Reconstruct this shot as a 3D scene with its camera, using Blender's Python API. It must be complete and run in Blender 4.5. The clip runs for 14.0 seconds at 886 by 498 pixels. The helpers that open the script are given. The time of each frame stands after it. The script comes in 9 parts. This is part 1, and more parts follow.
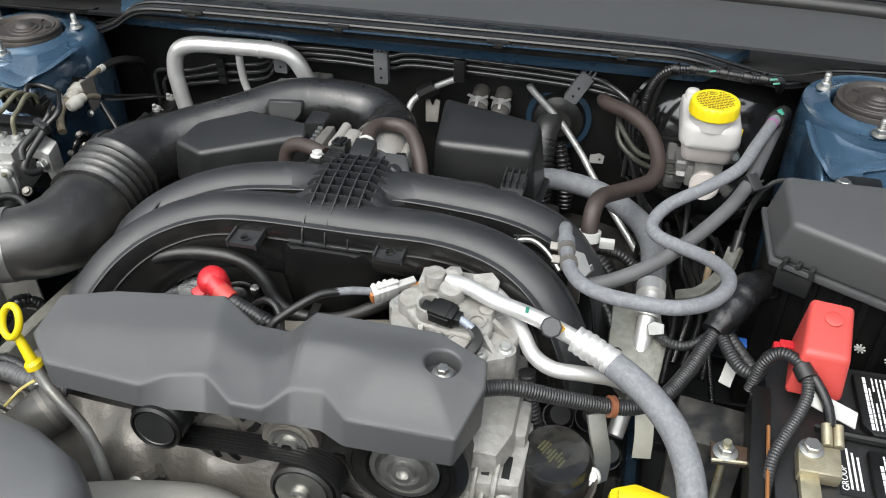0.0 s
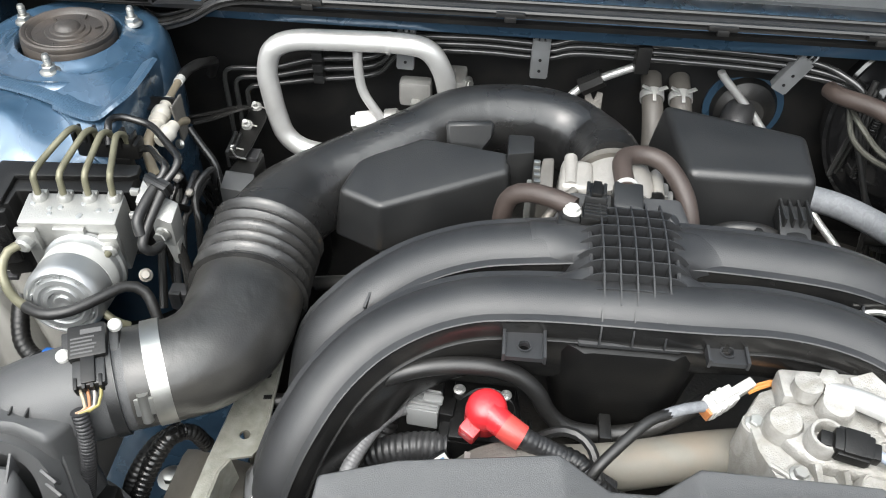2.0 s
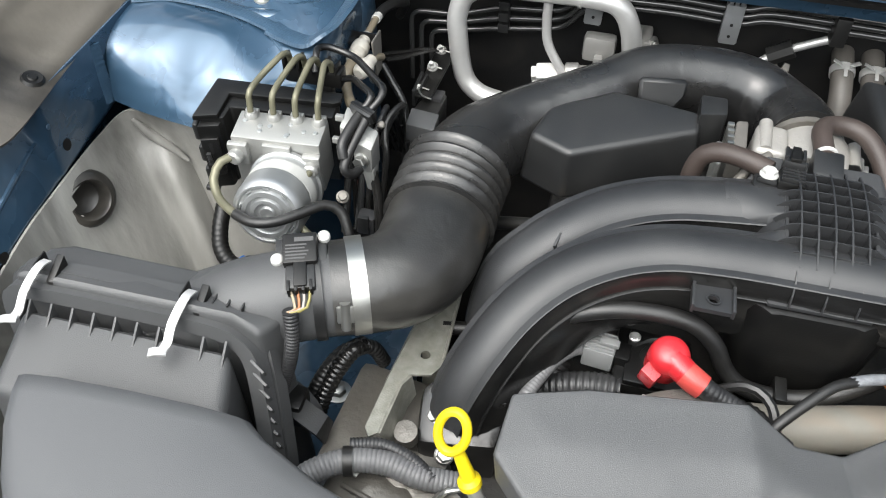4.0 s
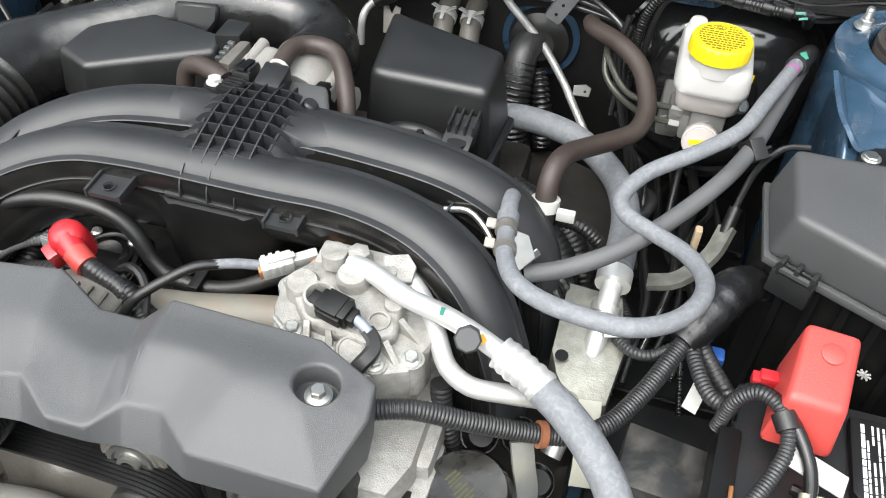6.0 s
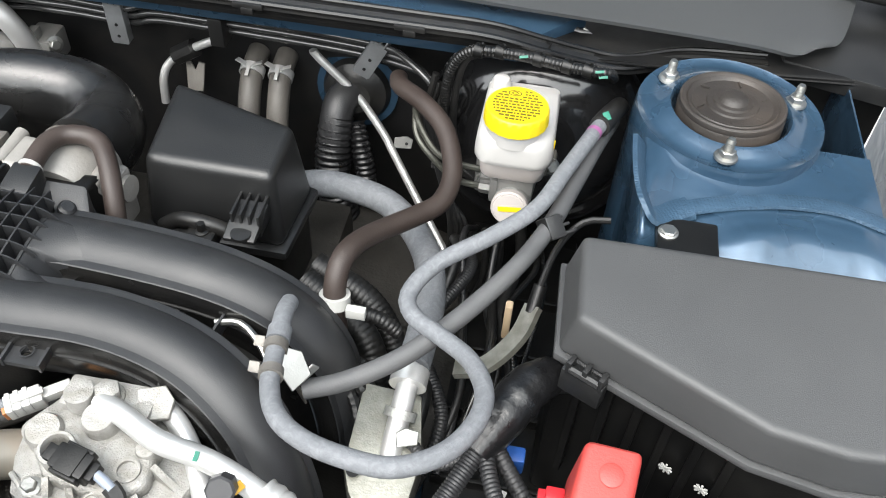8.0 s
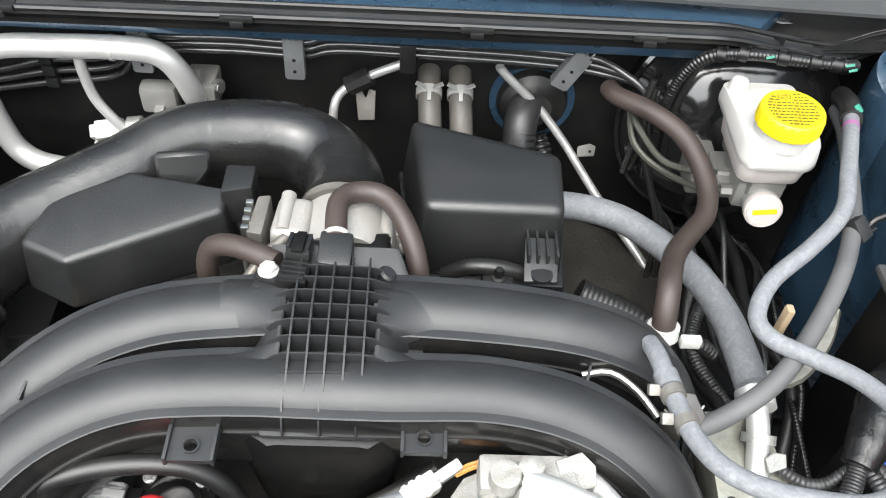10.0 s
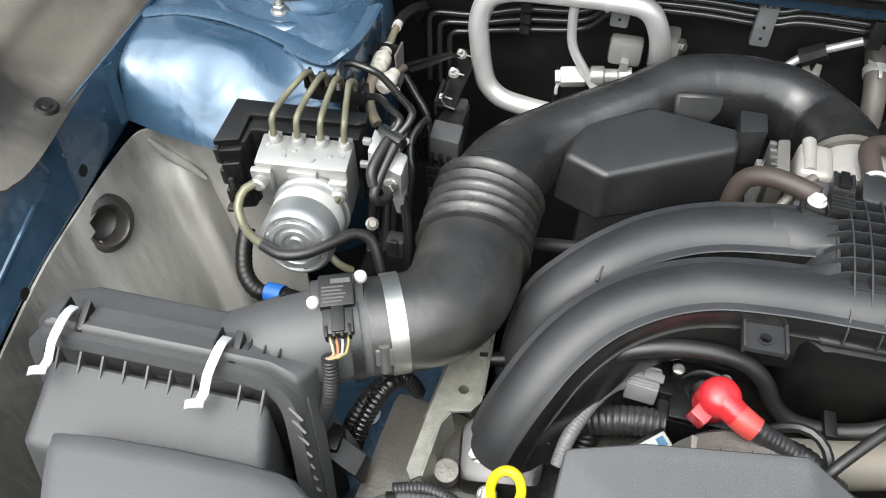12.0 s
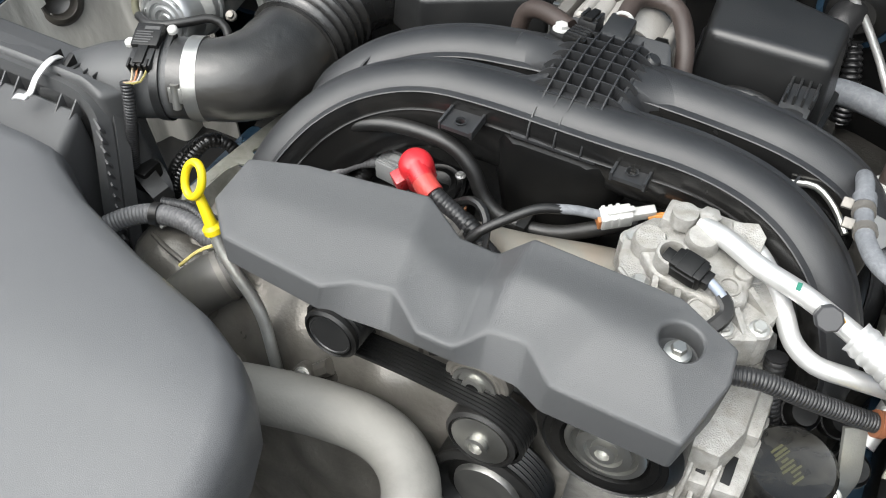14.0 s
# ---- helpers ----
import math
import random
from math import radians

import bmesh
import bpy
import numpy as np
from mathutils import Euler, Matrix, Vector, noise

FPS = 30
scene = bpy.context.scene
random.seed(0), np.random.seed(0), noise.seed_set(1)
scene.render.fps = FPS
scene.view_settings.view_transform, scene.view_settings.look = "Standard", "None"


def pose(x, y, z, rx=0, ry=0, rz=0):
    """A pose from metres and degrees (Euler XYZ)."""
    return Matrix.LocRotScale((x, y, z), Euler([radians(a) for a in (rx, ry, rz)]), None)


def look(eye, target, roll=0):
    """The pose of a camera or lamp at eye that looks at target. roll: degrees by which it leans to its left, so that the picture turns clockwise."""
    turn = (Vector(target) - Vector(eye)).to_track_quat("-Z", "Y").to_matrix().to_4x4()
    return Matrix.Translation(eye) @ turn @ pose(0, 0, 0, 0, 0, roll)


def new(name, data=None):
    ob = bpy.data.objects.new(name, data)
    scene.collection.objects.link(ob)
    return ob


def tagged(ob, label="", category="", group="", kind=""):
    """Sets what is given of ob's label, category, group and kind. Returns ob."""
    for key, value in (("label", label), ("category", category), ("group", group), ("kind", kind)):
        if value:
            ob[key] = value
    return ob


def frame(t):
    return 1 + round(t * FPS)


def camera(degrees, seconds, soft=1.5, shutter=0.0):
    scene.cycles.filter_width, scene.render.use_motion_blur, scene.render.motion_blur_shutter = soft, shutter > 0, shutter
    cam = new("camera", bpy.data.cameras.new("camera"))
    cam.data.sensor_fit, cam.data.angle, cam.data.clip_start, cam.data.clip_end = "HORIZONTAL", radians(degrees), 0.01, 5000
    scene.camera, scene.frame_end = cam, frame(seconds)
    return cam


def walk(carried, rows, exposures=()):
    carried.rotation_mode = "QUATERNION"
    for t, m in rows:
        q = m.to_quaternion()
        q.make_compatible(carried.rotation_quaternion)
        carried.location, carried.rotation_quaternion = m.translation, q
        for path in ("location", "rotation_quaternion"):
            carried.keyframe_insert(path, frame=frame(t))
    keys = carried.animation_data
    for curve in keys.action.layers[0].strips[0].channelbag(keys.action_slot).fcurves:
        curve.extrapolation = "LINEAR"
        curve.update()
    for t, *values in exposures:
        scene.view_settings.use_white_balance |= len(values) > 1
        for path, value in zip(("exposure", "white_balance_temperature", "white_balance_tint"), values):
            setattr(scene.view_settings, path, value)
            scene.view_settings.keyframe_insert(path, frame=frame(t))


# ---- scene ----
cam = camera(54.5, 14.0, soft=1.05)
METRES, EYE, TILT, LEAN, TURN = 2.3, 1.55, -38.0, 0.0, 13.0
ROWS = [
    (0.0, 0.0, 0.0, 0.0, 0.0, 0.0, -0.0),
    (0.5, 0.0024, 0.0188, 0.0058, -2.76, -0.03, 0.9),
    (1.0, -0.0392, 0.0513, 0.027, -4.33, -0.63, 1.88),
    (1.5, -0.0941, 0.0874, 0.0494, -6.11, -3.35, 3.44),
    (2.0, -0.1425, 0.112, 0.0653, -7.2, -5.81, 3.85),
    (2.2, -0.1602, 0.1177, 0.0720, -8.15, -6.69, 3.70),
    (3.25, -0.2080, 0.1200, 0.0690, -4.70, -8.00, 1.10),
    (4.3, -0.1425, 0.0926, 0.0537, 1.78, -7.91, -1.91),
    (4.5, -0.1166, 0.0865, 0.0523, 2.2, -8.27, -2.1),
    (5.0, -0.0381, 0.0796, 0.0419, 2.8, -8.51, -2.76),
    (5.5, 0.0116, 0.0753, 0.0311, 2.89, -8.29, -3.27),
    (6.0, 0.0375, 0.0781, 0.0311, 1.59, -7.79, -3.37),
    (6.5, 0.0575, 0.0822, 0.0378, 0.48, -7.47, -3.48),
    (7.0, 0.0774, 0.0901, 0.0489, -0.03, -7.32, -3.43),
    (7.2, 0.0849, 0.0908, 0.0538, -0.20, -7.58, -3.25),
    (8.25, 0.0820, 0.1120, 0.0765, -5.90, -9.60, 1.20),
    (9.3, 0.0127, 0.1309, 0.0937, -11.56, -11.35, 5.58),
    (9.5, -0.0052, 0.1329, 0.0964, -11.68, -11.08, 5.43),
    (10.0, -0.0562, 0.1421, 0.0988, -12.1, -11.41, 5.39),
    (10.5, -0.1167, 0.1471, 0.1066, -12.97, -11.71, 5.21),
    (11.0, -0.1697, 0.1424, 0.1072, -11.65, -11.44, 5.21),
    (11.5, -0.1868, 0.1284, 0.0993, -5.5, -10.84, 2.53),
    (12.0, -0.19, 0.1155, 0.0819, -0.16, -10.52, -0.38),
    (12.5, -0.1665, 0.0975, 0.0701, 4.04, -10.06, -3.06),
    (13.0, -0.1139, 0.0877, 0.0587, 7.57, -9.94, -5.5),
    (13.5, -0.0669, 0.0821, 0.0389, 10.79, -11.11, -7.63),
    (14.0, -0.0264, 0.0642, 0.0263, 12.72, -12.49, -9.05),
]
walk(cam, [(t, pose(0, 0, EYE, TILT, LEAN, TURN) @ pose(METRES * x, METRES * y, METRES * z, 90 + pitch, roll, yaw)) for t, x, y, z, yaw, pitch, roll in ROWS],
     [(t, 1.30 + gain) for t, gain in ((0.0, 0.02), (0.5, 0.18), (1.0, 0.12), (1.5, 0.25), (2.0, 0.62), (2.2, 0.66), (3.25, 0.55), (4.3, 0.40), (5.0, 0.38), (5.5, 0.46), (6.5, 0.54), (7.2, 0.58), (8.25, 0.42),
                                       (9.3, 0.35), (9.5, 0.38), (10.0, 0.76), (10.5, 1.08), (11.0, 0.89), (11.5, 0.85), (12.0, 0.52), (12.5, 0.15), (13.0, 0.11), (13.5, 0.28), (14.0, 0.32))])

# ---- light: overcast sky ----
world = bpy.data.worlds.new("overcast_sky")
scene.world = world
world.use_nodes = True
wn, wl = world.node_tree.nodes, world.node_tree.links
sky = wn.new("ShaderNodeTexSky")
sky.sky_type = "NISHITA"
sky.sun_disc = False
sky.sun_elevation, sky.sun_rotation = radians(58), radians(200)
sky.air_density, sky.dust_density, sky.ozone_density = 1.0, 6.0, 1.0
hsv = wn.new("ShaderNodeHueSaturation")
hsv.inputs["Saturation"].default_value = 0.3
wl.new(sky.outputs[0], hsv.inputs["Color"])
wl.new(hsv.outputs[0], wn["Background"].inputs["Color"])
wn["Background"].inputs["Strength"].default_value = 0.10
sun = new("sun", bpy.data.lights.new("sun", "SUN"))
sun.data.energy, sun.data.angle, sun.data.color = 1.5, radians(95), (0.94, 1.0, 0.995)
sun.matrix_world = look((-0.9, -1.9, 5.2), (-0.3, 0.7, 1.0))

# ---- materials ----
def material(name, colour, rough=0.5, metal=0.0, vary=0.15, scale=40.0, fine=600.0, bump=0.05, dirt=None, dirt_amount=0.5,
             coat=0.0, sheen=0.0, flakes=False, transmission=0.0, spec=0.5, rough_vary=0.12, stretch=None, dent=0.0, dent_scale=20.0):
    """A surface with broad colour changes, fine grain and an optional layer of dust."""
    m = bpy.data.materials.new(name)
    m.use_nodes = True
    nt = m.node_tree
    b = nt.nodes["Principled BSDF"]
    co = nt.nodes.new("ShaderNodeTexCoord")
    place = nt.nodes.new("ShaderNodeMapping")
    place.inputs["Scale"].default_value = stretch or (1, 1, 1)
    nt.links.new(co.outputs["Object"], place.inputs["Vector"])

    def noise_node(s, detail=4.0, distort=0.0):
        n = nt.nodes.new("ShaderNodeTexNoise")
        n.inputs["Scale"].default_value, n.inputs["Detail"].default_value = s, detail
        n.inputs["Distortion"].default_value = distort
        nt.links.new(place.outputs[0], n.inputs["Vector"])
        return n

    broad, grain = noise_node(scale, 5, 0.4), noise_node(fine, 3)
    mix = nt.nodes.new("ShaderNodeMix")
    mix.data_type = "RGBA"
    lo = [max(0, c * (1 - vary)) for c in colour]
    hi = [min(1, c * (1 + vary)) for c in colour]
    mix.inputs[6].default_value, mix.inputs[7].default_value = (*lo, 1), (*hi, 1)
    nt.links.new(broad.outputs["Fac"], mix.inputs[0])
    last = mix.outputs[2]
    if dirt:
        n = noise_node(scale * 0.35, 8, 1.2)
        ramp = nt.nodes.new("ShaderNodeMapRange")
        ramp.inputs[1].default_value, ramp.inputs[2].default_value = 0.42, 0.78
        ramp.inputs[4].default_value = dirt_amount
        nt.links.new(n.outputs["Fac"], ramp.inputs[0])
        mix2 = nt.nodes.new("ShaderNodeMix")
        mix2.data_type = "RGBA"
        mix2.inputs[7].default_value = (*dirt, 1)
        nt.links.new(ramp.outputs[0], mix2.inputs[0])
        nt.links.new(last, mix2.inputs[6])
        last = mix2.outputs[2]
    nt.links.new(last, b.inputs["Base Color"])
    rr = nt.nodes.new("ShaderNodeMapRange")
    rr.inputs[3].default_value, rr.inputs[4].default_value = max(0.02, rough - rough_vary), min(1, rough + rough_vary)
    nt.links.new(broad.outputs["Fac"], rr.inputs[0])
    nt.links.new(rr.outputs[0], b.inputs["Roughness"])
    b.inputs["Metallic"].default_value = metal
    b.inputs["Specular IOR Level"].default_value = spec
    b.inputs["Coat Weight"].default_value = coat
    b.inputs["Coat Roughness"].default_value = 0.08
    b.inputs["Transmission Weight"].default_value = transmission
    if bump:
        bp = nt.nodes.new("ShaderNodeBump")
        bp.inputs["Strength"].default_value, bp.inputs["Distance"].default_value = bump, 0.001
        nt.links.new(grain.outputs["Fac"], bp.inputs["Height"])
        nt.links.new(bp.outputs[0], b.inputs["Normal"])
        if dent:
            wide = nt.nodes.new("ShaderNodeBump")
            wide.inputs["Strength"].default_value, wide.inputs["Distance"].default_value = dent, 0.006
            nt.links.new(noise_node(dent_scale, 2, 0.6).outputs["Fac"], wide.inputs["Height"])
            nt.links.new(wide.outputs[0], bp.inputs["Normal"])
    return m


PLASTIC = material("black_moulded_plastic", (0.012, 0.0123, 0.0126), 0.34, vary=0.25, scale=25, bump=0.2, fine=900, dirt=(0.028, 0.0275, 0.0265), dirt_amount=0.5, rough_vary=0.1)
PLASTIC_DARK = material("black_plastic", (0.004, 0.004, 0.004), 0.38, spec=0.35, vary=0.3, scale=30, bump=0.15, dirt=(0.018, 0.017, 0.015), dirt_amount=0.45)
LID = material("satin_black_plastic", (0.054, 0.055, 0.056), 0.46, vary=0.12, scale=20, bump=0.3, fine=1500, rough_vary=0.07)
COVER = material("grey_cover_plastic", (0.058, 0.0595, 0.061), 0.44, vary=0.05, bump=0.35, fine=1800, rough_vary=0.04)
SCOOP = material("grey_duct_plastic", (0.078, 0.080, 0.083), 0.4, vary=0.05, bump=0.25, fine=1800, rough_vary=0.05)
RUBBER = material("black_rubber", (0.008, 0.008, 0.008), 0.42, vary=0.25, bump=0.15, dirt=(0.03, 0.028, 0.025), dirt_amount=0.5)
HOSE_GREY = material("greyed_rubber_hose", (0.125, 0.132, 0.142), 0.66, vary=0.22, scale=420, bump=0.35, fine=900, dirt=(0.215, 0.222, 0.234), dirt_amount=0.7)
HOSE_DARK = material("dark_grey_hose", (0.017, 0.017, 0.018), 0.4, bump=0.2, dirt=(0.06, 0.06, 0.06), dirt_amount=0.4)
HOSE_BROWN = material("brown_rubber_hose", (0.030, 0.021, 0.0175), 0.55, bump=0.2, vary=0.25, dirt=(0.062, 0.048, 0.042), dirt_amount=0.5)
ALU = material("cast_aluminium", (0.36, 0.365, 0.35), 0.42, metal=0.6, vary=0.3, bump=0.5, fine=350, dirt=(0.2, 0.18, 0.15), dirt_amount=0.5)
ALU_DULL = material("dull_cast_aluminium", (0.17, 0.16, 0.145), 0.5, metal=0.5, vary=0.35, bump=0.5, fine=300, dirt=(0.09, 0.08, 0.06), dirt_amount=0.7)
PIPE = material("bright_aluminium_pipe", (0.60, 0.60, 0.59), 0.42, metal=0.65, vary=0.1, bump=0.12, dirt=(0.4, 0.38, 0.36), dirt_amount=0.35)
STEEL = material("zinc_steel", (0.42, 0.42, 0.40), 0.36, metal=0.95, vary=0.2, bump=0.1, dirt=(0.2, 0.18, 0.14), dirt_amount=0.4)
STEEL_SPECKLED = material("galvanised_steel", (0.27, 0.268, 0.235), 0.42, metal=0.6, vary=0.45, scale=120, bump=0.3, dirt=(0.17, 0.16, 0.125), dirt_amount=0.6)
GREEN_PIPE = material("olive_plated_pipe", (0.150, 0.144, 0.098), 0.45, metal=0.4, vary=0.2, bump=0.05)
BLUE = material("blue_car_paint", (0.033, 0.071, 0.118), 0.28, metal=0.4, spec=0.5, vary=0.15, scale=15, bump=0.03, coat=0.75, dirt=(0.040, 0.078, 0.118), dirt_amount=0.25, rough_vary=0.08, dent=0.9, dent_scale=17)
SEALER = material("blue_seam_sealer", (0.031, 0.064, 0.104), 0.36, metal=0.15, vary=0.3, scale=60, bump=0.6, fine=330, coat=0.15)
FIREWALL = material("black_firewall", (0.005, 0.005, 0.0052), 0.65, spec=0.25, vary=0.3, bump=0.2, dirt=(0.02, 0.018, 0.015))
LINER = material("dusty_wheelhouse_liner", (0.07, 0.068, 0.062), 0.42, vary=0.6, scale=14, bump=0.8, fine=120, dirt=(0.56, 0.55, 0.51), dirt_amount=1.0, stretch=(1, 1, 0.3), dent=0.4, dent_scale=30)
FLAP = material("dusty_rubber_flap", (0.020, 0.0185, 0.0165), 0.36, vary=0.5, scale=14, bump=0.6, fine=70, dirt=(0.19, 0.172, 0.145), dirt_amount=0.8)
COWL = material("grey_cowl_plastic", (0.045, 0.047, 0.048), 0.5, vary=0.08, scale=8, bump=0.2, fine=900)
WHITE = material("white_plastic", (0.42, 0.42, 0.40), 0.4, vary=0.04, bump=0.05)
YELLOW = material("yellow_plastic", (0.62, 0.48, 0.008), 0.4, vary=0.05, bump=0.05)
RED = material("red_plastic", (0.42, 0.018, 0.024), 0.3, vary=0.08, bump=0.1)
RED_SOFT = material("faded_red_plastic", (0.42, 0.05, 0.042), 0.45, vary=0.08, bump=0.2)
BELT = material("ribbed_belt_rubber", (0.005, 0.005, 0.005), 0.4, spec=0.4, bump=0.2, dirt=(0.015, 0.015, 0.015))
GLOSSBLACK = material("gloss_black_coating", (0.008, 0.008, 0.008), 0.22, vary=0.3, bump=0.05, dirt=(0.03, 0.028, 0.025), dirt_amount=0.4)
DUCT = material("dusty_black_rubber", (0.010, 0.010, 0.0102), 0.27, spec=0.6, vary=0.35, scale=16, bump=0.12, dirt=(0.055, 0.053, 0.049), dirt_amount=0.45, rough_vary=0.1, dent=0.18, dent_scale=35)
# darker casting colour for the parts deep in the bay
ALU_DARK = material("dark_casting", (0.05, 0.047, 0.042), 0.5, metal=0.4, vary=0.4, bump=0.6, fine=250, dirt=(0.02, 0.018, 0.015), dirt_amount=0.8)
MOUNT = material("brown_rubber_cap", (0.028, 0.024, 0.021), 0.5, vary=0.35, scale=40, bump=0.4, fine=300, dirt=(0.085, 0.065, 0.05), dirt_amount=0.6)
CASEWET = material("grimy_cast_case", (0.13, 0.122, 0.108), 0.33, metal=0.35, vary=0.5, scale=22, bump=0.5, fine=220, dirt=(0.045, 0.04, 0.033), dirt_amount=0.8)
TAPE = material("wrinkled_black_tape", (0.008, 0.008, 0.0085), 0.3, vary=0.3, scale=60, bump=1.0, fine=110, rough_vary=0.1)
CONCRETE = material("pale_concrete", (0.5, 0.49, 0.47), 0.85, vary=0.15, scale=3, fine=120, bump=0.3)


# ---- building blocks ----
def finish(bm, name, mats, smooth=38):
    bmesh.ops.recalc_face_normals(bm, faces=bm.faces[:])
    for f in bm.faces:
        f.smooth = True
    for e in bm.edges:
        e.smooth = len(e.link_faces) == 2 and e.calc_face_angle(0.0) < radians(smooth)
    me = bpy.data.meshes.new(name)
    bm.to_mesh(me)
    bm.free()
    for m in mats if isinstance(mats, (list, tuple)) else [mats]:
        me.materials.append(m)
    return me


def part(name, bm, mat, parent, label="", smooth=38):
    """One mesh under a thing or under a part, placed in world metres."""
    ob = new(name, finish(bm, name, mat, smooth))
    up = parent
    inv = Matrix.Identity(4)
    while up is not None:
        inv = inv @ up.matrix_basis.inverted()
        up = up.parent
    ob.parent = parent
    ob.matrix_basis = inv
    return tagged(ob, label)


def thing(name, base, label, category, group="", kind=""):
    ob = new(name)
    ob.empty_display_size = 0.02
    ob.matrix_basis = Matrix.Translation(base)
    return tagged(ob, label, category, group, kind)


def solid(name, bm, mat, label, category, group="", kind="", smooth=38):
    return tagged(new(name, finish(bm, name, mat, smooth)), label, category, group, kind)


def spline(pts, step=0.006):
    """Points along a smooth curve through pts."""
    p = [Vector(q) for q in pts]
    p = [2 * p[0] - p[1]] + p + [2 * p[-1] - p[-2]]
    out = []
    for i in range(1, len(p) - 2):
        a, b, c, d = p[i - 1:i + 3]
        n = max(2, int((c - b).length / step))
        for k in range(n):
            t = k / n
            out.append(0.5 * (2 * b + (c - a) * t + (2 * a - 5 * b + 4 * c - d) * t * t + (3 * b - a - 3 * c + d) * t ** 3))
    out.append(p[-2])
    return out


def frames_along(path, up=(0, 0, 1)):
    out, n = [], None
    for i, p in enumerate(path):
        t = (path[min(i + 1, len(path) - 1)] - path[max(i - 1, 0)]).normalized()
        if n is None:
            n = Vector(up) - Vector(up).dot(t) * t
            if n.length < 1e-3:
                n = t.orthogonal()
        else:
            n = n - n.dot(t) * t
        n.normalize()
        out.append((p, t, n, t.cross(n)))
    return out


def loft(bm, rings, caps=True):
    loops = [[bm.verts.new(v) for v in r] for r in rings]
    n = len(loops[0])
    for a, b in zip(loops, loops[1:]):
        for i in range(n):
            bm.faces.new((a[i], a[(i + 1) % n], b[(i + 1) % n], b[i]))
    if caps:
        bm.faces.new(loops[0][::-1])
        bm.faces.new(loops[-1])
    return loops


def tube(bm, pts, r, seg=12, step=0.006, wave=None, section=None, caps=True, up=(0, 0, 1), smooth_path=True):
    """A pipe along pts. r: radius or (start, end). wave: (pitch, depth) of corrugations. section: (x, y) outline scaled by r."""
    path = spline(pts, step if not wave else min(step, wave[0] / 6)) if smooth_path else [Vector(p) for p in pts]
    rings, run = [], 0.0
    total = sum((b - a).length for a, b in zip(path, path[1:])) or 1
    last = path[0]
    for p, t, n, s in frames_along(path, up):
        run += (p - last).length
        last = p
        if isinstance(r, (tuple, list)):
            f = run / total * (len(r) - 1)
            k = min(int(f), len(r) - 2)
            rad = r[k] + (r[k + 1] - r[k]) * (f - k)
        else:
            rad = r
        if wave:
            rad += (wave[1] if wave[1] > 0.002 else 0.6 * wave[1]) * (0.5 + 0.5 * math.cos(2 * math.pi * run / wave[0])) ** 0.6 - (wave[1] if wave[1] > 0.002 else 0.6 * wave[1])
        sec = section or [(math.cos(2 * math.pi * k / seg), math.sin(2 * math.pi * k / seg)) for k in range(seg)]
        rings.append([p + rad * (a * s + b * n) for a, b in sec])
    loft(bm, rings, caps)
    return bm


def tube_bm(*a, **k):
    return tube(bmesh.new(), *a, **k)


def bevel(bm, width, segs=2, angle=25, geom=None):
    edges = [e for e in (geom or bm.edges) if len(e.link_faces) == 2 and e.calc_face_angle(0) > radians(angle)]
    bmesh.ops.bevel(bm, geom=edges, offset=width, segments=segs, profile=0.6, affect="EDGES", clamp_overlap=True)
    return bm


def prism(poly, z0, z1, edge=0.002, top=None, segs=2, bm=None, m=None):
    """An upright block over the outline poly; top: another outline for its upper end (same count); z1 may be a list."""
    b = bmesh.new()
    top = top or poly
    zs = z1 if isinstance(z1, (list, tuple)) else [z1] * len(poly)
    lo = [b.verts.new((x, y, z0)) for x, y in poly]
    hi = [b.verts.new((x, y, z)) for (x, y), z in zip(top, zs)]
    n = len(poly)
    b.faces.new(lo[::-1])
    b.faces.new(hi)
    for i in range(n):
        b.faces.new((lo[i], lo[(i + 1) % n], hi[(i + 1) % n], hi[i]))
    bmesh.ops.recalc_face_normals(b, faces=b.faces[:])
    if edge:
        bevel(b, edge, segs)
    if m is not None:
        b.transform(m)
    return join(bm, b)


def join(bm, b):
    if bm is None:
        return b
    me = bpy.data.meshes.new("joined")
    b.to_mesh(me)
    b.free()
    bm.from_mesh(me)
    bpy.data.meshes.remove(me)
    return bm


def box(x0, x1, y0, y1, z0, z1, edge=0.002, bm=None, m=None, segs=2):
    return prism([(x0, y0), (x1, y0), (x1, y1), (x0, y1)], z0, z1, edge, bm=bm, m=m, segs=segs)


def lathe(profile, m=None, seg=24, bm=None):
    """A turned shape about z from (radius, height) pairs."""
    b = bmesh.new()
    rings = [[Vector((max(r, 1e-5) * math.cos(2 * math.pi * k / seg), max(r, 1e-5) * math.sin(2 * math.pi * k / seg), h)) for k in range(seg)] for r, h in profile]
    hollow = profile[0][0] > 1e-4 and profile[-1][0] > 1e-4
    loft(b, rings + [rings[0]] if hollow else rings, not hollow)
    bmesh.ops.remove_doubles(b, verts=b.verts[:], dist=1e-5)
    if m is not None:
        b.transform(m)
    return join(bm, b)


def towards(p, d, spin=0):
    """A pose at p whose z axis points along d."""
    return Matrix.Translation(p) @ Vector(d).to_track_quat("Z", "Y").to_matrix().to_4x4() @ Matrix.Rotation(radians(spin), 4, "Z")


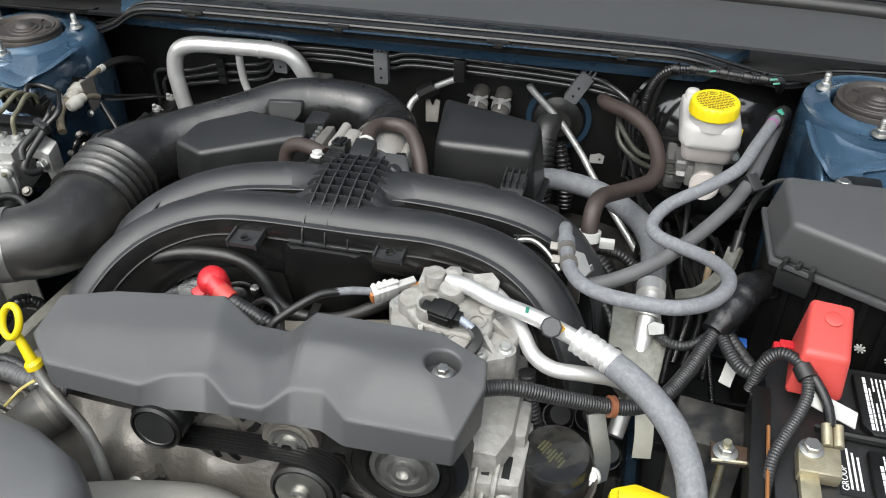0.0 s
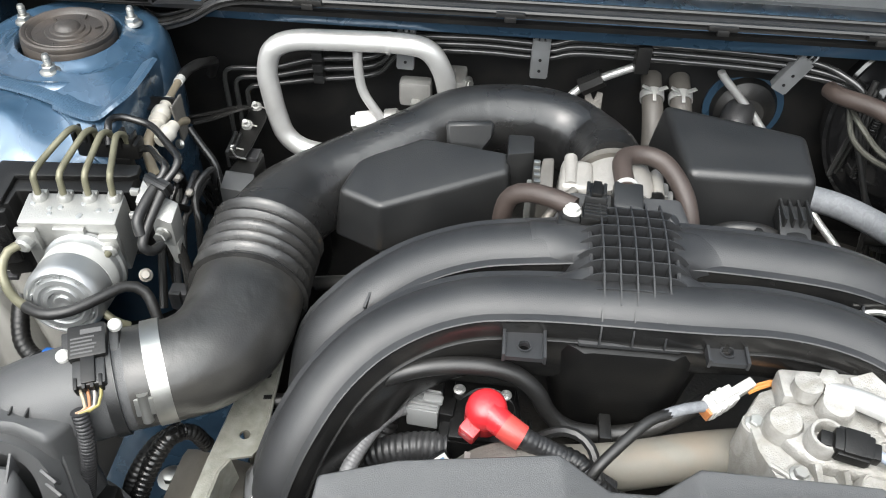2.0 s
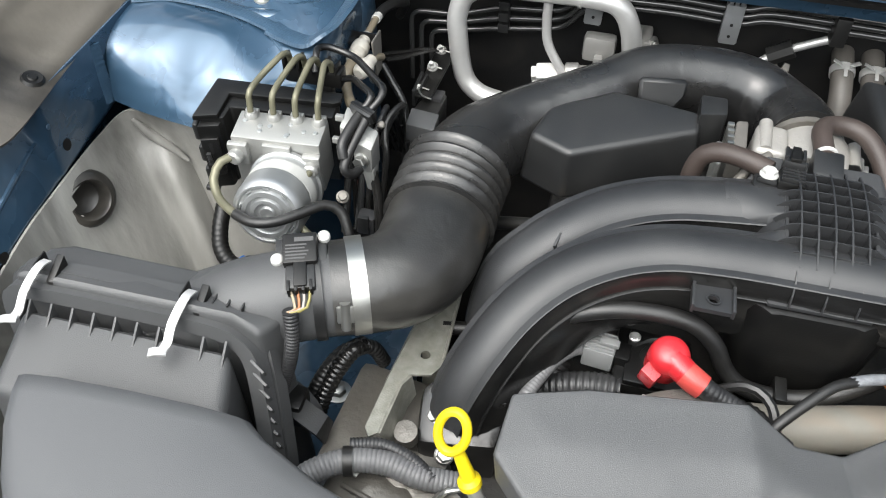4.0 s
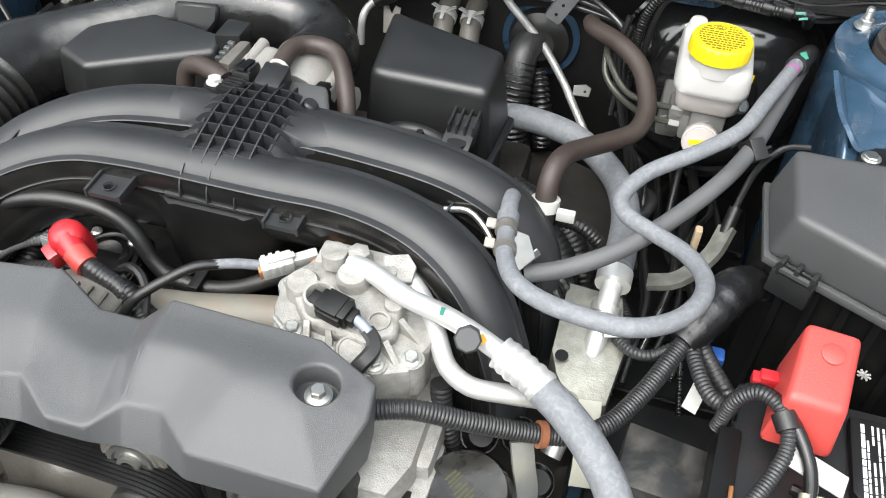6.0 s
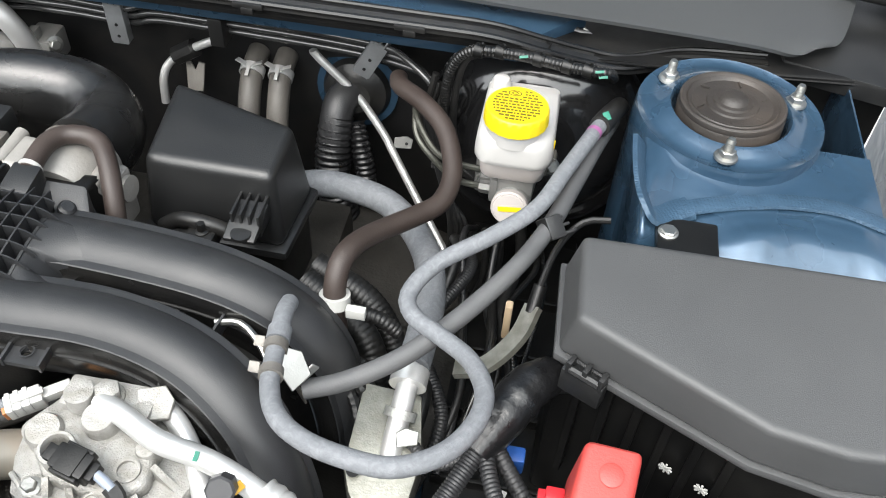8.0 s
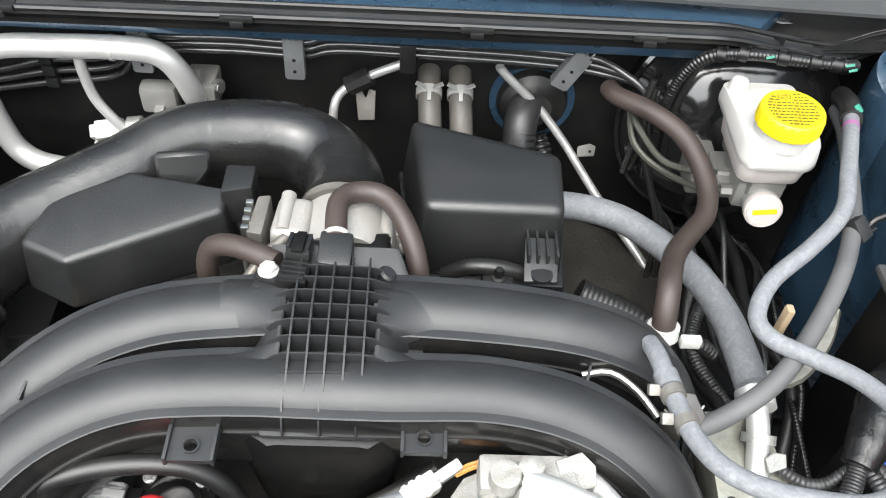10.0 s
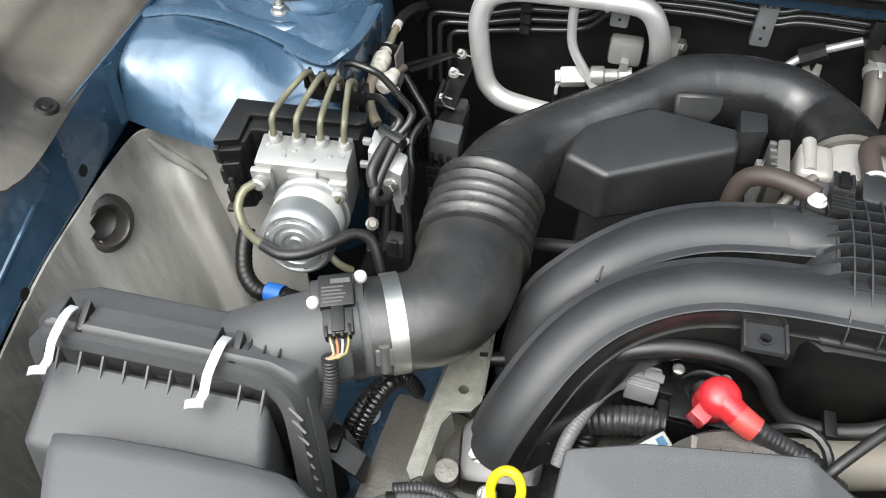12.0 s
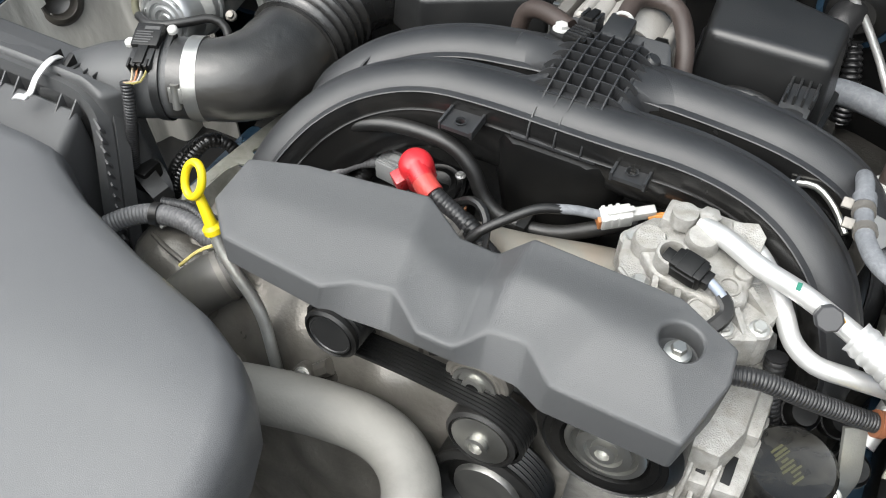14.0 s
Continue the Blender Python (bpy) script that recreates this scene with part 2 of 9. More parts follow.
def hex_bolt(m, r=0.006, h=0.005, flange=1.45, bm=None):
    """A flanged hexagon head."""
    b = bmesh.new()
    lathe([(0, 0), (r * flange, 0), (r * flange, 0.0012), (r * 1.02, 0.0022)], None, 18, b)
    rings = [[Vector((s * r * math.cos(math.pi * k / 3), s * r * math.sin(math.pi * k / 3), z)) for k in range(6)] for s, z in ((1, 0.001), (1, h - 0.0008), (0.85, h))]
    loft(b, rings)
    b.transform(m)
    return join(bm, b)


def plate(poly, thick, m, edge=0.0006, bm=None):
    """Sheet cut to a flat outline in its own plane."""
    b = bmesh.new()
    v = [b.verts.new((x, y, 0)) for x, y in poly]
    b.faces.new(v)
    r = bmesh.ops.extrude_face_region(b, geom=b.faces[:])
    bmesh.ops.translate(b, verts=[g for g in r["geom"] if isinstance(g, bmesh.types.BMVert)], vec=(0, 0, thick))
    bmesh.ops.recalc_face_normals(b, faces=b.faces[:])
    if edge:
        bevel(b, edge, 1)
    b.transform(m)
    return join(bm, b)

# ---- ground and car body ----
MID = -0.272  # the car's middle line


def mirror_x(x):
    return 2 * MID - x


def sheet(rows, thick=0.0, bm=None, normal_flip=False):
    """A surface through rows of points, given thickness downwards along its normals."""
    b = bmesh.new()
    g = [[b.verts.new(p) for p in r] for r in rows]
    for a, c in zip(g, g[1:]):
        for i in range(len(a) - 1):
            b.faces.new((a[i], a[i + 1], c[i + 1], c[i]))
    bmesh.ops.recalc_face_normals(b, faces=b.faces[:])
    if thick:
        bmesh.ops.solidify(b, geom=b.faces[:], thickness=thick)
    return join(bm, b)


def smooth_rows(rows, n=6, k=6):
    """Denser rows through a coarse grid of points."""
    def dense(pts, m):
        p = [Vector(q) for q in pts]
        p = [2 * p[0] - p[1]] + p + [2 * p[-1] - p[-2]]
        out = []
        for i in range(1, len(p) - 2):
            a, b, c, d = p[i - 1:i + 3]
            for j in range(m):
                t = j / m
                out.append(0.5 * (2 * b + (c - a) * t + (2 * a - 5 * b + 4 * c - d) * t * t + (3 * b - a - 3 * c + d) * t ** 3))
        out.append(p[-2])
        return out
    cols = [dense(r, n) for r in rows]
    return [list(r) for r in zip(*[dense(c, k) for c in zip(*cols)])]


ground = bmesh.new()
bmesh.ops.create_grid(ground, x_segments=8, y_segments=8, size=60)
solid("ground", ground, CONCRETE, "pale concrete driveway under the car", "ground", kind="structure")

# unseen wall added far ahead of the car, darkens low front reflections
yard = box(-14, 14, -7.4, -7.1, 0, 3.2, 0.01)
solid("unseen_front_blocker", yard, material("grey_render", (0.25, 0.24, 0.23), 0.9, vary=0.15, scale=2, bump=0.3, fine=80), "unseen grey wall added ahead of the car to block low sky light", "wall", kind="structure")

car = thing("car_body", (MID, 1.0, 0.0), "blue painted front body of a parked car with open bonnet", "car body", kind="structure")
part("undertray", box(-1.02, 0.48, -0.12, 1.16, 0.22, 0.26, 0.004), PLASTIC_DARK, car, "black plastic undertray")
part("splash_shield", box(-1.0, -0.745, 0.20, 1.0, 0.70, 0.705, 0.001), PLASTIC_DARK, car, "black splash shield beside the frame rail")
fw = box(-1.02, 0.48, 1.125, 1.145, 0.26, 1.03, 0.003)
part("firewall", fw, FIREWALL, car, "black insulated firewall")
part("cowl_crossmember", prism([(-0.72, 1.052), (0.10, 1.052), (0.16, 1.125), (-0.76, 1.125)], 1.036, 1.060, 0.006), BLUE, car, "blue painted cowl crossmember")
for s, nm in ((1, "left"), (-1, "right")):
    fx = (lambda x: x) if s == 1 else mirror_x
    # frame rail
    part("frame_rail", prism([(fx(-0.745), 0.0), (fx(-0.605), 0.0), (fx(-0.605), 0.78), (fx(-0.745), 0.78)], 0.62, 0.748, 0.012), BLUE, car, "blue painted frame rail")
    # behind the tower front the rail turns from blue to near-black
    part("rail_rear", prism([(fx(-0.745), 0.779), (fx(-0.605), 0.779), (fx(-0.605), 1.12), (fx(-0.745), 1.12)], 0.62, 0.745, 0.010), FIREWALL, car, "near-black rear length of the frame rail")
    # inner wing, folded along a crease below the sealing flap
    ys = [0.0, 0.3, 0.45, 0.571, 0.646, 0.70, 0.71, 0.76, 0.812, 1.12]
    top = [(-1.02, 1.0), (-1.02, 1.02), (-1.015, 1.028), (-1.01, 1.03), (-1.004, 1.03), (-0.996, 1.03), (-0.970, 1.035), (-0.968, 1.036), (-0.966, 1.038), (-0.966, 1.04)]
    fold = [(-0.99, 0.86), (-0.985, 0.87), (-0.983, 0.905), (-0.980, 0.945), (-0.979, 0.970), (-0.979, 0.987), (-0.969, 0.99), (-0.968, 0.992), (-0.966, 0.994), (-0.966, 1.0)]
    edge = [(-0.97, 0.83), (-0.968, 0.85), (-0.967, 0.888), (-0.967, 0.923), (-0.967, 0.936), (-0.967, 0.942), (-0.967, 0.942), (-0.967, 0.949), (-0.965, 0.958), (-0.965, 0.958)]
    rows = [[(fx(x), y, z) for (x, z), y in zip(line_, ys)] for line_ in (top, fold, edge, [(x - 0.03, z - 0.02) for x, z in edge], [(x - 0.035, 0.6) for x, z in edge])]
    wing = bevel(sheet(rows), 0.006, 3, 12)
    bmesh.ops.solidify(wing, geom=wing.faces[:], thickness=0.0018)
    part("inner_wing", wing, BLUE, car, "blue painted inner wing panel", smooth=50)
    part("pressed_edge", tube_bm([(fx(-0.9790), 0.70, 0.9865), (fx(-0.9785), 0.646, 0.970), (fx(-0.9800), 0.571, 0.945), (fx(-0.983), 0.45, 0.904)], 0.0032, 8), BLUE, car)
    for y, z, r in ((0.726, 0.967, 0.0062), (0.60, 0.932, 0.006)):
        part("wing_hole", lathe([(0, 0), (r * 0.7, 0), (r, 0.0012), (0, 0.0014)], towards((fx(-0.9665), y, z), (s, 0, 0.15)), 18), FIREWALL, car, "dark pressed hole")
    for y, z in ((0.711, 1.0), (0.783, 0.994)):
        part("spot_weld", lathe([(0, 0), (0.003, 0), (0.0022, 0.0008), (0, 0.001)], towards((fx(-0.9655), y, z), (s, 0, 0.1)), 12), SEALER, car)
    part("cowl_end", prism([(fx(-0.90), 1.10), (fx(-1.05), 1.06), (fx(-1.06), 1.60), (fx(-0.90), 1.60)], 1.030, 1.052, 0.004), PLASTIC, car, "black plastic corner beside the cowl")
    # outer wing
    rows = [[(fx(-1.02), -0.1, 1.0), (fx(-1.028), 0.5, 1.062), (fx(-1.036), 1.3, 1.10)], [(fx(-1.045), -0.1, 0.97), (fx(-1.052), 0.5, 1.03), (fx(-1.06), 1.3, 1.065)],
            [(fx(-1.08), -0.1, 0.87), (fx(-1.09), 0.5, 0.92), (fx(-1.10), 1.3, 0.95)], [(fx(-1.09), -0.1, 0.4), (fx(-1.10), 0.5, 0.4), (fx(-1.11), 1.3, 0.4)]]
    part("outer_wing", sheet(smooth_rows(rows), 0.002), BLUE, car, "blue painted outer wing")
    # strut tower: drum under the mount, pressed front wall with a rounded ridge
    cx, cy, drop = (-0.838, 0.992, 0.007) if s == 1 else (0.296, 0.994, -0.014)
    tx = fx if s == 1 else (lambda x: mirror_x(x) if x <= -0.801 else 0.257 - 0.62 * (x + 0.801))
    rings = []
    for z, rx, ry in ((1.020, 0.050, 0.050), (1.040, 0.0515, 0.0515), (1.0455, 0.0525, 0.0525), (1.0475, 0.0545, 0.0545), (1.0465, 0.058, 0.058), (1.0435, 0.063, 0.063), (1.0405, 0.070, 0.070), (1.0402, 0.076, 0.076), (1.0425, 0.083, 0.083), (1.0430, 0.088, 0.088), (1.0390, 0.095, 0.095), (1.026, 0.101, 0.101), (0.99, 0.105, 0.105), (0.6, 0.106, 0.106)):
        rx, ry = (rx, ry) if s == 1 else (min(rx, 0.083 + 0.15 * max(0, rx - 0.083)),) * 2
        rings.append([Vector((cx + rx * math.cos(2 * math.pi * k / 48), cy + ry * math.sin(2 * math.pi * k / 48), z - drop * (1 if z > 0.9 else 0))) for k in range(48)])
    b = bmesh.new()
    loft(b, rings)
    part("strut_tower", b, BLUE, car, "blue painted strut tower", smooth=60)
    wall = [[(-0.958, 0.805, 0.966), (-0.960, 0.810, 0.982), (-0.962, 0.822, 1.004), (-0.965, 0.836, 1.024), (-0.965, 0.860, 1.033), (-0.965, 0.900, 1.034), (-0.965, 0.96, 1.035)],
            [(-0.925, 0.796, 0.966), (-0.926, 0.804, 0.982), (-0.934, 0.830, 1.002), (-0.945, 0.851, 1.031), (-0.940, 0.875, 1.036), (-0.930, 0.905, 1.034), (-0.92, 0.96, 1.036)],
            [(-0.885, 0.789, 0.965), (-0.885, 0.798, 0.980), (-0.887, 0.834, 0.998), (-0.890, 0.861, 1.033), (-0.890, 0.884, 1.034), (-0.880, 0.904, 1.033), (-0.875, 0.95, 1.038)],
            [(-0.848, 0.785, 0.963), (-0.847, 0.794, 0.978), (-0.846, 0.824, 0.996), (-0.850, 0.852, 1.031), (-0.845, 0.875, 1.031), (-0.840, 0.896, 1.032), (-0.84, 0.93, 1.040)],
            [(-0.805, 0.785, 0.955), (-0.803, 0.798, 0.972), (-0.800, 0.818, 0.992), (-0.807, 0.836, 1.014), (-0.803, 0.862, 1.020), (-0.800, 0.885, 1.027), (-0.80, 0.92, 1.040)],
            [(-0.765, 0.790, 0.930), (-0.762, 0.805, 0.950), (-0.760, 0.820, 0.970), (-0.768, 0.832, 0.990), (-0.765, 0.848, 1.008), (-0.760, 0.868, 1.028), (-0.778, 0.922, 1.043)],
            [(-0.740, 0.810, 0.900), (-0.739, 0.825, 0.930), (-0.738, 0.835, 0.955), (-0.739, 0.843, 0.980), (-0.742, 0.852, 1.006), (-0.746, 0.872, 1.034), (-0.766, 0.928, 1.043)],
            [(-0.736, 0.860, 0.880), (-0.736, 0.870, 0.920), (-0.736, 0.880, 0.950), (-0.736, 0.890, 0.980), (-0.737, 0.900, 1.010), (-0.742, 0.914, 1.036), (-0.762, 0.950, 1.043)],
            [(-0.738, 0.98, 0.88), (-0.738, 0.98, 0.92), (-0.738, 0.98, 0.95), (-0.738, 0.98, 0.98), (-0.738, 0.98, 1.010), (-0.743, 0.98, 1.036), (-0.760, 0.985, 1.043)]]
    if s == -1:
        wall = [[(x, y - 0.010, z + 0.010) for x, y, z in r[:6]] + [(r[6][0], r[6][1] + 0.010, r[6][2] + 0.010)] for r in wall]
    for r in wall[:5]:
        r[2] = tuple(0.5 * (a + c) + d for a, c, d in zip(r[1], r[3], (0, -0.004, 0.005)))
    skin = smooth_rows([[(tx(x), y, z) for x, y, z in r] for r in wall], 7, 7)
    for r in skin:
        for i, p in enumerate(r):
            r[i] = p + Vector((0, -0.5, 0.85)) * 0.0006 * (math.sin(p.x * 62 + p.y * 45) + math.sin(p.x * 38 - p.y * 85 + 1) + 0.4 * math.sin(p.x * 150 + p.z * 130))
    b = sheet(skin, 0.002)
    part("tower_front", b, BLUE, car, "pressed blue tower wall with soft creases", smooth=70)
    # sealed seams brushed over the joints
    RIB = [(1.5, -0.35), (1.3, 0.08), (0.5, 0.22), (-0.5, 0.22), (-1.3, 0.08), (-1.5, -0.35)]
    for line_, w in (([(-0.966, 0.893, 1.037), (-0.93, 0.905, 1.038), (-0.89, 0.906, 1.037), (-0.86, 0.901, 1.036), (-0.83, 0.893, 1.035), (-0.801, 0.885, 1.031)], 0.0058),
                     ([(-0.806, 0.887, 1.031), (-0.785, 0.880, 1.029), (-0.762, 0.872, 1.031), (-0.751, 0.875, 1.037), (-0.745, 0.892, 1.038), (-0.741, 0.915, 1.040), (-0.740, 0.95, 1.040)], 0.0085),
                     ([(-0.803, 0.883, 1.029), (-0.785, 0.868, 1.019), (-0.768, 0.850, 1.010), (-0.752, 0.842, 0.998), (-0.735, 0.842, 0.98)], 0.0052)):
        part("seam", tube_bm([(tx(x), y - (0.010 if s == -1 else 0), z + (0.010 if s == -1 else 0)) for x, y, z in line_], w, section=RIB, wave=(0.0030, 0.0005)), SEALER, car, "blue seam sealer with brush marks")
    part("seam", tube_bm([(fx(-0.9635), 0.806, 1.032), (fx(-0.9630), 0.8045, 1.0), (fx(-0.9620), 0.804, 0.964)], 0.0052, section=RIB, wave=(0.0055, 0.0011), up=(s * 1, -0.5, 0)), SEALER, car, "blue seam sealer with brush marks")
    mount = thing("strut_mount", (cx, cy, 1.052 - drop), "brown dusty rubber strut mount cap on the strut tower", "strut mount", "strut mounts")
    part("cap", lathe([(0.0000, 0.0150), (0.0070, 0.0148), (0.0120, 0.0125), (0.0140, 0.0095), (0.0175, 0.0088), (0.0185, 0.0070), (0.0235, 0.0066), (0.0245, 0.0050), (0.0372, 0.0056), (0.0395, 0.0080), (0.0415, 0.0088), (0.0425, 0.0075), (0.0440, 0.0088), (0.0470, 0.0092), (0.0490, 0.0080), (0.0496, 0.0050), (0.0490, 0.0030), (0.0500, 0.0010), (0.0500, -0.03), (0.0000, -0.03)], towards((cx, cy, 1.047 - drop), (s * 0.03, 0.03, 1)) @ Matrix.Diagonal((0.965, 0.965, 1, 1)), 56), MOUNT, mount)
    for a in (20, 75, 140, 200, 265, 320):
        part("cap_notch", box(-0.004, 0.004, -0.0008, 0.0008, 0, 0.002, 0.0004, m=Matrix.Translation((cx, cy, 1.0517 - drop)) @ Matrix.Rotation(radians(a), 4, "Z") @ Matrix.Translation((0.031, 0, 0)) @ Matrix.Rotation(radians(25), 4, "Z")), MOUNT, mount)
    for a in ((-84, 35, 156) if s == 1 else (-96, 24, 145)):
        px, py = cx + 0.0665 * math.cos(radians(a)), cy + 0.0665 * math.sin(radians(a))
        st = lathe([(0, 0), (0.0095, 0), (0.0105, 0.0012), (0.0100, 0.003), (0.0042, 0.0035)] + [(0.0042 - 0.0004 * (k % 2), 0.0095 + 0.0011 * k) for k in range(10)] + [(0.003, 0.0215), (0, 0.0218)], Matrix.Translation((px, py, 1.0422 - drop)), 16)
        hex_bolt(Matrix.Translation((px, py, 1.0442 - drop)), 0.0072, 0.0075, 1.35, st)
        part("stud", st, STEEL, mount, "bright zinc stud and nut")

# far-side liner of the wheel arch, dusty, with a pressed drain cup
rows = [[(-0.966, 0.28, 0.845), (-0.966, 0.50, 0.900), (-0.966, 0.62, 0.932), (-0.966, 0.70, 0.940), (-0.961, 0.765, 0.948), (-0.945, 0.800, 0.960), (-0.91, 0.800, 0.964), (-0.87, 0.796, 0.962), (-0.83, 0.79, 0.955), (-0.79, 0.79, 0.935)],
        [(-0.962, 0.28, 0.82), (-0.962, 0.50, 0.870), (-0.962, 0.62, 0.902), (-0.960, 0.70, 0.910), (-0.950, 0.765, 0.918), (-0.930, 0.805, 0.925), (-0.905, 0.812, 0.915), (-0.87, 0.810, 0.905), (-0.83, 0.805, 0.90), (-0.79, 0.80, 0.89)],
        [(-0.95, 0.28, 0.78), (-0.95, 0.50, 0.825), (-0.952, 0.62, 0.855), (-0.950, 0.70, 0.868), (-0.928, 0.755, 0.875), (-0.902, 0.785, 0.875), (-0.885, 0.805, 0.86), (-0.86, 0.805, 0.845), (-0.83, 0.80, 0.84), (-0.79, 0.80, 0.83)],
        [(-0.93, 0.28, 0.70), (-0.93, 0.50, 0.735), (-0.93, 0.62, 0.765), (-0.920, 0.69, 0.785), (-0.895, 0.735, 0.795), (-0.870, 0.765, 0.79), (-0.855, 0.785, 0.775), (-0.84, 0.79, 0.76), (-0.81, 0.79, 0.75), (-0.78, 0.79, 0.75)],
        [(-0.90, 0.28, 0.60), (-0.90, 0.50, 0.63), (-0.90, 0.62, 0.65), (-0.890, 0.68, 0.665), (-0.865, 0.715, 0.67), (-0.840, 0.74, 0.665), (-0.825, 0.76, 0.655), (-0.81, 0.77, 0.65), (-0.79, 0.77, 0.65), (-0.76, 0.77, 0.65)]]
liner = thing("wheel_arch_liner", (-0.9, 0.7, 0.65), "dusty grey wheel arch liner below the strut tower", "liner")
dense = smooth_rows(rows, 8, 8)
for r in dense:
    for i, p in enumerate(r):
        u, v = i / (len(r) - 1), (0.95 - p.z) / 0.3
        if 0 < v:
            lift = 0.014 * math.exp(-((u - 0.60) / 0.05) ** 2) * min(1, v * 5) - 0.008 * math.exp(-((u - 0.50) / 0.03) ** 2) * min(1, v * 4) - 0.010 * math.exp(-((u - 0.70) / 0.03) ** 2) * min(1, v * 4)
            r[i] = p + Vector((0.5, -0.8, 0.1)) * lift
b = sheet(dense)
hc = Vector((-0.960, 0.717, 0.903))
bmesh.ops.delete(b, geom=[f for f in b.faces if (f.calc_center_median() - hc).length < 0.022], context="FACES")
bmesh.ops.solidify(b, geom=b.faces[:], thickness=0.003)
part("shell", b, LINER, liner, smooth=60)
part("drain_cup", lathe([(0.031, -0.006), (0.026, 0.0010), (0.0215, 0.0025), (0.0190, 0.0), (0.0165, -0.016), (0.010, -0.020), (0, -0.020), (0, -0.025), (0.020, -0.025), (0.031, -0.008)], towards((-0.951, 0.713, 0.908), (0.84, -0.38, 0.36)), 28), FLAP, liner, "round pressed recess")
part("drain_plug", lathe([(0, 0), (0.006, 0), (0.0055, 0.003), (0.002, 0.004), (0, 0.004)], towards((-0.972, 0.722, 0.899), (0.8, -0.3, 0.5)), 16), FLAP, liner)
part("pressed_fold", tube_bm([(-0.936, 0.796, 0.953), (-0.925, 0.800, 0.935), (-0.905, 0.806, 0.913), (-0.890, 0.808, 0.897)], (0.002, 0.006, 0.005, 0.002), 10), LINER, liner)
part("pressed_fold", tube_bm([(-0.966, 0.705, 0.885), (-0.963, 0.700, 0.872), (-0.953, 0.688, 0.868), (-0.95, 0.675, 0.85)], (0.002, 0.004, 0.004, 0.002), 10), LINER, liner)

flap = thing("wing_flap", (-1.0, 0.8, 1.03), "dusty brown rubber sealing flap along the wing edge", "sealing flap")
rows = [[(-1.120, 0.600, 1.085), (-1.12, 0.70, 1.092), (-1.12, 0.80, 1.096), (-1.12, 1.0, 1.104), (-1.12, 1.2, 1.11)],
        [(-1.075, 0.640, 1.092), (-1.075, 0.71, 1.097), (-1.076, 0.80, 1.10), (-1.078, 1.0, 1.108), (-1.08, 1.2, 1.115)],
        [(-1.030, 0.655, 1.078), (-1.030, 0.72, 1.084), (-1.032, 0.80, 1.088), (-1.036, 1.0, 1.098), (-1.04, 1.2, 1.105)],
        [(-1.018, 0.638, 1.060), (-1.016, 0.70, 1.066), (-1.016, 0.80, 1.070), (-1.018, 1.0, 1.080), (-1.02, 1.2, 1.09)],
        [(-0.998, 0.625, 1.042), (-0.996, 0.68, 1.046), (-0.992, 0.79, 1.050), (-0.992, 1.0, 1.060), (-0.992, 1.2, 1.07)],
        [(-0.980, 0.622, 1.034), (-0.972, 0.67, 1.036), (-0.974, 0.79, 1.042), (-0.974, 1.0, 1.052), (-0.974, 1.2, 1.065)],
        [(-0.964, 0.634, 1.030), (-0.957, 0.67, 1.030), (-0.966, 0.79, 1.034), (-0.966, 1.0, 1.048), (-0.966, 1.2, 1.06)]]
part("flap", sheet(smooth_rows(rows), 0.003), FLAP, flap, smooth=60)
part("rolled_tip", tube_bm([(-1.024, 0.648, 1.060), (-1.014, 0.636, 1.040), (-1.012, 0.640, 1.015), (-1.016, 0.655, 0.99)], (0.010, 0.014, 0.012, 0.006), 10, section=[(1, 0.2), (0.7, 0.45), (0, 0.5), (-0.7, 0.45), (-1, 0.2), (0, 0.1)]), FLAP, flap)
part("clip", lathe([(0, 0.004), (0.004, 0.004), (0.005, 0.0025), (0.009, 0.003), (0.011, 0.0), (0, 0)], towards((-0.978, 0.728, 1.0405), (0.35, 0, 1)), 20), PLASTIC_DARK, flap, "black push clip")

# cowl seal, cowl panel
seal = thing("cowl_seal", (MID, 1.03, 1.068), "black rubber cowl weatherstrip with clip tabs", "weatherstrip")
line = [(-0.80, 1.075, 1.025), (-0.765, 1.055, 1.026), (-0.72, 1.04, 1.045), (-0.672, 1.032, 1.073), (-0.60, 1.03, 1.079), (-0.4, 1.03, 1.081), (-0.2, 1.03, 1.082), (0.0, 1.03, 1.082), (0.07, 1.032, 1.08), (0.12, 1.042, 1.066), (0.16, 1.055, 1.052), (0.2, 1.065, 1.044), (0.26, 1.09, 1.045), (0.34, 1.10, 1.045)]
part("lip", tube_bm(line, 0.01, 8, section=[(1.15, -0.5), (1.15, 0.15), (0.4, 0.55), (0.2, 0.25), (-0.7, 0.35), (-1.3, 0.2), (-1.3, -0.2), (0.6, -0.6)]), RUBBER, seal)
part("edge_bead", tube_bm([(x, y - 0.011, z + 0.003) for x, y, z in line], 0.0032, 8), GLOSSBLACK, seal)
part("inner_bead", tube_bm([(x, y + 0.006, z + 0.006) for x, y, z in line], 0.0026, 8), GLOSSBLACK, seal)
for cxx in (-0.585, -0.376, -0.162, -0.005):
    b = box(cxx - 0.015, cxx + 0.015, 1.013, 1.03, 1.080, 1.0860, 0.0015)
    box(cxx - 0.006, cxx + 0.006, 1.011, 1.015, 1.076, 1.082, 0.001, b)
    part("clip_tab", b, RUBBER, seal)
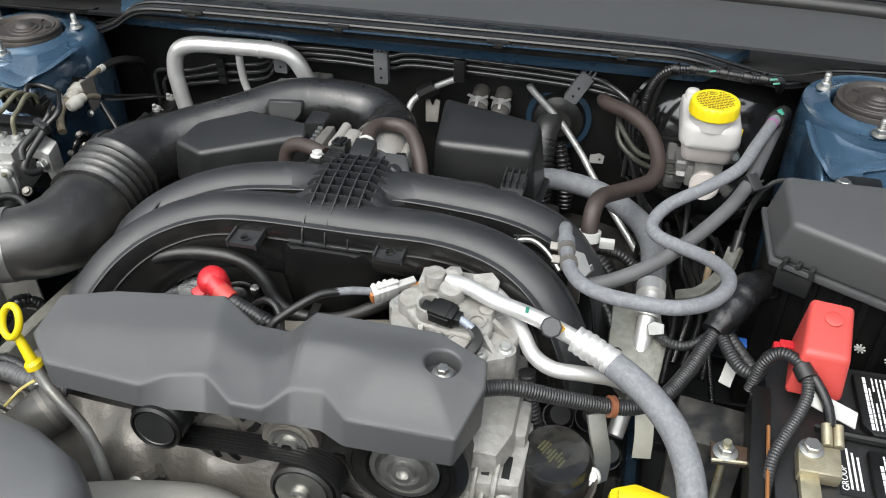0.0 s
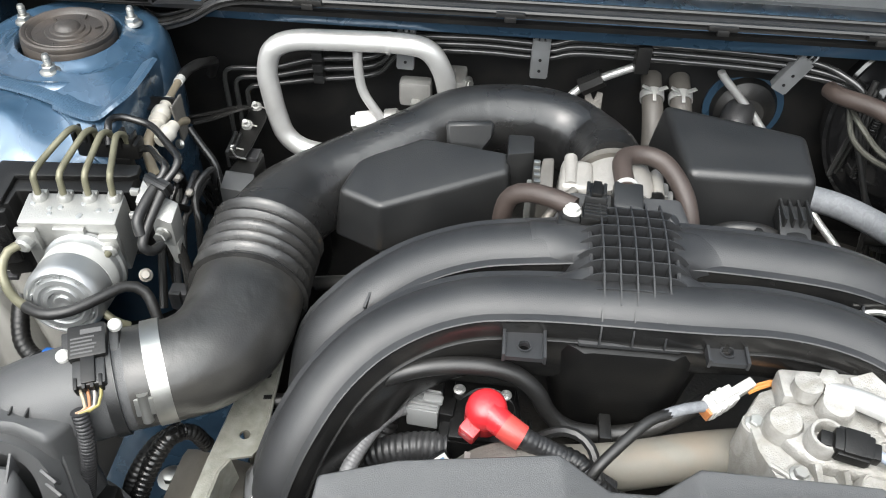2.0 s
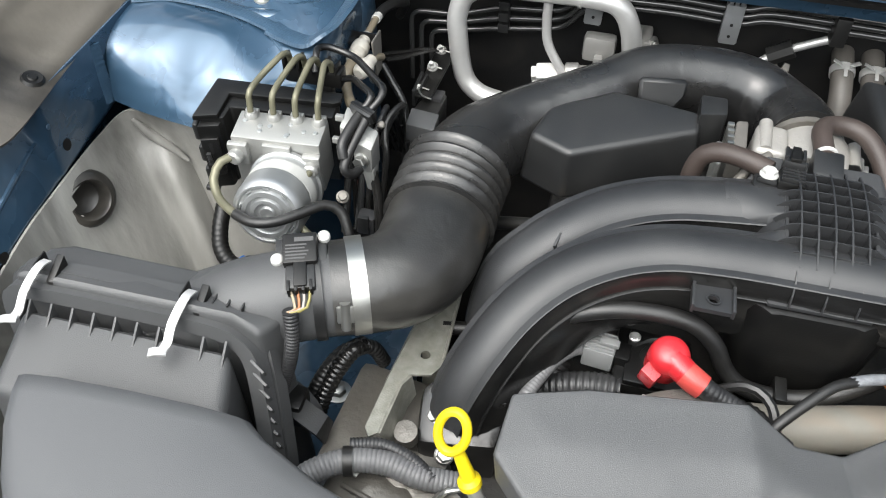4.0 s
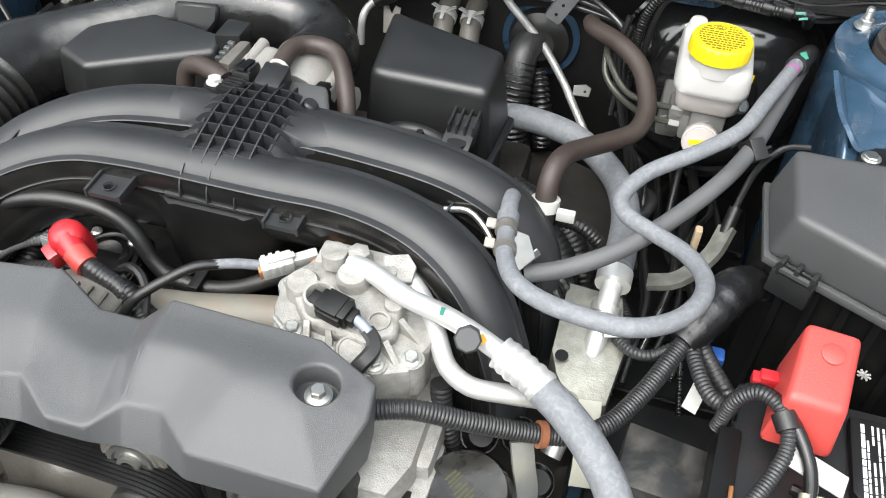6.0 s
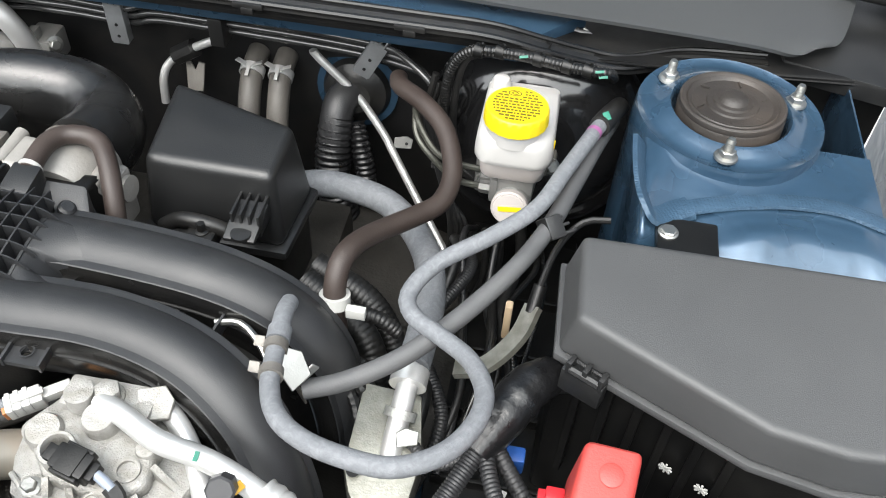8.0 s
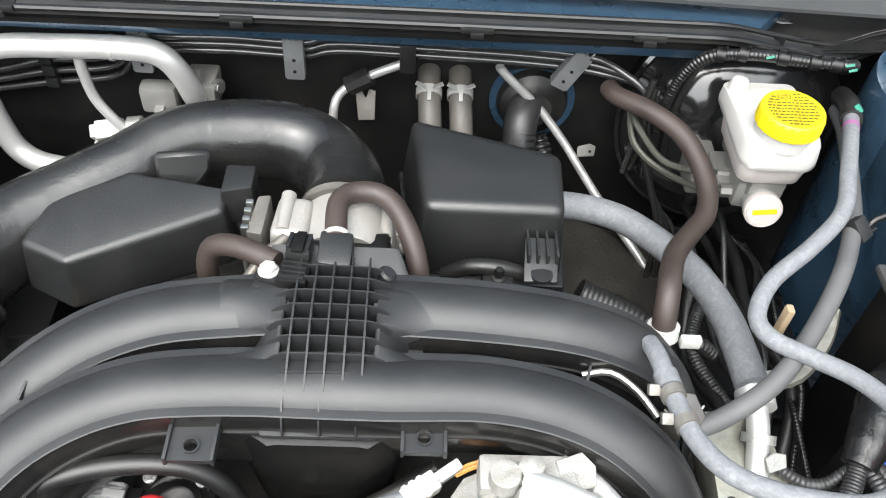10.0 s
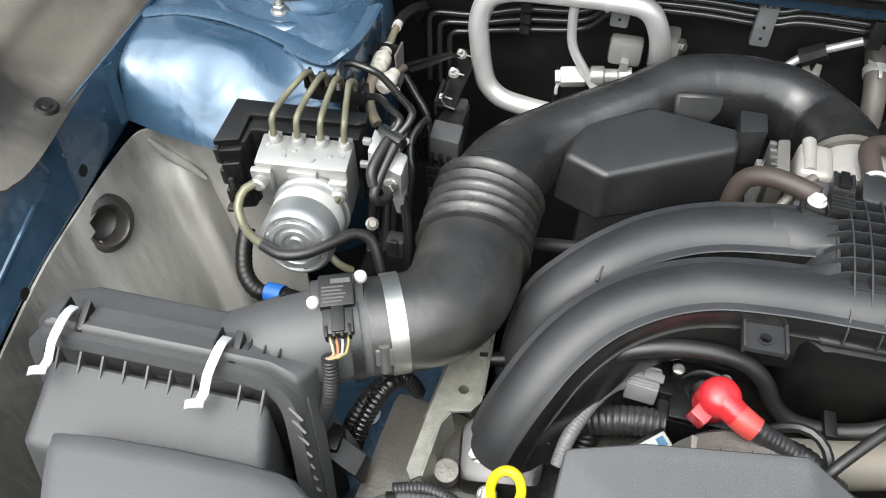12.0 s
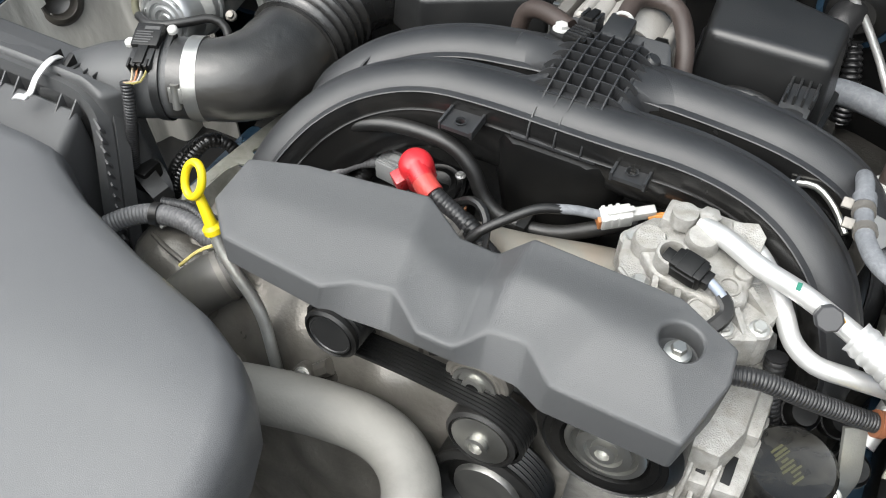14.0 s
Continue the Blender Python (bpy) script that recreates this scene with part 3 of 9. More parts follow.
rows = [[(-1.1, 1.06, 1.04), (-0.8, 1.05, 1.05), (-0.66, 1.036, 1.064), (0.05, 1.036, 1.068), (0.16, 1.052, 1.05), (0.6, 1.10, 1.045)], [(-1.1, 1.075, 1.045), (-0.8, 1.062, 1.050), (-0.66, 1.046, 1.058), (0.05, 1.048, 1.060), (0.16, 1.06, 1.052), (0.6, 1.12, 1.05)],
        [(-1.1, 1.2, 1.03), (-0.8, 1.2, 1.03), (-0.66, 1.2, 1.03), (0.05, 1.2, 1.03), (0.16, 1.2, 1.03), (0.6, 1.2, 1.03)]]
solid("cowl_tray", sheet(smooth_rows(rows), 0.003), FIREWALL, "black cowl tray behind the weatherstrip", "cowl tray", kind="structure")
rows = [[(-1.0, 1.074, 1.072), (-0.55, 1.090, 1.076), (-0.1, 1.094, 1.077), (0.15, 1.086, 1.077), (0.31, 1.080, 1.076), (0.36, 1.082, 1.070), (0.385, 1.106, 1.066)], [(-1.0, 1.13, 1.080), (-0.55, 1.135, 1.082), (-0.1, 1.135, 1.082), (0.15, 1.13, 1.082), (0.31, 1.125, 1.081), (0.38, 1.115, 1.075), (0.41, 1.125, 1.066)],
        [(-1.0, 1.21, 1.088), (-0.55, 1.22, 1.088), (-0.1, 1.22, 1.088), (0.15, 1.22, 1.088), (0.31, 1.22, 1.086), (0.40, 1.22, 1.08), (0.44, 1.22, 1.066)]]
solid("cowl_panel", sheet(smooth_rows(rows), 0.004), COWL, "grey plastic cowl panel below the windscreen", "cowl panel", kind="structure")
b = tube_bm([(-1.0, 1.24, 1.095), (-0.4, 1.235, 1.095), (0.06, 1.222, 1.092), (0.33, 1.212, 1.088), (0.5, 1.20, 1.08)], 0.013, 10)
solid("windscreen_trim", b, RUBBER, "black rubber edge below the windscreen", "trim", kind="structure")
wiper = thing("wiper_arm", (0.2, 1.26, 1.10), "black wiper arm lying along the windscreen edge", "wiper")
part("arm", tube_bm([(-0.2, 1.29, 1.13), (0.1, 1.265, 1.12), (0.35, 1.245, 1.105)], 0.007, 8), PLASTIC, wiper)
part("blade", tube_bm([(-0.2, 1.262, 1.118), (0.1, 1.245, 1.11), (0.4, 1.232, 1.10)], 0.004, 8), RUBBER, wiper)
rows = [[(-1.2, 1.24, 1.085), (0.7, 1.24, 1.085)], [(-1.2, 2.0, 1.5), (0.7, 2.0, 1.5)]]
solid("windscreen", sheet(rows, 0.005), material("dark_glass", (0.02, 0.022, 0.022), 0.08, bump=0), "dark windscreen above the cowl", "windscreen", kind="structure")
# open bonnet over the bay
rows = [[(-1.12, 1.25, 1.18), (-0.6, 1.25, 1.19), (0.05, 1.25, 1.19), (0.58, 1.25, 1.18)], [(-1.1, 1.10, 1.64), (-0.6, 1.10, 1.66), (0.05, 1.10, 1.66), (0.56, 1.10, 1.64)], [(-1.0, 0.93, 2.10), (-0.6, 0.92, 2.14), (0.05, 0.92, 2.14), (0.46, 0.93, 2.10)]]
solid("bonnet", sheet(smooth_rows(rows), 0.02), BLUE, "blue bonnet propped open above the engine bay", "bonnet", kind="structure")
# radiator panel across the front
part("radiator_support", box(-1.0, 0.46, -0.10, 0.02, 0.3, 0.86, 0.01), PLASTIC_DARK, car, "black radiator support panel")

# ---- intake manifold ----
MANIFOLD = material("satin_moulded_plastic", (0.0175, 0.0182, 0.0196), 0.44, vary=0.18, scale=25, bump=0.2, fine=1200, dirt=(0.040, 0.0402, 0.040), dirt_amount=0.5, rough_vary=0.08)
RUN = [(math.cos(2 * math.pi * k / 48), (1.0 if math.sin(2 * math.pi * k / 48) > 0 else 1.6) * math.sin(2 * math.pi * k / 48)) for k in range(48)]
FLANGE = [(0.70, 0.57), (0.985, 0.575), (1.015, 0.60), (0.985, 0.63), (0.70, 0.65), (-0.70, 0.65), (-0.985, 0.63), (-1.015, 0.60), (-0.985, 0.575), (-0.70, 0.57)]
LOWER = [(0.74, 0.61), (0.95, 0.54), (1.02, 0.32), (1.035, 0.0), (1.03, -0.5), (0.95, -1.1), (0.62, -1.58), (0.0, -1.70), (-0.62, -1.58), (-0.95, -1.1), (-1.03, -0.5), (-1.035, 0.0), (-1.02, 0.32), (-0.95, 0.54), (-0.74, 0.61)]
LOWER_DEEP = [(0.74, 0.61), (0.95, 0.54), (1.02, 0.32), (1.035, 0.0), (1.03, -0.9), (1.0, -1.6), (0.86, -1.95), (0.4, -2.1), (-0.4, -2.1), (-0.86, -1.95), (-1.0, -1.6), (-1.03, -0.9), (-1.035, 0.0), (-1.02, 0.32), (-0.95, 0.54), (-0.74, 0.61)]
STEP = [(1.0, -0.12), (1.09, -0.115), (1.11, -0.085), (1.09, -0.055), (1.0, -0.04), (-1.0, -0.04), (-1.09, -0.055), (-1.11, -0.085), (-1.09, -0.115), (-1.0, -0.12)]
manifold = thing("intake_manifold", (MID, 0.70, 0.93), "black moulded plastic intake manifold with four curved runners", "intake manifold")
front_left = [(-0.235, 0.671, 1.020), (-0.31, 0.671, 1.020), (-0.354, 0.669, 1.020), (-0.391, 0.665, 1.018), (-0.427, 0.654, 1.012), (-0.461, 0.636, 1.000), (-0.488, 0.612, 0.982), (-0.508, 0.586, 0.957), (-0.521, 0.569, 0.928), (-0.526, 0.562, 0.905)]
front_right = [(-0.31, 0.671, 1.020), (-0.226, 0.669, 1.022), (-0.163, 0.670, 1.022), (-0.115, 0.664, 1.018), (-0.078, 0.653, 1.008), (-0.046, 0.636, 0.988), (-0.025, 0.618, 0.958), (-0.014, 0.606, 0.93), (-0.012, 0.602, 0.90)]
rear_left = [(-0.298, 0.738, 1.018), (-0.322, 0.737, 1.017), (-0.386, 0.731, 1.012), (-0.431, 0.716, 1.006), (-0.463, 0.697, 0.997), (-0.488, 0.680, 0.982), (-0.506, 0.668, 0.962), (-0.515, 0.655, 0.92), (-0.52, 0.65, 0.86)]
rear_right = [(-0.239, 0.739, 1.018), (-0.214, 0.740, 1.018), (-0.158, 0.738, 1.017), (-0.104, 0.734, 1.014), (-0.064, 0.730, 1.004), (-0.035, 0.726, 0.985), (-0.014, 0.720, 0.955), (-0.004, 0.714, 0.91), (-0.002, 0.71, 0.86)]
for path in (front_left, front_right, rear_left, rear_right):
    rr = 0.0255 if path in (front_left, front_right) else 0.0265
    rl = [rr * f for f in (1.05, 1.05, 1.05, 1.04, 1.02, 1, 1, 1, 1, 1, 1, 1)]
    runner = part("runner", tube_bm(path, rl, section=RUN, step=0.008), MANIFOLD, manifold)
    part("weld_flange", tube_bm(path, rl, section=FLANGE, step=0.008), MANIFOLD, runner)
    part("lower_shell", tube_bm(path, rl, section=LOWER_DEEP if path is front_left else LOWER, step=0.008), GLOSSBLACK, runner, "glossier lower half shell")
    part("lower_flange", tube_bm(path, rl, section=STEP, step=0.008), GLOSSBLACK, runner)
# plenum; its black colour carries the deep shade between the ribs
outline = [(-0.335, 0.70), (-0.305, 0.648), (-0.237, 0.648), (-0.208, 0.70), (-0.214, 0.765), (-0.238, 0.79), (-0.304, 0.79), (-0.328, 0.765)]
topline = [(-0.318, 0.70), (-0.298, 0.662), (-0.244, 0.662), (-0.224, 0.70), (-0.226, 0.76), (-0.243, 0.778), (-0.299, 0.778), (-0.316, 0.76)]
part("plenum", prism(outline, 0.985, 1.022, 0.004, topline, 3), PLASTIC_DARK, manifold, smooth=50)
part("plenum_seam", prism([(MID + (x - MID) * 1.1, 0.715 + (y - 0.715) * 1.12) for x, y in outline], 1.016, 1.0195, 0.0008), MANIFOLD, manifold)
part("lower_chamber", prism([(-0.318, 0.652), (-0.30, 0.638), (-0.24, 0.638), (-0.224, 0.652), (-0.222, 0.78), (-0.32, 0.78)], 0.90, 1.016, 0.012, [(-0.335, 0.650), (-0.305, 0.634), (-0.237, 0.634), (-0.206, 0.650), (-0.206, 0.79), (-0.336, 0.79)]), PLASTIC_DARK, manifold)


def crown(y):
    return 1.0425 + 0.0165 * (1 - ((y - 0.725) / 0.075) ** 2)


for k in range(5):
    x = MID + 0.004 + (k - 2) * 0.0124
    ys = [0.658 + i * 0.0123 for i in range(10)]
    part("rib", tube_bm([(x, y, crown(y) - abs(k - 2) * 0.0008) for y in ys], 1.0, section=[(-0.0009, -0.034), (0.0009, -0.034), (0.0007, 0), (-0.0007, 0)], step=0.005), MANIFOLD, manifold)
for k in range(8):
    y = 0.671 + k * 0.0125
    fall = [(0.0, 0.0), (0.012, 0.0002), (0.0240, 0.0006), (0.029, 0.0014), (0.034, 0.0036), (0.039, 0.0076), (0.0435, 0.0130)][:5 if k == 7 else 7]
    prof = [(-x, d) for x, d in fall[:0:-1]] + fall
    part("cross_rib", tube_bm([(MID + 0.004 + x, y, crown(y) - 0.0012 - d) for x, d in prof], 1.0, section=[(-0.0008, -0.022), (0.0008, -0.022), (0.0006, 0), (-0.0006, 0)], step=0.005), MANIFOLD, manifold)
for sx in (-1, 1):
    part("cell_wall", sheet([[(MID + 0.004 + sx * 0.0325, 0.668 + 0.0062 * k, z) for k in range(19)] for z in (1.010, 1.030)] + [[(MID + 0.004 + sx * 0.0327, 0.668 + 0.0062 * k, crown(0.668 + 0.0062 * k) - 0.0095 - 0.55 * max(0.0, 0.668 + 0.0062 * k - 0.742)) for k in range(19)]], 0.002), MANIFOLD, manifold)
for x in (-0.294, -0.270, -0.246):
    part("front_rib", tube_bm([(x, 0.656, 1.0415), (x, 0.650, 1.0375), (x, 0.645, 1.0315), (x, 0.6425, 1.025), (x, 0.641, 1.018)], 1.0, section=[(-0.0008, -0.006), (0.0008, -0.006), (0.0006, 0.0022), (-0.0006, 0.0022)]), MANIFOLD, manifold)
part("shoulder", prism([(-0.318, 0.786), (-0.222, 0.786), (-0.206, 0.752), (-0.212, 0.744), (-0.335, 0.744), (-0.338, 0.752)], 0.985, [1.046, 1.046, 1.024, 1.022, 1.022, 1.024], 0.006), MANIFOLD, manifold)
# saddles where the ribbed crown runs out into the runners


def runner_top(y):
    return max([0.995] + [z + math.sqrt(r * r - (y - c) ** 2) for c, z, r in ((0.671, 1.020, 0.0256), (0.738, 1.018, 0.0266)) if abs(y - c) < r])


for side in (-1, 1):
    rows = []
    for i in range(31):
        u = 0.0320 + 0.0018 * i
        f = min(1.0, max(0.0, (u - 0.0305) / 0.0455))
        f = f * f * (3 - 2 * f)
        rows.append([(MID + 0.004 + side * u, y, (crown(y) - 0.010 - 0.55 * max(0.0, y - 0.742)) * (1 - f) + (runner_top(y) - 0.0003 - 0.0015 * max(0, i - 26)) * f) for y in [0.655 + 0.0016 * k for k in range(83)]])
    part("saddle", sheet([[Vector(p) for p in r] for r in rows], 0.002), MANIFOLD, manifold, smooth=70)
part("boss", lathe([(0, 0), (0.007, 0), (0.007, 0.004), (0.005, 0.006), (0, 0.006)], towards((-0.232, 0.765, 1.036), (0.5, 0, 1)), 18), MANIFOLD, manifold)
# slotted webs between the runners
for fx_ in (lambda x: x, lambda x: 2 * MID - x):
    part("slot_web", prism([(fx_(-0.430), 0.694), (fx_(-0.345), 0.692), (fx_(-0.345), 0.716), (fx_(-0.428), 0.712)], 0.998, 1.008, 0.002), MANIFOLD, manifold)
    part("slot_rim", tube_bm([(fx_(-0.425), 0.699, 1.009), (fx_(-0.36), 0.6985, 1.010), (fx_(-0.353), 0.703, 1.010), (fx_(-0.36), 0.7085, 1.010), (fx_(-0.425), 0.707, 1.009)], 0.0016, 8), MANIFOLD, manifold)
# mounting tabs with holes
for x, y, w in ((-0.350, 0.630, 0.030), (-0.201, 0.640, 0.028)):
    b = bmesh.new()
    n = 16
    outer = [b.verts.new((x - w / 2 + (w if i in (1, 2) else 0), y - 0.012 + (0.034 if i > 1 else 0), 1.024)) for i in range(4)]
    inner = [b.verts.new((x + 0.0045 * math.cos(2 * math.pi * i / n), y - 0.002 + 0.0045 * math.sin(2 * math.pi * i / n), 1.024)) for i in range(n)]
    ed = [b.edges.new((outer[i], outer[(i + 1) % 4])) for i in range(4)] + [b.edges.new((inner[i], inner[(i + 1) % n])) for i in range(n)]
    bmesh.ops.triangle_fill(b, edges=ed, use_beauty=True)
    bmesh.ops.solidify(b, geom=b.faces[:], thickness=0.004)
    for sx in (-1, 1):
        box(x + sx * w / 2 - 0.0012, x + sx * w / 2 + 0.0012, y - 0.013, y + 0.022, 1.019, 1.0275, 0.0005, b)
    lathe([(0.0045, 0), (0.0056, 0), (0.0056, 0.0008), (0.0045, 0.0008)], Matrix.Translation((x, y - 0.002, 1.0255)), 20, b)
    part("tab", b, MANIFOLD, manifold)
# struts between the runners
for x, y in ((-0.472, 0.678), (-0.085, 0.695)):
    part("web", tube_bm([(x - 0.003, y - 0.012, 1.012), (x, y, 1.016), (x + 0.004, y + 0.014, 1.018)], 1.0, section=[(-0.0012, -0.014), (0.0012, -0.014), (0.0010, 0), (-0.0010, 0)]), MANIFOLD, manifold)

# ---- throttle body ----
throttle = thing("throttle_body", (-0.272, 0.82, 0.96), "pale cast aluminium throttle body behind the manifold", "throttle body")
THR = material("pale_die_cast_alloy", (0.29, 0.28, 0.262), 0.46, metal=0.25, vary=0.25, bump=0.45, fine=320, dirt=(0.23, 0.21, 0.185), dirt_amount=0.5)
part("motor_housing", prism([(-0.328, 0.800), (-0.292, 0.798), (-0.290, 0.848), (-0.326, 0.850)], 0.95, 1.037, 0.007, [(-0.324, 0.804), (-0.294, 0.802), (-0.292, 0.843), (-0.320, 0.846)], 3), THR, throttle)
part("housing_cover", prism([(-0.342, 0.806), (-0.329, 0.804), (-0.327, 0.848), (-0.338, 0.846)], 0.955, 1.034, 0.003), ALU_DULL, throttle, "dull clipped side cover")
for k in range(4):
    part("cover_clip", box(-0.346, -0.340, 0.808 + k * 0.009, 0.813 + k * 0.009, 0.99, 1.036, 0.001), STEEL, throttle)
part("bore", lathe([(0, -0.026), (0.0365, -0.026), (0.038, -0.022), (0.038, 0.012), (0.0365, 0.018), (0.034, 0.019), (0.034, 0.03), (0, 0.03)], towards((-0.269, 0.829, 1.004), (0, 1, 0.05)), 48), THR, throttle)
part("cast_bridge", prism([(-0.310, 0.804), (-0.228, 0.804), (-0.226, 0.846), (-0.308, 0.848)], 0.96, 1.024, 0.006), THR, throttle)
part("right_ear", prism([(-0.236, 0.824), (-0.222, 0.824), (-0.220, 0.846), (-0.234, 0.848)], 0.96, 1.016, 0.004), THR, throttle)
part("gasket_plate", prism([(-0.305, 0.789), (-0.224, 0.789), (-0.220, 0.822), (-0.309, 0.803)], 0.955, [1.034, 1.030, 1.029, 1.033], 0.007, [(-0.300, 0.790), (-0.232, 0.790), (-0.229, 0.819), (-0.303, 0.802)], 3), PLASTIC_DARK, throttle)
for x, r, z in ((-0.3135, 0.0060, 1.0345), (-0.2345, 0.0058, 1.0235)):
    part("housing_lobe", tube_bm([(x, 0.808, z - 0.001), (x + 0.001, 0.846, z + 0.001)], r, 20, smooth_path=False), THR, throttle)
for k in range(3):
    part("cover_step", box(-0.350 + 0.006 * k, -0.343 + 0.006 * k, 0.812 + 0.008 * k, 0.846, 0.965, 1.008 + 0.011 * k, 0.0015), ALU, throttle)
part("side_cap", lathe([(0, 0), (0.012, 0), (0.012, 0.006), (0, 0.007)], towards((-0.222, 0.834, 1.000), (1, -0.1, 0.1)), 18), THR, throttle)
part("hose_collar", lathe([(0.030, 0), (0.0355, 0), (0.0355, 0.007), (0.030, 0.007)], towards((-0.272, 0.85, 1.008), (0, 1, 0.05)), 32), ALU_DULL, throttle, "steel band clamp")

sensor = thing("pressure_sensor", (-0.298, 0.755, 1.045), "black pressure sensor with plug screwed to the manifold", "sensor")
sm = Matrix.Translation((-0.300, 0.752, 1.045)) @ Matrix.Rotation(radians(-6), 4, "Z") @ Matrix.Rotation(radians(-8), 4, "X")
part("base", prism([(-0.026, -0.012), (0.014, -0.014), (0.016, 0.010), (-0.020, 0.014), (-0.027, 0.006)], -0.022, 0.0, 0.003, m=sm), PLASTIC, sensor)
part("body", prism([(-0.008, -0.012), (0.014, -0.012), (0.014, 0.012), (-0.008, 0.012)], 0.0, 0.009, 0.0025, m=sm), PLASTIC_DARK, sensor)
part("neck", prism([(-0.024, -0.006), (-0.008, -0.009), (-0.008, 0.009), (-0.022, 0.007)], 0.0, 0.005, 0.002, m=sm), PLASTIC, sensor)
for k in range(4):
    part("moulded_rib", box(-0.006, 0.012, -0.009 + k * 0.0048, -0.0068 + k * 0.0048, 0.0085, 0.0112, 0.0006, m=sm), PLASTIC, sensor)
part("plug", prism([(-0.007, 0.012), (0.012, 0.012), (0.010, 0.036), (-0.005, 0.036)], 0.001, 0.015, 0.003, m=sm), PLASTIC, sensor)
part("plug_latch", prism([(-0.002, 0.012), (0.007, 0.012), (0.006, 0.033), (-0.001, 0.033)], 0.015, 0.0185, 0.001, m=sm), PLASTIC_DARK, sensor)
for k in range(2):
    part("plug_rib", box(-0.0065 + 0.014 * k, -0.0035 + 0.014 * k, 0.016, 0.032, 0.0145, 0.0175, 0.0006, m=sm), PLASTIC, sensor)
part("screw", hex_bolt(sm @ Matrix.Translation((-0.0155, 0.0, 0.005)), 0.0062, 0.006, 1.25), WHITE, sensor, "pale capped screw")
part("bracket", prism([(-0.282, 0.760), (-0.257, 0.758), (-0.256, 0.786), (-0.281, 0.788)], 1.030, [1.0545, 1.0545, 1.0600, 1.0600], 0.003), PLASTIC, sensor)
part("hose_collar", lathe([(0, 0), (0.0098, 0), (0.0098, 0.0035), (0, 0.0035)], towards((-0.2695, 0.7865, 1.0525), (-0.03, 1, 0.12)), 20), WHITE, sensor, "white hose collar")

hose = thing("vacuum_hose", (-0.205, 0.77, 0.99), "short brown rubber hose arching over the throttle body", "hose", "brown rubber hoses")
part("hose", tube_bm([(-0.2695, 0.785, 1.0525), (-0.2710, 0.802, 1.0535), (-0.2710, 0.821, 1.0530), (-0.265, 0.834, 1.0510), (-0.250, 0.8395, 1.0495), (-0.235, 0.836, 1.0475), (-0.223, 0.822, 1.0425), (-0.2125, 0.803, 1.030), (-0.2065, 0.787, 1.008), (-0.205, 0.779, 0.985), (-0.205, 0.776, 0.955)], 0.0085, 16), HOSE_BROWN, hose)
hose = thing("vacuum_hose", (-0.36, 0.77, 0.99), "short brown rubber hose bending down beside the throttle body", "hose", "brown rubber hoses")
part("hose", tube_bm([(-0.312, 0.768, 1.0435), (-0.330, 0.777, 1.0440), (-0.350, 0.786, 1.0410), (-0.364, 0.791, 1.0320), (-0.3705, 0.791, 1.015), (-0.372, 0.787, 0.985), (-0.372, 0.782, 0.955)], 0.0086, 16), HOSE_BROWN, hose)
part("nozzle", tube_bm([(-0.345, 0.762, 1.01), (-0.325, 0.785, 1.03), (-0.31, 0.80, 1.035)], 0.0045, 10), ALU_DULL, hose)

# ---- air duct from filter to throttle ----
duct = thing("air_intake_duct", (-0.5, 0.8, 0.94), "black rubber air duct with bellows between filter box and throttle", "air duct")
part("neck", tube_bm([(-0.765, 0.560, 0.952), (-0.735, 0.566, 0.962), (-0.705, 0.576, 0.974), (-0.68, 0.586, 0.978), (-0.625, 0.612, 0.980)], (0.034, 0.037, 0.0385, 0.0385), 28), LID, duct)
# pale layer: real dust plus the elbow's sky sheen put into the colour
ELBOW = material("dust_and_sheen_rubber", (0.016, 0.0158, 0.0152), 0.33, spec=0.65, vary=0.35, scale=14, bump=0.15, dirt=(0.105, 0.098, 0.086), dirt_amount=0.6, rough_vary=0.1, dent=0.15, dent_scale=35)
part("elbow", tube_bm([(-0.645, 0.603, 0.980), (-0.61, 0.618, 0.980), (-0.594, 0.635, 0.977), (-0.584, 0.66, 0.974), (-0.582, 0.69, 0.973), (-0.582, 0.712, 0.974)], (0.0396, 0.0400, 0.044, 0.047, 0.047), 28), ELBOW, duct, "rubber elbow, dust and sky sheen in its colour")
part("bellows", tube_bm([(-0.582, 0.706, 0.974), (-0.582, 0.73, 0.976), (-0.581, 0.752, 0.979), (-0.579, 0.771, 0.982)], 0.0515, 32, wave=(0.013, 0.0055)), DUCT, duct)
OVAL = [(0.92 * math.cos(2 * math.pi * k / 28), 1.08 * math.sin(2 * math.pi * k / 28)) for k in range(28)]
part("tube", tube_bm([(-0.580, 0.766, 0.982), (-0.570, 0.800, 0.983), (-0.556, 0.825, 0.982), (-0.530, 0.852, 0.985), (-0.495, 0.878, 0.990), (-0.463, 0.901, 0.996), (-0.421, 0.935, 1.001), (-0.369, 0.953, 0.998), (-0.318, 0.955, 0.990), (-0.285, 0.93, 0.985), (-0.272, 0.89, 0.995), (-0.272, 0.855, 1.004)], (0.046, 0.0385, 0.035, 0.035, 0.037, 0.038), section=OVAL), DUCT, duct)
clampb = tube_bm([(-0.6325, 0.6085, 0.980), (-0.620, 0.6142, 0.980)], 0.0412, 32, smooth_path=False)
clamp = part("hose_clamp", clampb, STEEL, duct, "bright steel worm clamp")
wm = towards((-0.6235, 0.5745, 0.989), (0.3, -0.9, 0.25), 0)
b = box(-0.007, 0.007, -0.008, 0.008, -0.003, 0.005, 0.0015, m=wm)
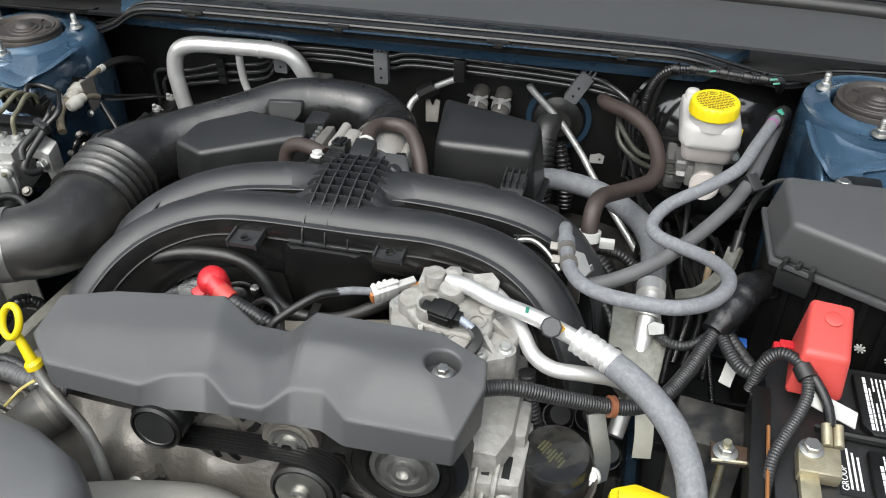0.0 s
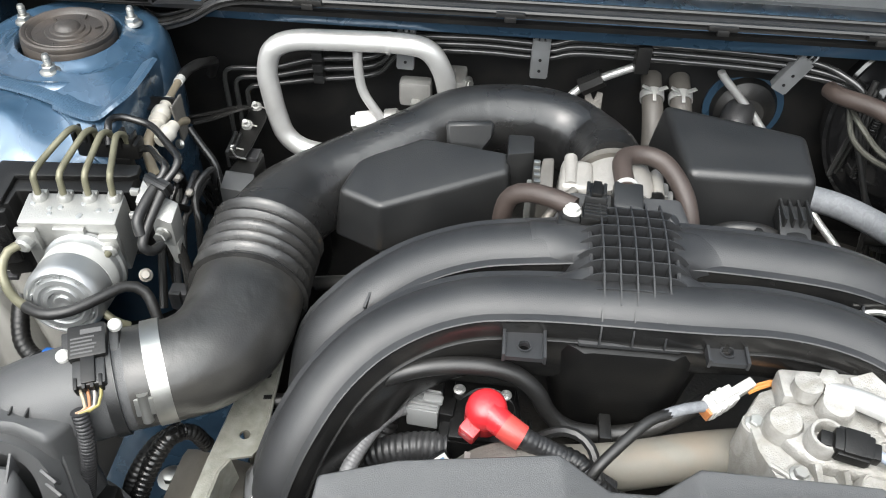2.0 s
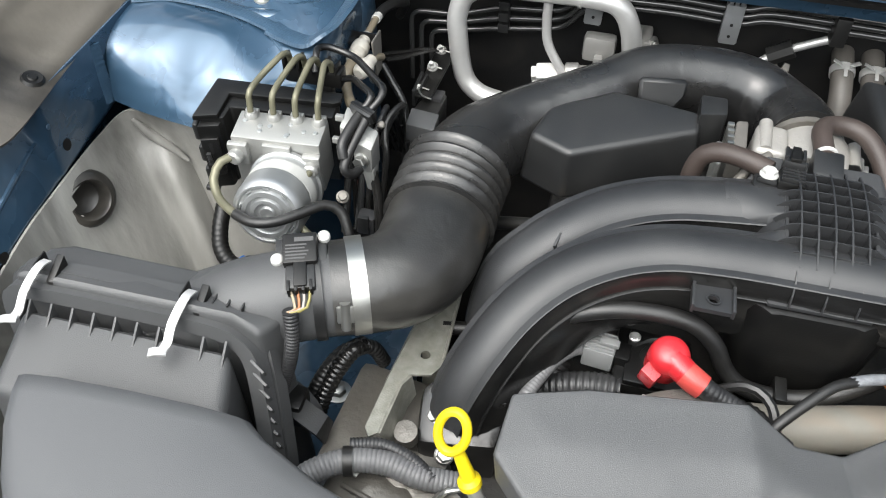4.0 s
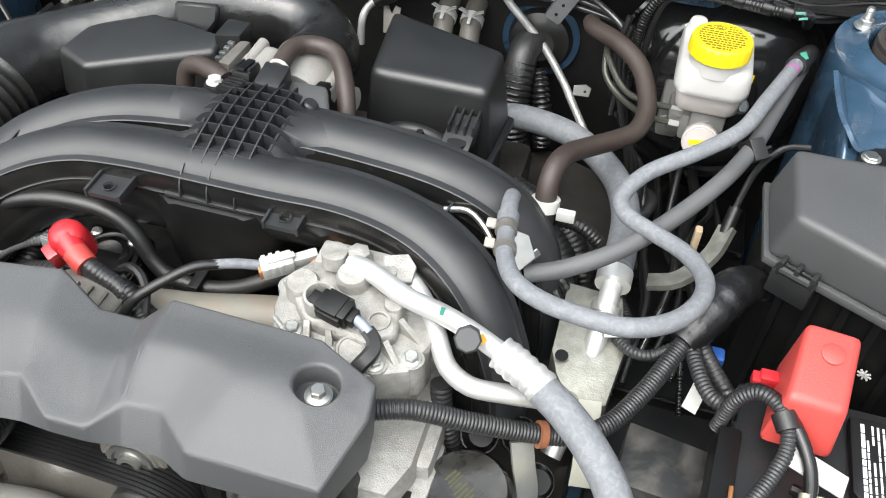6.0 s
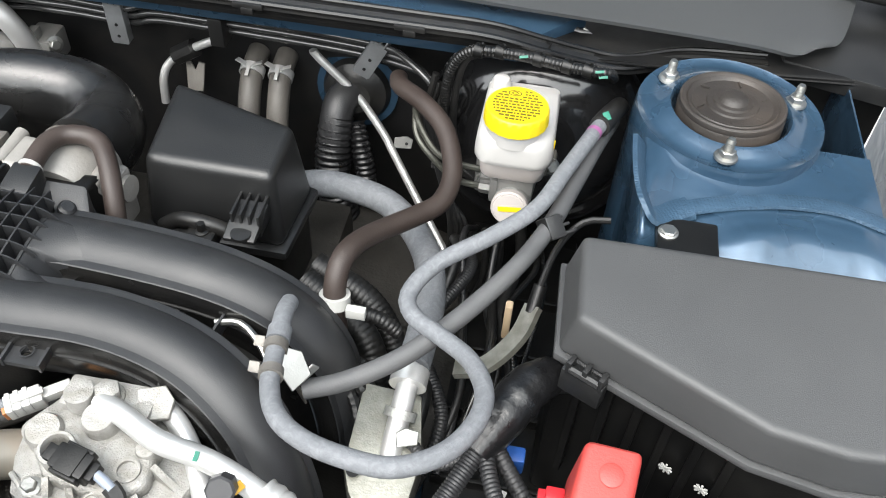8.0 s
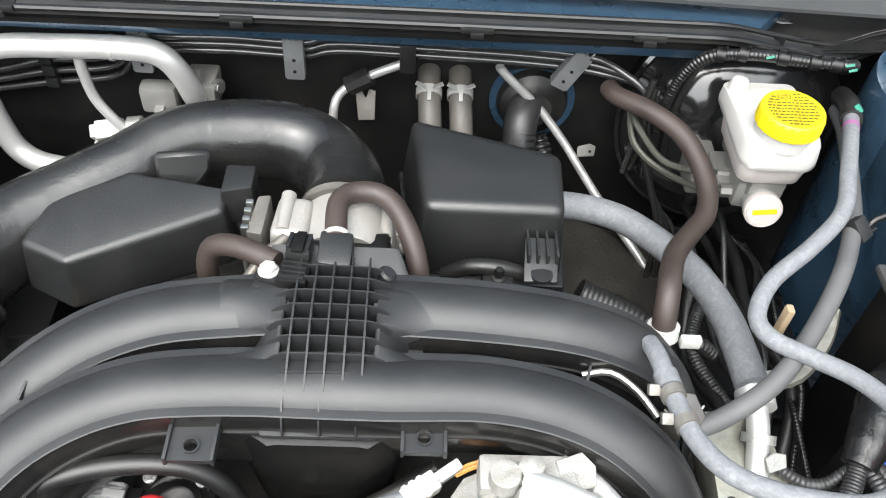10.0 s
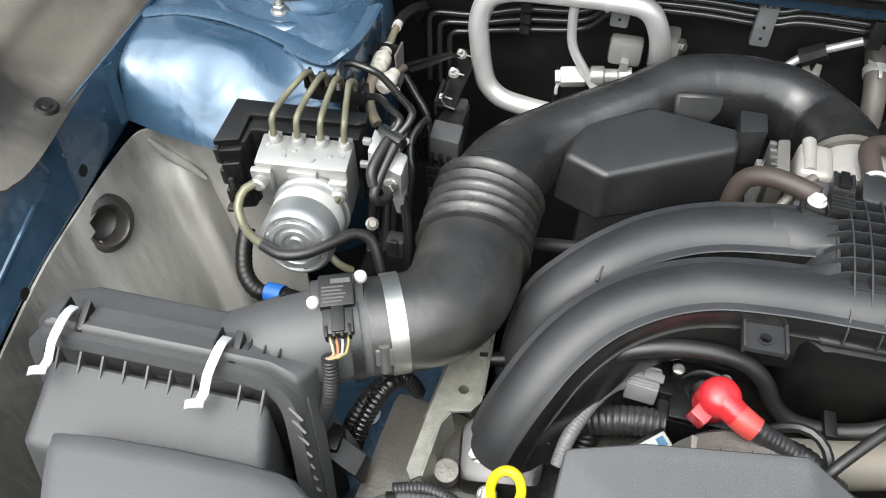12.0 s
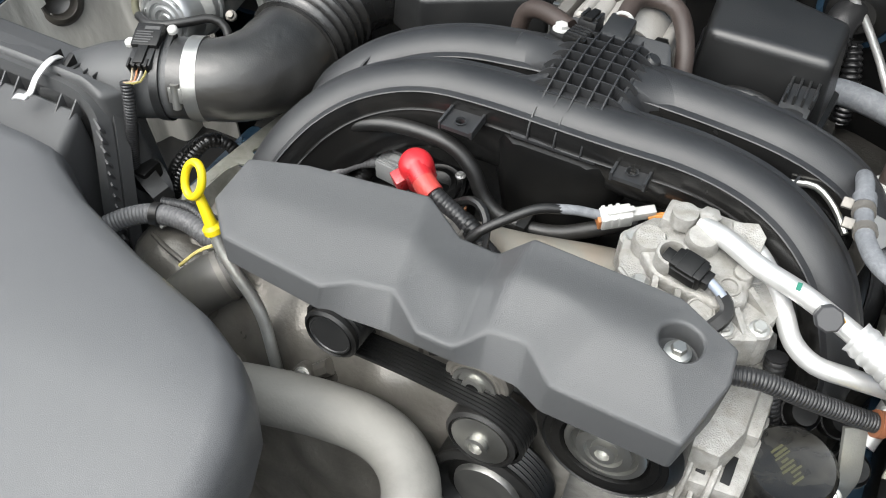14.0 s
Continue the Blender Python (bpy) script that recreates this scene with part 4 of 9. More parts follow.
tube(b, [wm @ Vector((0, -0.014, 0.003)), wm @ Vector((0, 0.011, 0.003))], 0.0042, 12, smooth_path=False)
part("worm_screw", b, STEEL, clamp)
part("collar_ring", tube_bm([(-0.66, 0.596, 0.980), (-0.652, 0.5995, 0.980)], 0.0415, 32, smooth_path=False), PLASTIC, duct)
part("resonator", prism([(-0.527, 0.803), (-0.483, 0.781), (-0.362, 0.838), (-0.362, 0.868), (-0.45, 0.885), (-0.512, 0.852)], 0.958, [1.012, 1.011, 1.016, 1.024, 1.025, 1.018], 0.006, [(-0.520, 0.806), (-0.480, 0.788), (-0.367, 0.843), (-0.367, 0.864), (-0.449, 0.878), (-0.508, 0.848)], 3), PLASTIC, duct, "flat black resonator chamber")
b = prism([(-0.37, 0.852), (-0.345, 0.858), (-0.345, 0.885), (-0.37, 0.885)], 0.99, 1.03, 0.003)
plate([(-0.024, -0.03), (0.022, -0.03), (0.021, 0.002), (0.014, 0.009), (0.002, 0.008), (-0.014, -0.002), (-0.023, -0.014)], 0.010, towards((-0.407, 0.886, 1.006), (0.15, -0.9, 0.35), 180), 0.003, bm=b)
part("bracket", b, PLASTIC, duct)
part("stub", tube_bm([(-0.545, 0.838, 1.0), (-0.522, 0.828, 0.99)], 0.006, 8), RUBBER, duct)

mass = thing("air_flow_sensor", (-0.668, 0.592, 1.015), "black air flow sensor with wired plug on the duct neck", "sensor")
mm = towards((-0.666, 0.597, 1.0165), (0.05, -0.25, 1), 8)
part("body", box(-0.0135, 0.0135, -0.010, 0.017, -0.006, 0.011, 0.002, m=mm), PLASTIC_DARK, mass)
part("base_flange", box(-0.0205, 0.0205, -0.008, 0.018, -0.008, 0.0015, 0.002, m=mm), PLASTIC, mass)
PRINTG = material("faint_print", (0.05, 0.05, 0.05), 0.5, vary=0.5, scale=900)
part("label", box(-0.004, 0.011, 0.0085, 0.0125, 0.011, 0.0114, 0.0, m=mm), PRINTG, mass, "faint moulded print")
for k in range(5):
    part("print_bar", box(-0.011, 0.004 + 0.0015 * (k % 3), -0.007 + k * 0.003, -0.0056 + k * 0.003, 0.011, 0.0113, 0.0, m=mm), PRINTG, mass)
part("plug", box(-0.0115, 0.0115, -0.031, -0.010, -0.006, 0.008, 0.002, m=mm), PLASTIC, mass)
part("plug_latch", box(-0.005, 0.005, -0.030, -0.008, 0.008, 0.0105, 0.001, m=mm), PLASTIC_DARK, mass)
for k in range(4):
    part("plug_rib", box(-0.0105 + 0.0058 * k, -0.0080 + 0.0058 * k, -0.0335, -0.024, -0.002, 0.0092, 0.0006, m=mm), PLASTIC_DARK, mass)
for sx, sy in ((-1, -0.002), (1, 0.016)):
    part("screw", lathe([(0, 0), (0.0052, 0), (0.0050, 0.0035), (0.0035, 0.005), (0, 0.005)], mm @ Matrix.Translation((sx * 0.0185, sy, 0.0015)), 16), WHITE, mass, "white capped screw")
for k, colour in enumerate(((0.3, 0.25, 0.17), (0.28, 0.12, 0.05), (0.28, 0.26, 0.24), (0.22, 0.19, 0.06))):
    part("wire", tube_bm([mm @ Vector((-0.008 + k * 0.005, -0.030, 0.002)), mm @ Vector((-0.005 + k * 0.003, -0.044, 0.0)), (-0.661 + 0.001 * k, 0.549, 1.006)], 0.0012, 6), material("wire_colour", colour, 0.5), mass)
part("sleeve", tube_bm([(-0.659, 0.551, 1.006), (-0.6575, 0.546, 0.988), (-0.660, 0.541, 0.962), (-0.668, 0.539, 0.93), (-0.675, 0.535, 0.90)], 0.0062, 12, wave=(0.0032, 0.0012)), HOSE_DARK, mass, "grey corrugated cable sleeve")

# ---- second resonator box ----
reso = thing("resonator_box", (-0.15, 0.88, 0.93), "black plastic box with sloped lid behind the manifold", "resonator")
part("lid", prism([(-0.212, 0.838), (-0.083, 0.836), (-0.078, 0.918), (-0.226, 0.966)], 0.950, [1.029, 1.030, 1.037, 1.032], 0.010, [(-0.205, 0.847), (-0.089, 0.845), (-0.088, 0.908), (-0.217, 0.954)], 4), PLASTIC, reso)
part("flange", prism([(-0.216, 0.832), (-0.079, 0.830), (-0.073, 0.920), (-0.229, 0.971)], 0.941, 0.951, 0.004), PLASTIC, reso)
part("lower_half", prism([(-0.206, 0.842), (-0.086, 0.840), (-0.082, 0.912), (-0.220, 0.960)], 0.86, 0.942, 0.006), PLASTIC_DARK, reso)
b = prism([(-0.122, 0.80), (-0.094, 0.80), (-0.092, 0.838), (-0.120, 0.838)], 0.99, [0.994, 0.994, 1.006, 1.006], 0.002)
for k in range(4):
    box(-0.119 + k * 0.0078, -0.1165 + k * 0.0078, 0.815, 0.846, 0.985, 1.009, 0.0007, b)
lathe([(0, 0), (0.009, 0), (0.009, 0.003), (0, 0.004)], Matrix.Translation((-0.107, 0.806, 0.994)), 18, b)
part("mounting_foot", b, PLASTIC, reso)
part("vent_pipe", tube_bm([(-0.185, 0.82, 0.975), (-0.165, 0.815, 0.992), (-0.14, 0.812, 0.995), (-0.12, 0.815, 0.985)], 0.007, 10), RUBBER, reso)
b = box(-0.155, -0.130, 0.796, 0.815, 0.975, 0.992, 0.002)
hex_bolt(Matrix.Translation((-0.142, 0.805, 0.992)), 0.004, 0.01, 1.6, b)
part("catch", b, PLASTIC_DARK, reso)

# ---- air filter box and snorkel ----
fbox = thing("air_filter_box", (-0.78, 0.52, 0.76), "black plastic air filter box with two wire clips", "air filter box")
part("rear_half", prism([(-0.892, 0.532), (-0.70, 0.532), (-0.670, 0.526), (-0.66, 0.556), (-0.69, 0.592), (-0.735, 0.603), (-0.872, 0.603), (-0.890, 0.590)], 0.78, [1.0035, 1.0035, 0.995, 0.991, 0.990, 0.990, 0.990, 0.993], 0.006, [(-0.886, 0.534), (-0.70, 0.534), (-0.678, 0.531), (-0.668, 0.553), (-0.692, 0.580), (-0.735, 0.586), (-0.866, 0.586), (-0.882, 0.576)], 4), LID, fbox)
part("neck_fillet", tube_bm([(-0.80, 0.560, 0.945), (-0.765, 0.564, 0.952), (-0.73, 0.572, 0.962), (-0.70, 0.582, 0.972)], (0.030, 0.034, 0.0375, 0.0385), 28), LID, fbox, smooth=60)
part("front_half", prism([(-0.888, 0.44), (-0.68, 0.44), (-0.672, 0.47), (-0.69, 0.524), (-0.888, 0.524)], 0.78, [0.96, 0.96, 0.965, 0.982, 0.982], 0.009, [(-0.872, 0.455), (-0.69, 0.455), (-0.685, 0.475), (-0.698, 0.52), (-0.876, 0.52)], 3), LID, fbox)
rim = [(-0.895, 0.532, 0.90), (-0.894, 0.538, 0.97), (-0.885, 0.540, 0.992), (-0.86, 0.541, 0.996), (-0.78, 0.541, 0.997), (-0.72, 0.541, 0.996), (-0.698, 0.540, 0.990), (-0.684, 0.535, 0.975), (-0.674, 0.52, 0.945), (-0.664, 0.50, 0.905), (-0.656, 0.482, 0.86), (-0.652, 0.475, 0.83)]
for off, w, up_ in ((0.005, 0.0082, -0.0035), (-0.0128, 0.0066, 0.0)):
    part("joint_rim", bevel(tube_bm([(x, y + off, z + off * 0.25 + up_) for x, y, z in rim], 1.0, section=[(-w, -0.012), (w, -0.012), (w, 0.002), (-w, 0.002)]), 0.0012, 2, 40), LID, fbox)
part("joint_gap", tube_bm([(x, y - 0.005, z - 0.001) for x, y, z in rim], 1.0, section=[(-0.0018, -0.010), (0.0018, -0.010), (0.0018, 0.0), (-0.0018, 0.0)]), PLASTIC_DARK, fbox)
for k in range(10):
    x = -0.868 + k * 0.0185
    if abs(x + 0.745) > 0.008:
        part("rim_rib", prism([(x - 0.001, 0.506), (x + 0.001, 0.506), (x + 0.001, 0.523), (x - 0.001, 0.523)], 0.970, [0.976, 0.976, 0.990, 0.990], 0.0004), LID, fbox)
for k in range(13):
    f = k / 12
    x, y, z = -0.681 + 0.030 * f, 0.522 - 0.046 * f, 0.970 - 0.125 * f
    part("side_rib", box(-0.006, 0.009, -0.0011, 0.0011, -0.004, 0.005, 0.0004, m=Matrix.Translation((x + 0.003, y - 0.002, z)) @ Matrix.Rotation(radians(25), 4, "X") @ Matrix.Rotation(radians(-30), 4, "Z")), LID, fbox)
for k in range(3):
    part("slot_rib", box(-0.722 + k * 0.012, -0.7205 + k * 0.012, 0.546, 0.556, 0.985, 1.003, 0.0004), PLASTIC, fbox)
for x in (-0.866, -0.741):
    b = tube_bm([(x - 0.001, 0.4985, 0.9945), (x - 0.001, 0.503, 0.9935), (x, 0.508, 0.9955), (x, 0.518, 1.0035), (x + 0.002, 0.530, 1.0100), (x + 0.003, 0.541, 1.0120), (x + 0.004, 0.549, 1.0095)], 1.0, section=[(-0.0038, -0.0006), (0.0038, -0.0006), (0.0038, 0.0006), (-0.0038, 0.0006)])
    tube(b, [(x - 0.010, 0.4955, 0.9940), (x - 0.005, 0.4970, 0.9955), (x + 0.003, 0.4995, 0.9945)], 1.0, section=[(-0.0038, -0.0006), (0.0038, -0.0006), (0.0038, 0.0006), (-0.0038, 0.0006)])
    part("clip", b, PIPE, fbox, "pale metal spring clip")
    b = box(x - 0.0035, x - 0.002, 0.540, 0.556, 0.995, 1.0115, 0.0006)
    prism([(x + 0.0085, 0.534), (x + 0.0150, 0.534), (x + 0.0150, 0.556), (x + 0.0085, 0.556)], 0.995, [1.002, 1.002, 1.0115, 1.0115], 0.001, bm=b)
    part("clip_lug", b, PLASTIC_DARK, fbox)

snorkel = thing("air_snorkel", (-0.6, 0.3, 0.93), "broad smooth grey plastic air inlet duct", "air inlet duct")
edge_r = [(-0.665, 0.468), (-0.648, 0.455), (-0.632, 0.444), (-0.585, 0.423), (-0.50, 0.397), (-0.42, 0.378), (-0.385, 0.362), (-0.362, 0.338), (-0.349, 0.305), (-0.342, 0.25), (-0.345, 0.16), (-0.36, 0.03)]
edge_l = [(-0.832, 0.462), (-0.831, 0.450), (-0.828, 0.436), (-0.818, 0.41), (-0.80, 0.38), (-0.78, 0.355), (-0.76, 0.325), (-0.74, 0.29), (-0.72, 0.25), (-0.70, 0.20), (-0.69, 0.13), (-0.685, 0.03)]
rings = []
for k, (l, r) in enumerate(zip(edge_l, edge_r)):
    zt = 1.0 + (0.004 if 0 < k < 8 else 0.0) - (0.02 if k == 0 else 0) - max(0, k - 8) * 0.012
    prof = [(0.0, -0.075), (-0.004, -0.04), (0.0, -0.016), (0.02, -0.004), (0.06, 0.0), (0.2, 0.004), (0.5, 0.006), (0.8, 0.004), (0.94, 0.0), (0.98, -0.004), (1.0, -0.016), (1.004, -0.04), (1.0, -0.075)]
    rings.append([Vector((l[0] + (r[0] - l[0]) * f, l[1] + (r[1] - l[1]) * f, zt + h)) for f, h in prof])
b = bmesh.new()
loft(b, rings)
part("duct_shell", b, SCOOP, snorkel, smooth=70)

# ---- belt cover ----
cover = thing("belt_cover", (MID, 0.48, 0.97), "dark grey plastic belt cover over the front of the engine", "engine cover")
b = bmesh.new()
V = {}


def cv(key, x, y, z):
    V[key] = b.verts.new((x, y, z))


for key, x, y, z in (("A", -0.480, 0.506, 1.0278), ("B", -0.430, 0.520, 1.0310), ("C", -0.326, 0.533, 1.0339), ("D", -0.292, 0.519, 1.017), ("H", -0.261, 0.522, 1.012), ("E", -0.237, 0.530, 1.0332),
                     ("F", -0.124, 0.527, 1.0325), ("G", -0.093, 0.513, 1.0294), ("I", -0.078, 0.507, 1.0280), ("t", -0.484, 0.463, 1.0185), ("a", -0.458, 0.437, 1.0125), ("b", -0.363, 0.432, 1.0112),
                     ("c", -0.343, 0.446, 1.0144), ("d", -0.313, 0.453, 1.0160), ("e", -0.282, 0.430, 1.010), ("f", -0.252, 0.431, 1.009), ("g", -0.234, 0.452, 1.0157),
                     ("h", -0.208, 0.454, 1.0162), ("i", -0.181, 0.432, 1.0112), ("j", -0.089, 0.431, 1.0110), ("k", -0.075, 0.482, 1.0224)):
    cv(key, x, y, z)
for key, x, y, z in (("t", -0.481, 0.463, 0.988), ("a", -0.455, 0.434, 0.988), ("b", -0.368, 0.428, 0.988), ("c", -0.345, 0.430, 0.988), ("d", -0.308, 0.433, 0.990), ("e", -0.281, 0.429, 0.996), ("f", -0.253, 0.430, 0.995),
                     ("g", -0.232, 0.436, 0.991), ("h", -0.205, 0.436, 0.990), ("i", -0.184, 0.428, 0.986), ("j", -0.092, 0.432, 0.981), ("k", -0.078, 0.482, 0.976),
                     ("I", -0.081, 0.506, 0.978), ("G", -0.095, 0.511, 0.978), ("F", -0.125, 0.524, 0.98), ("E", -0.237, 0.527, 0.985), ("D", -0.292, 0.516, 0.985), ("H", -0.261, 0.519, 0.985), ("C", -0.326, 0.530, 0.985), ("B", -0.430, 0.517, 0.985), ("A", -0.478, 0.503, 0.985)):
    cv(key + "_", x, y, z)
for f in ("a t A B C d c b", "C D e d", "D H f e", "H E g f"):
    b.faces.new([V[q] for q in f.split()])
outer = [V[q] for q in "E F G I k j i h g".split()]
hole = [b.verts.new((-0.114 + 0.0150 * math.cos(2 * math.pi * k / 24), 0.4925 + 0.0150 * math.sin(2 * math.pi * k / 24), 1.0249 + 0.224 * 0.0150 * math.sin(2 * math.pi * k / 24))) for k in range(24)]
ed = []
for loop_ in (outer, hole):
    for u, w in zip(loop_, loop_[1:] + loop_[:1]):
        ed.append(b.edges.get((u, w)) or b.edges.new((u, w)))
bmesh.ops.triangle_fill(b, edges=ed, use_beauty=True)
ring_lo = [b.verts.new((v.co.x, v.co.y, 1.0080)) for v in hole]
for k in range(24):
    b.faces.new((hole[k], hole[(k + 1) % 24], ring_lo[(k + 1) % 24], ring_lo[k]))
b.faces.new(ring_lo)
order = "a b c d e f g h i j k I G F E H D C B A t".split()
OUTLINE = [(V[q].co.x, V[q].co.y) for q in order]
for u, w in zip(order, order[1:] + order[:1]):
    b.faces.new((V[u], V[w], V[w + "_"], V[u + "_"]))
bmesh.ops.recalc_face_normals(b, faces=b.faces[:])
bevel(b, 0.0035, 3, 24)
# the moulded top is crowned between its edges
rim_ = [(V_[0], V_[1]) for V_ in OUTLINE]
tops_ = [f for f in b.faces if f.normal.z > 0.62 and f.calc_center_median().z > 1.006 and f.calc_area() > 2e-5]
bmesh.ops.triangulate(b, faces=tops_)
for _ in range(4):
    bmesh.ops.beautify_fill(b, faces=[f for f in b.faces if len(f.verts) == 3 and f.normal.z > 0.62], edges=[e for e in b.edges if len(e.link_faces) == 2 and all(len(f.verts) == 3 and f.normal.z > 0.62 for f in e.link_faces) and e.calc_face_angle(0) < 0.05])
    top_edges = {e for f in b.faces if f.normal.z > 0.62 and f.calc_center_median().z > 1.006 and len(f.verts) == 3 for e in f.edges if e.calc_length() > 0.009}
    bmesh.ops.subdivide_edges(b, edges=list(top_edges), cuts=1)
    bmesh.ops.triangulate(b, faces=[f for f in b.faces if len(f.verts) > 3 and f.normal.z > 0.62])
for v in b.verts:
    if v.co.z > 1.006:
        d = min(((Vector((v.co.x, v.co.y)) - Vector(p)) - max(0, min(1, (Vector((v.co.x, v.co.y)) - Vector(p)).dot(Vector(q) - Vector(p)) / (Vector(q) - Vector(p)).length_squared)) * (Vector(q) - Vector(p))).length for p, q in zip(rim_, rim_[1:] + rim_[:1]))
        f = min(1.0, max(0.0, d / 0.048))
        side = min(1.0, max(0.0, (v.co.x + 0.34) / 0.18))
        v.co.z += (0.0035 + 0.0085 * side) * f * f * (3 - 2 * f) + 0.0040 * side
part("shell", b, COVER, cover, smooth=40)
bb = hex_bolt(Matrix.Translation((-0.114, 0.4925, 1.0225)), 0.0055, 0.0075, 1.6)
lathe([(0, 0), (0.0095, 0), (0.0095, 0.0015), (0, 0.0015)], Matrix.Translation((-0.114, 0.4925, 1.0212)), 24, bb)
part("bolt", bb, STEEL, cover, "flanged steel bolt in its recess")

# ---- firewall: pipes, hoses, brackets ----
lines = thing("firewall_pipes", (-0.3, 1.085, 0.98), "three thin black fuel and brake pipes along the firewall", "pipes")
for k, (y, z) in enumerate(((1.078, 1.021), (1.084, 1.009), (1.088, 0.998))):
    d = k * 0.018
    cx, cz = -0.716 + 0.013 * k, 0.945 - 0.0115 * k
    part("pipe", tube_bm([(cx + 0.002, 1.092, 0.85), (cx + 0.001, 1.094, 0.90 - 0.01 * k), (cx, 1.096, cz - 0.012), (cx + 0.002, 1.097, cz - 0.004), (cx + 0.008, 1.098, cz), (cx + 0.018, 1.099, cz + 0.001), (-0.655, 1.10, cz + 0.004), (-0.60, 1.10, 0.965 - k * 0.014), (-0.53, 1.098, 0.975 - k * 0.012), (-0.50, 1.09, z - 0.014), (-0.46, y, z - 0.004), (-0.40, y, z - 0.002), (-0.33, y, z - 0.004), (-0.295, y, z + 0.004),
                          (-0.20, y, z + 0.003), (-0.10, y, z), (-0.04, y - 0.004, z - 0.003), (-0.012 + d * 0.6, y - 0.02, z - 0.006), (0.015 + d * 0.5, y - 0.035, z - 0.022), (0.020 + d * 0.5, y - 0.03, z - 0.06), (0.018 + d * 0.5, y - 0.02, 0.88)], 0.0036, 12), material("painted_steel_pipe", (0.03, 0.03, 0.03), 0.2, spec=0.8, bump=0.02, rough_vary=0.04), lines)
part("spacer", box(-0.232, -0.216, 1.068, 1.092, 0.992, 1.026, 0.002), RUBBER, lines, "black pipe spacer")
for k in range(3):
    part("pipe_clip", box(-0.605, -0.592, 1.09, 1.103, 0.966 - k * 0.015, 0.978 - k * 0.015, 0.002), PLASTIC, lines)


def pipe_bracket(x, lean):
    br = thing("pipe_bracket", (x, 1.1, 1.0), "grey steel pipe bracket on the firewall", "bracket", "firewall pipe brackets")
    m = Matrix.Translation((x, 1.074, 1.012)) @ Matrix.Rotation(radians(lean), 4, "Y")
    grey = material("grey_phosphated_steel", (0.21, 0.216, 0.222), 0.42, metal=0.5, vary=0.2, bump=0.1, dirt=(0.12, 0.12, 0.115), dirt_amount=0.4)
    b = box(-0.0090, 0.0090, -0.003, 0.0, -0.036, 0.012, 0.001, m=m)
    for sx in (-1, 1):
        box(sx * 0.0092 - 0.0009, sx * 0.0092 + 0.0009, -0.003, 0.008, -0.034, 0.014, 0.0005, b, m)
    plate_ = part("plate", b, grey, br)
    for sx in (-1, 0, 1):
        part("top_tab", tube_bm([m @ Vector((sx * 0.0062, -0.0015, 0.010)), m @ Vector((sx * 0.0062, -0.0030, 0.017)), m @ Vector((sx * 0.0062, 0.0010, 0.0225)), m @ Vector((sx * 0.0062, 0.0075, 0.0235)), m @ Vector((sx * 0.0062, 0.0120, 0.021))], 1.0, section=[(-0.0021, -0.0008), (0.0021, -0.0008), (0.0021, 0.0008), (-0.0021, 0.0008)]), grey, plate_)
    for dz in (-0.012, -0.026):
        part("rivet_hole", lathe([(0, 0), (0.0019, 0), (0.0017, 0.0007), (0, 0.0008)], m @ towards((0, -0.003, dz), (0, -1, 0)), 12), PLASTIC_DARK, br, "small dark hole")


pipe_bracket(-0.490, 2)
pipe_bracket(-0.338, 0)
pipe_bracket(-0.052, 28)

upipe = thing("air_conditioning_pipe", (-0.55, 1.06, 0.86), "large bright aluminium air conditioning pipe loop at the firewall", "pipe", "air conditioning pipes")
part("pipe", tube_bm([(-0.436, 1.085, 0.915), (-0.440, 1.06, 0.955), (-0.447, 1.052, 0.99), (-0.462, 1.048, 1.016), (-0.490, 1.046, 1.024), (-0.559, 1.046, 1.023), (-0.61, 1.044, 1.021), (-0.636, 1.043, 1.008), (-0.645, 1.042, 0.98), (-0.643, 1.04, 0.955), (-0.638, 1.038, 0.922), (-0.630, 1.035, 0.899), (-0.612, 1.031, 0.885), (-0.58, 1.026, 0.881), (-0.53, 1.018, 0.880), (-0.48, 1.0, 0.878)], 0.0118, 18), PIPE, upipe)
part("joint_ring", tube_bm([(-0.508, 1.046, 1.0238), (-0.504, 1.046, 1.0238)], 0.0128, 18, smooth_path=False), PIPE, upipe)
part("branch_pipe", tube_bm([(-0.541, 1.046, 1.014), (-0.541, 1.046, 0.99), (-0.537, 1.046, 0.960), (-0.522, 1.043, 0.935), (-0.505, 1.040, 0.912), (-0.49, 1.035, 0.895)], 0.0055, 10), PIPE, upipe)
CASTP = material("pale_machined_alloy", (0.25, 0.246, 0.235), 0.42, metal=0.5, vary=0.15, bump=0.3, fine=500)
TANKW = material("dull_white_plastic", (0.40, 0.40, 0.385), 0.45, vary=0.06)
txv = thing("expansion_valve", (-0.46, 1.12, 0.88), "cast aluminium expansion valve with service port on the firewall", "valve")
part("flange", box(-0.497, -0.459, 1.055, 1.075, 0.936, 0.968, 0.006), CASTP, txv)
part("block", box(-0.452, -0.420, 1.06, 1.10, 0.936, 0.970, 0.004), CASTP, txv)
part("block_disc", lathe([(0, 0), (0.009, 0), (0.009, 0.002), (0.007, 0.003), (0.0065, 0.0015), (0, 0.0015)], towards((-0.436, 1.06, 0.952), (0, -1, 0.1)), 20), CASTP, txv)
part("block_ear", box(-0.443, -0.433, 1.062, 1.075, 0.968, 0.982, 0.002), CASTP, txv)
part("bolt", hex_bolt(towards((-0.419, 1.07, 0.963), (0.8, -0.6, 0.2)), 0.006, 0.006, 1.6), STEEL, txv)
part("stud", box(-0.482, -0.472, 1.045, 1.06, 0.918, 0.948, 0.002), CASTP, txv)
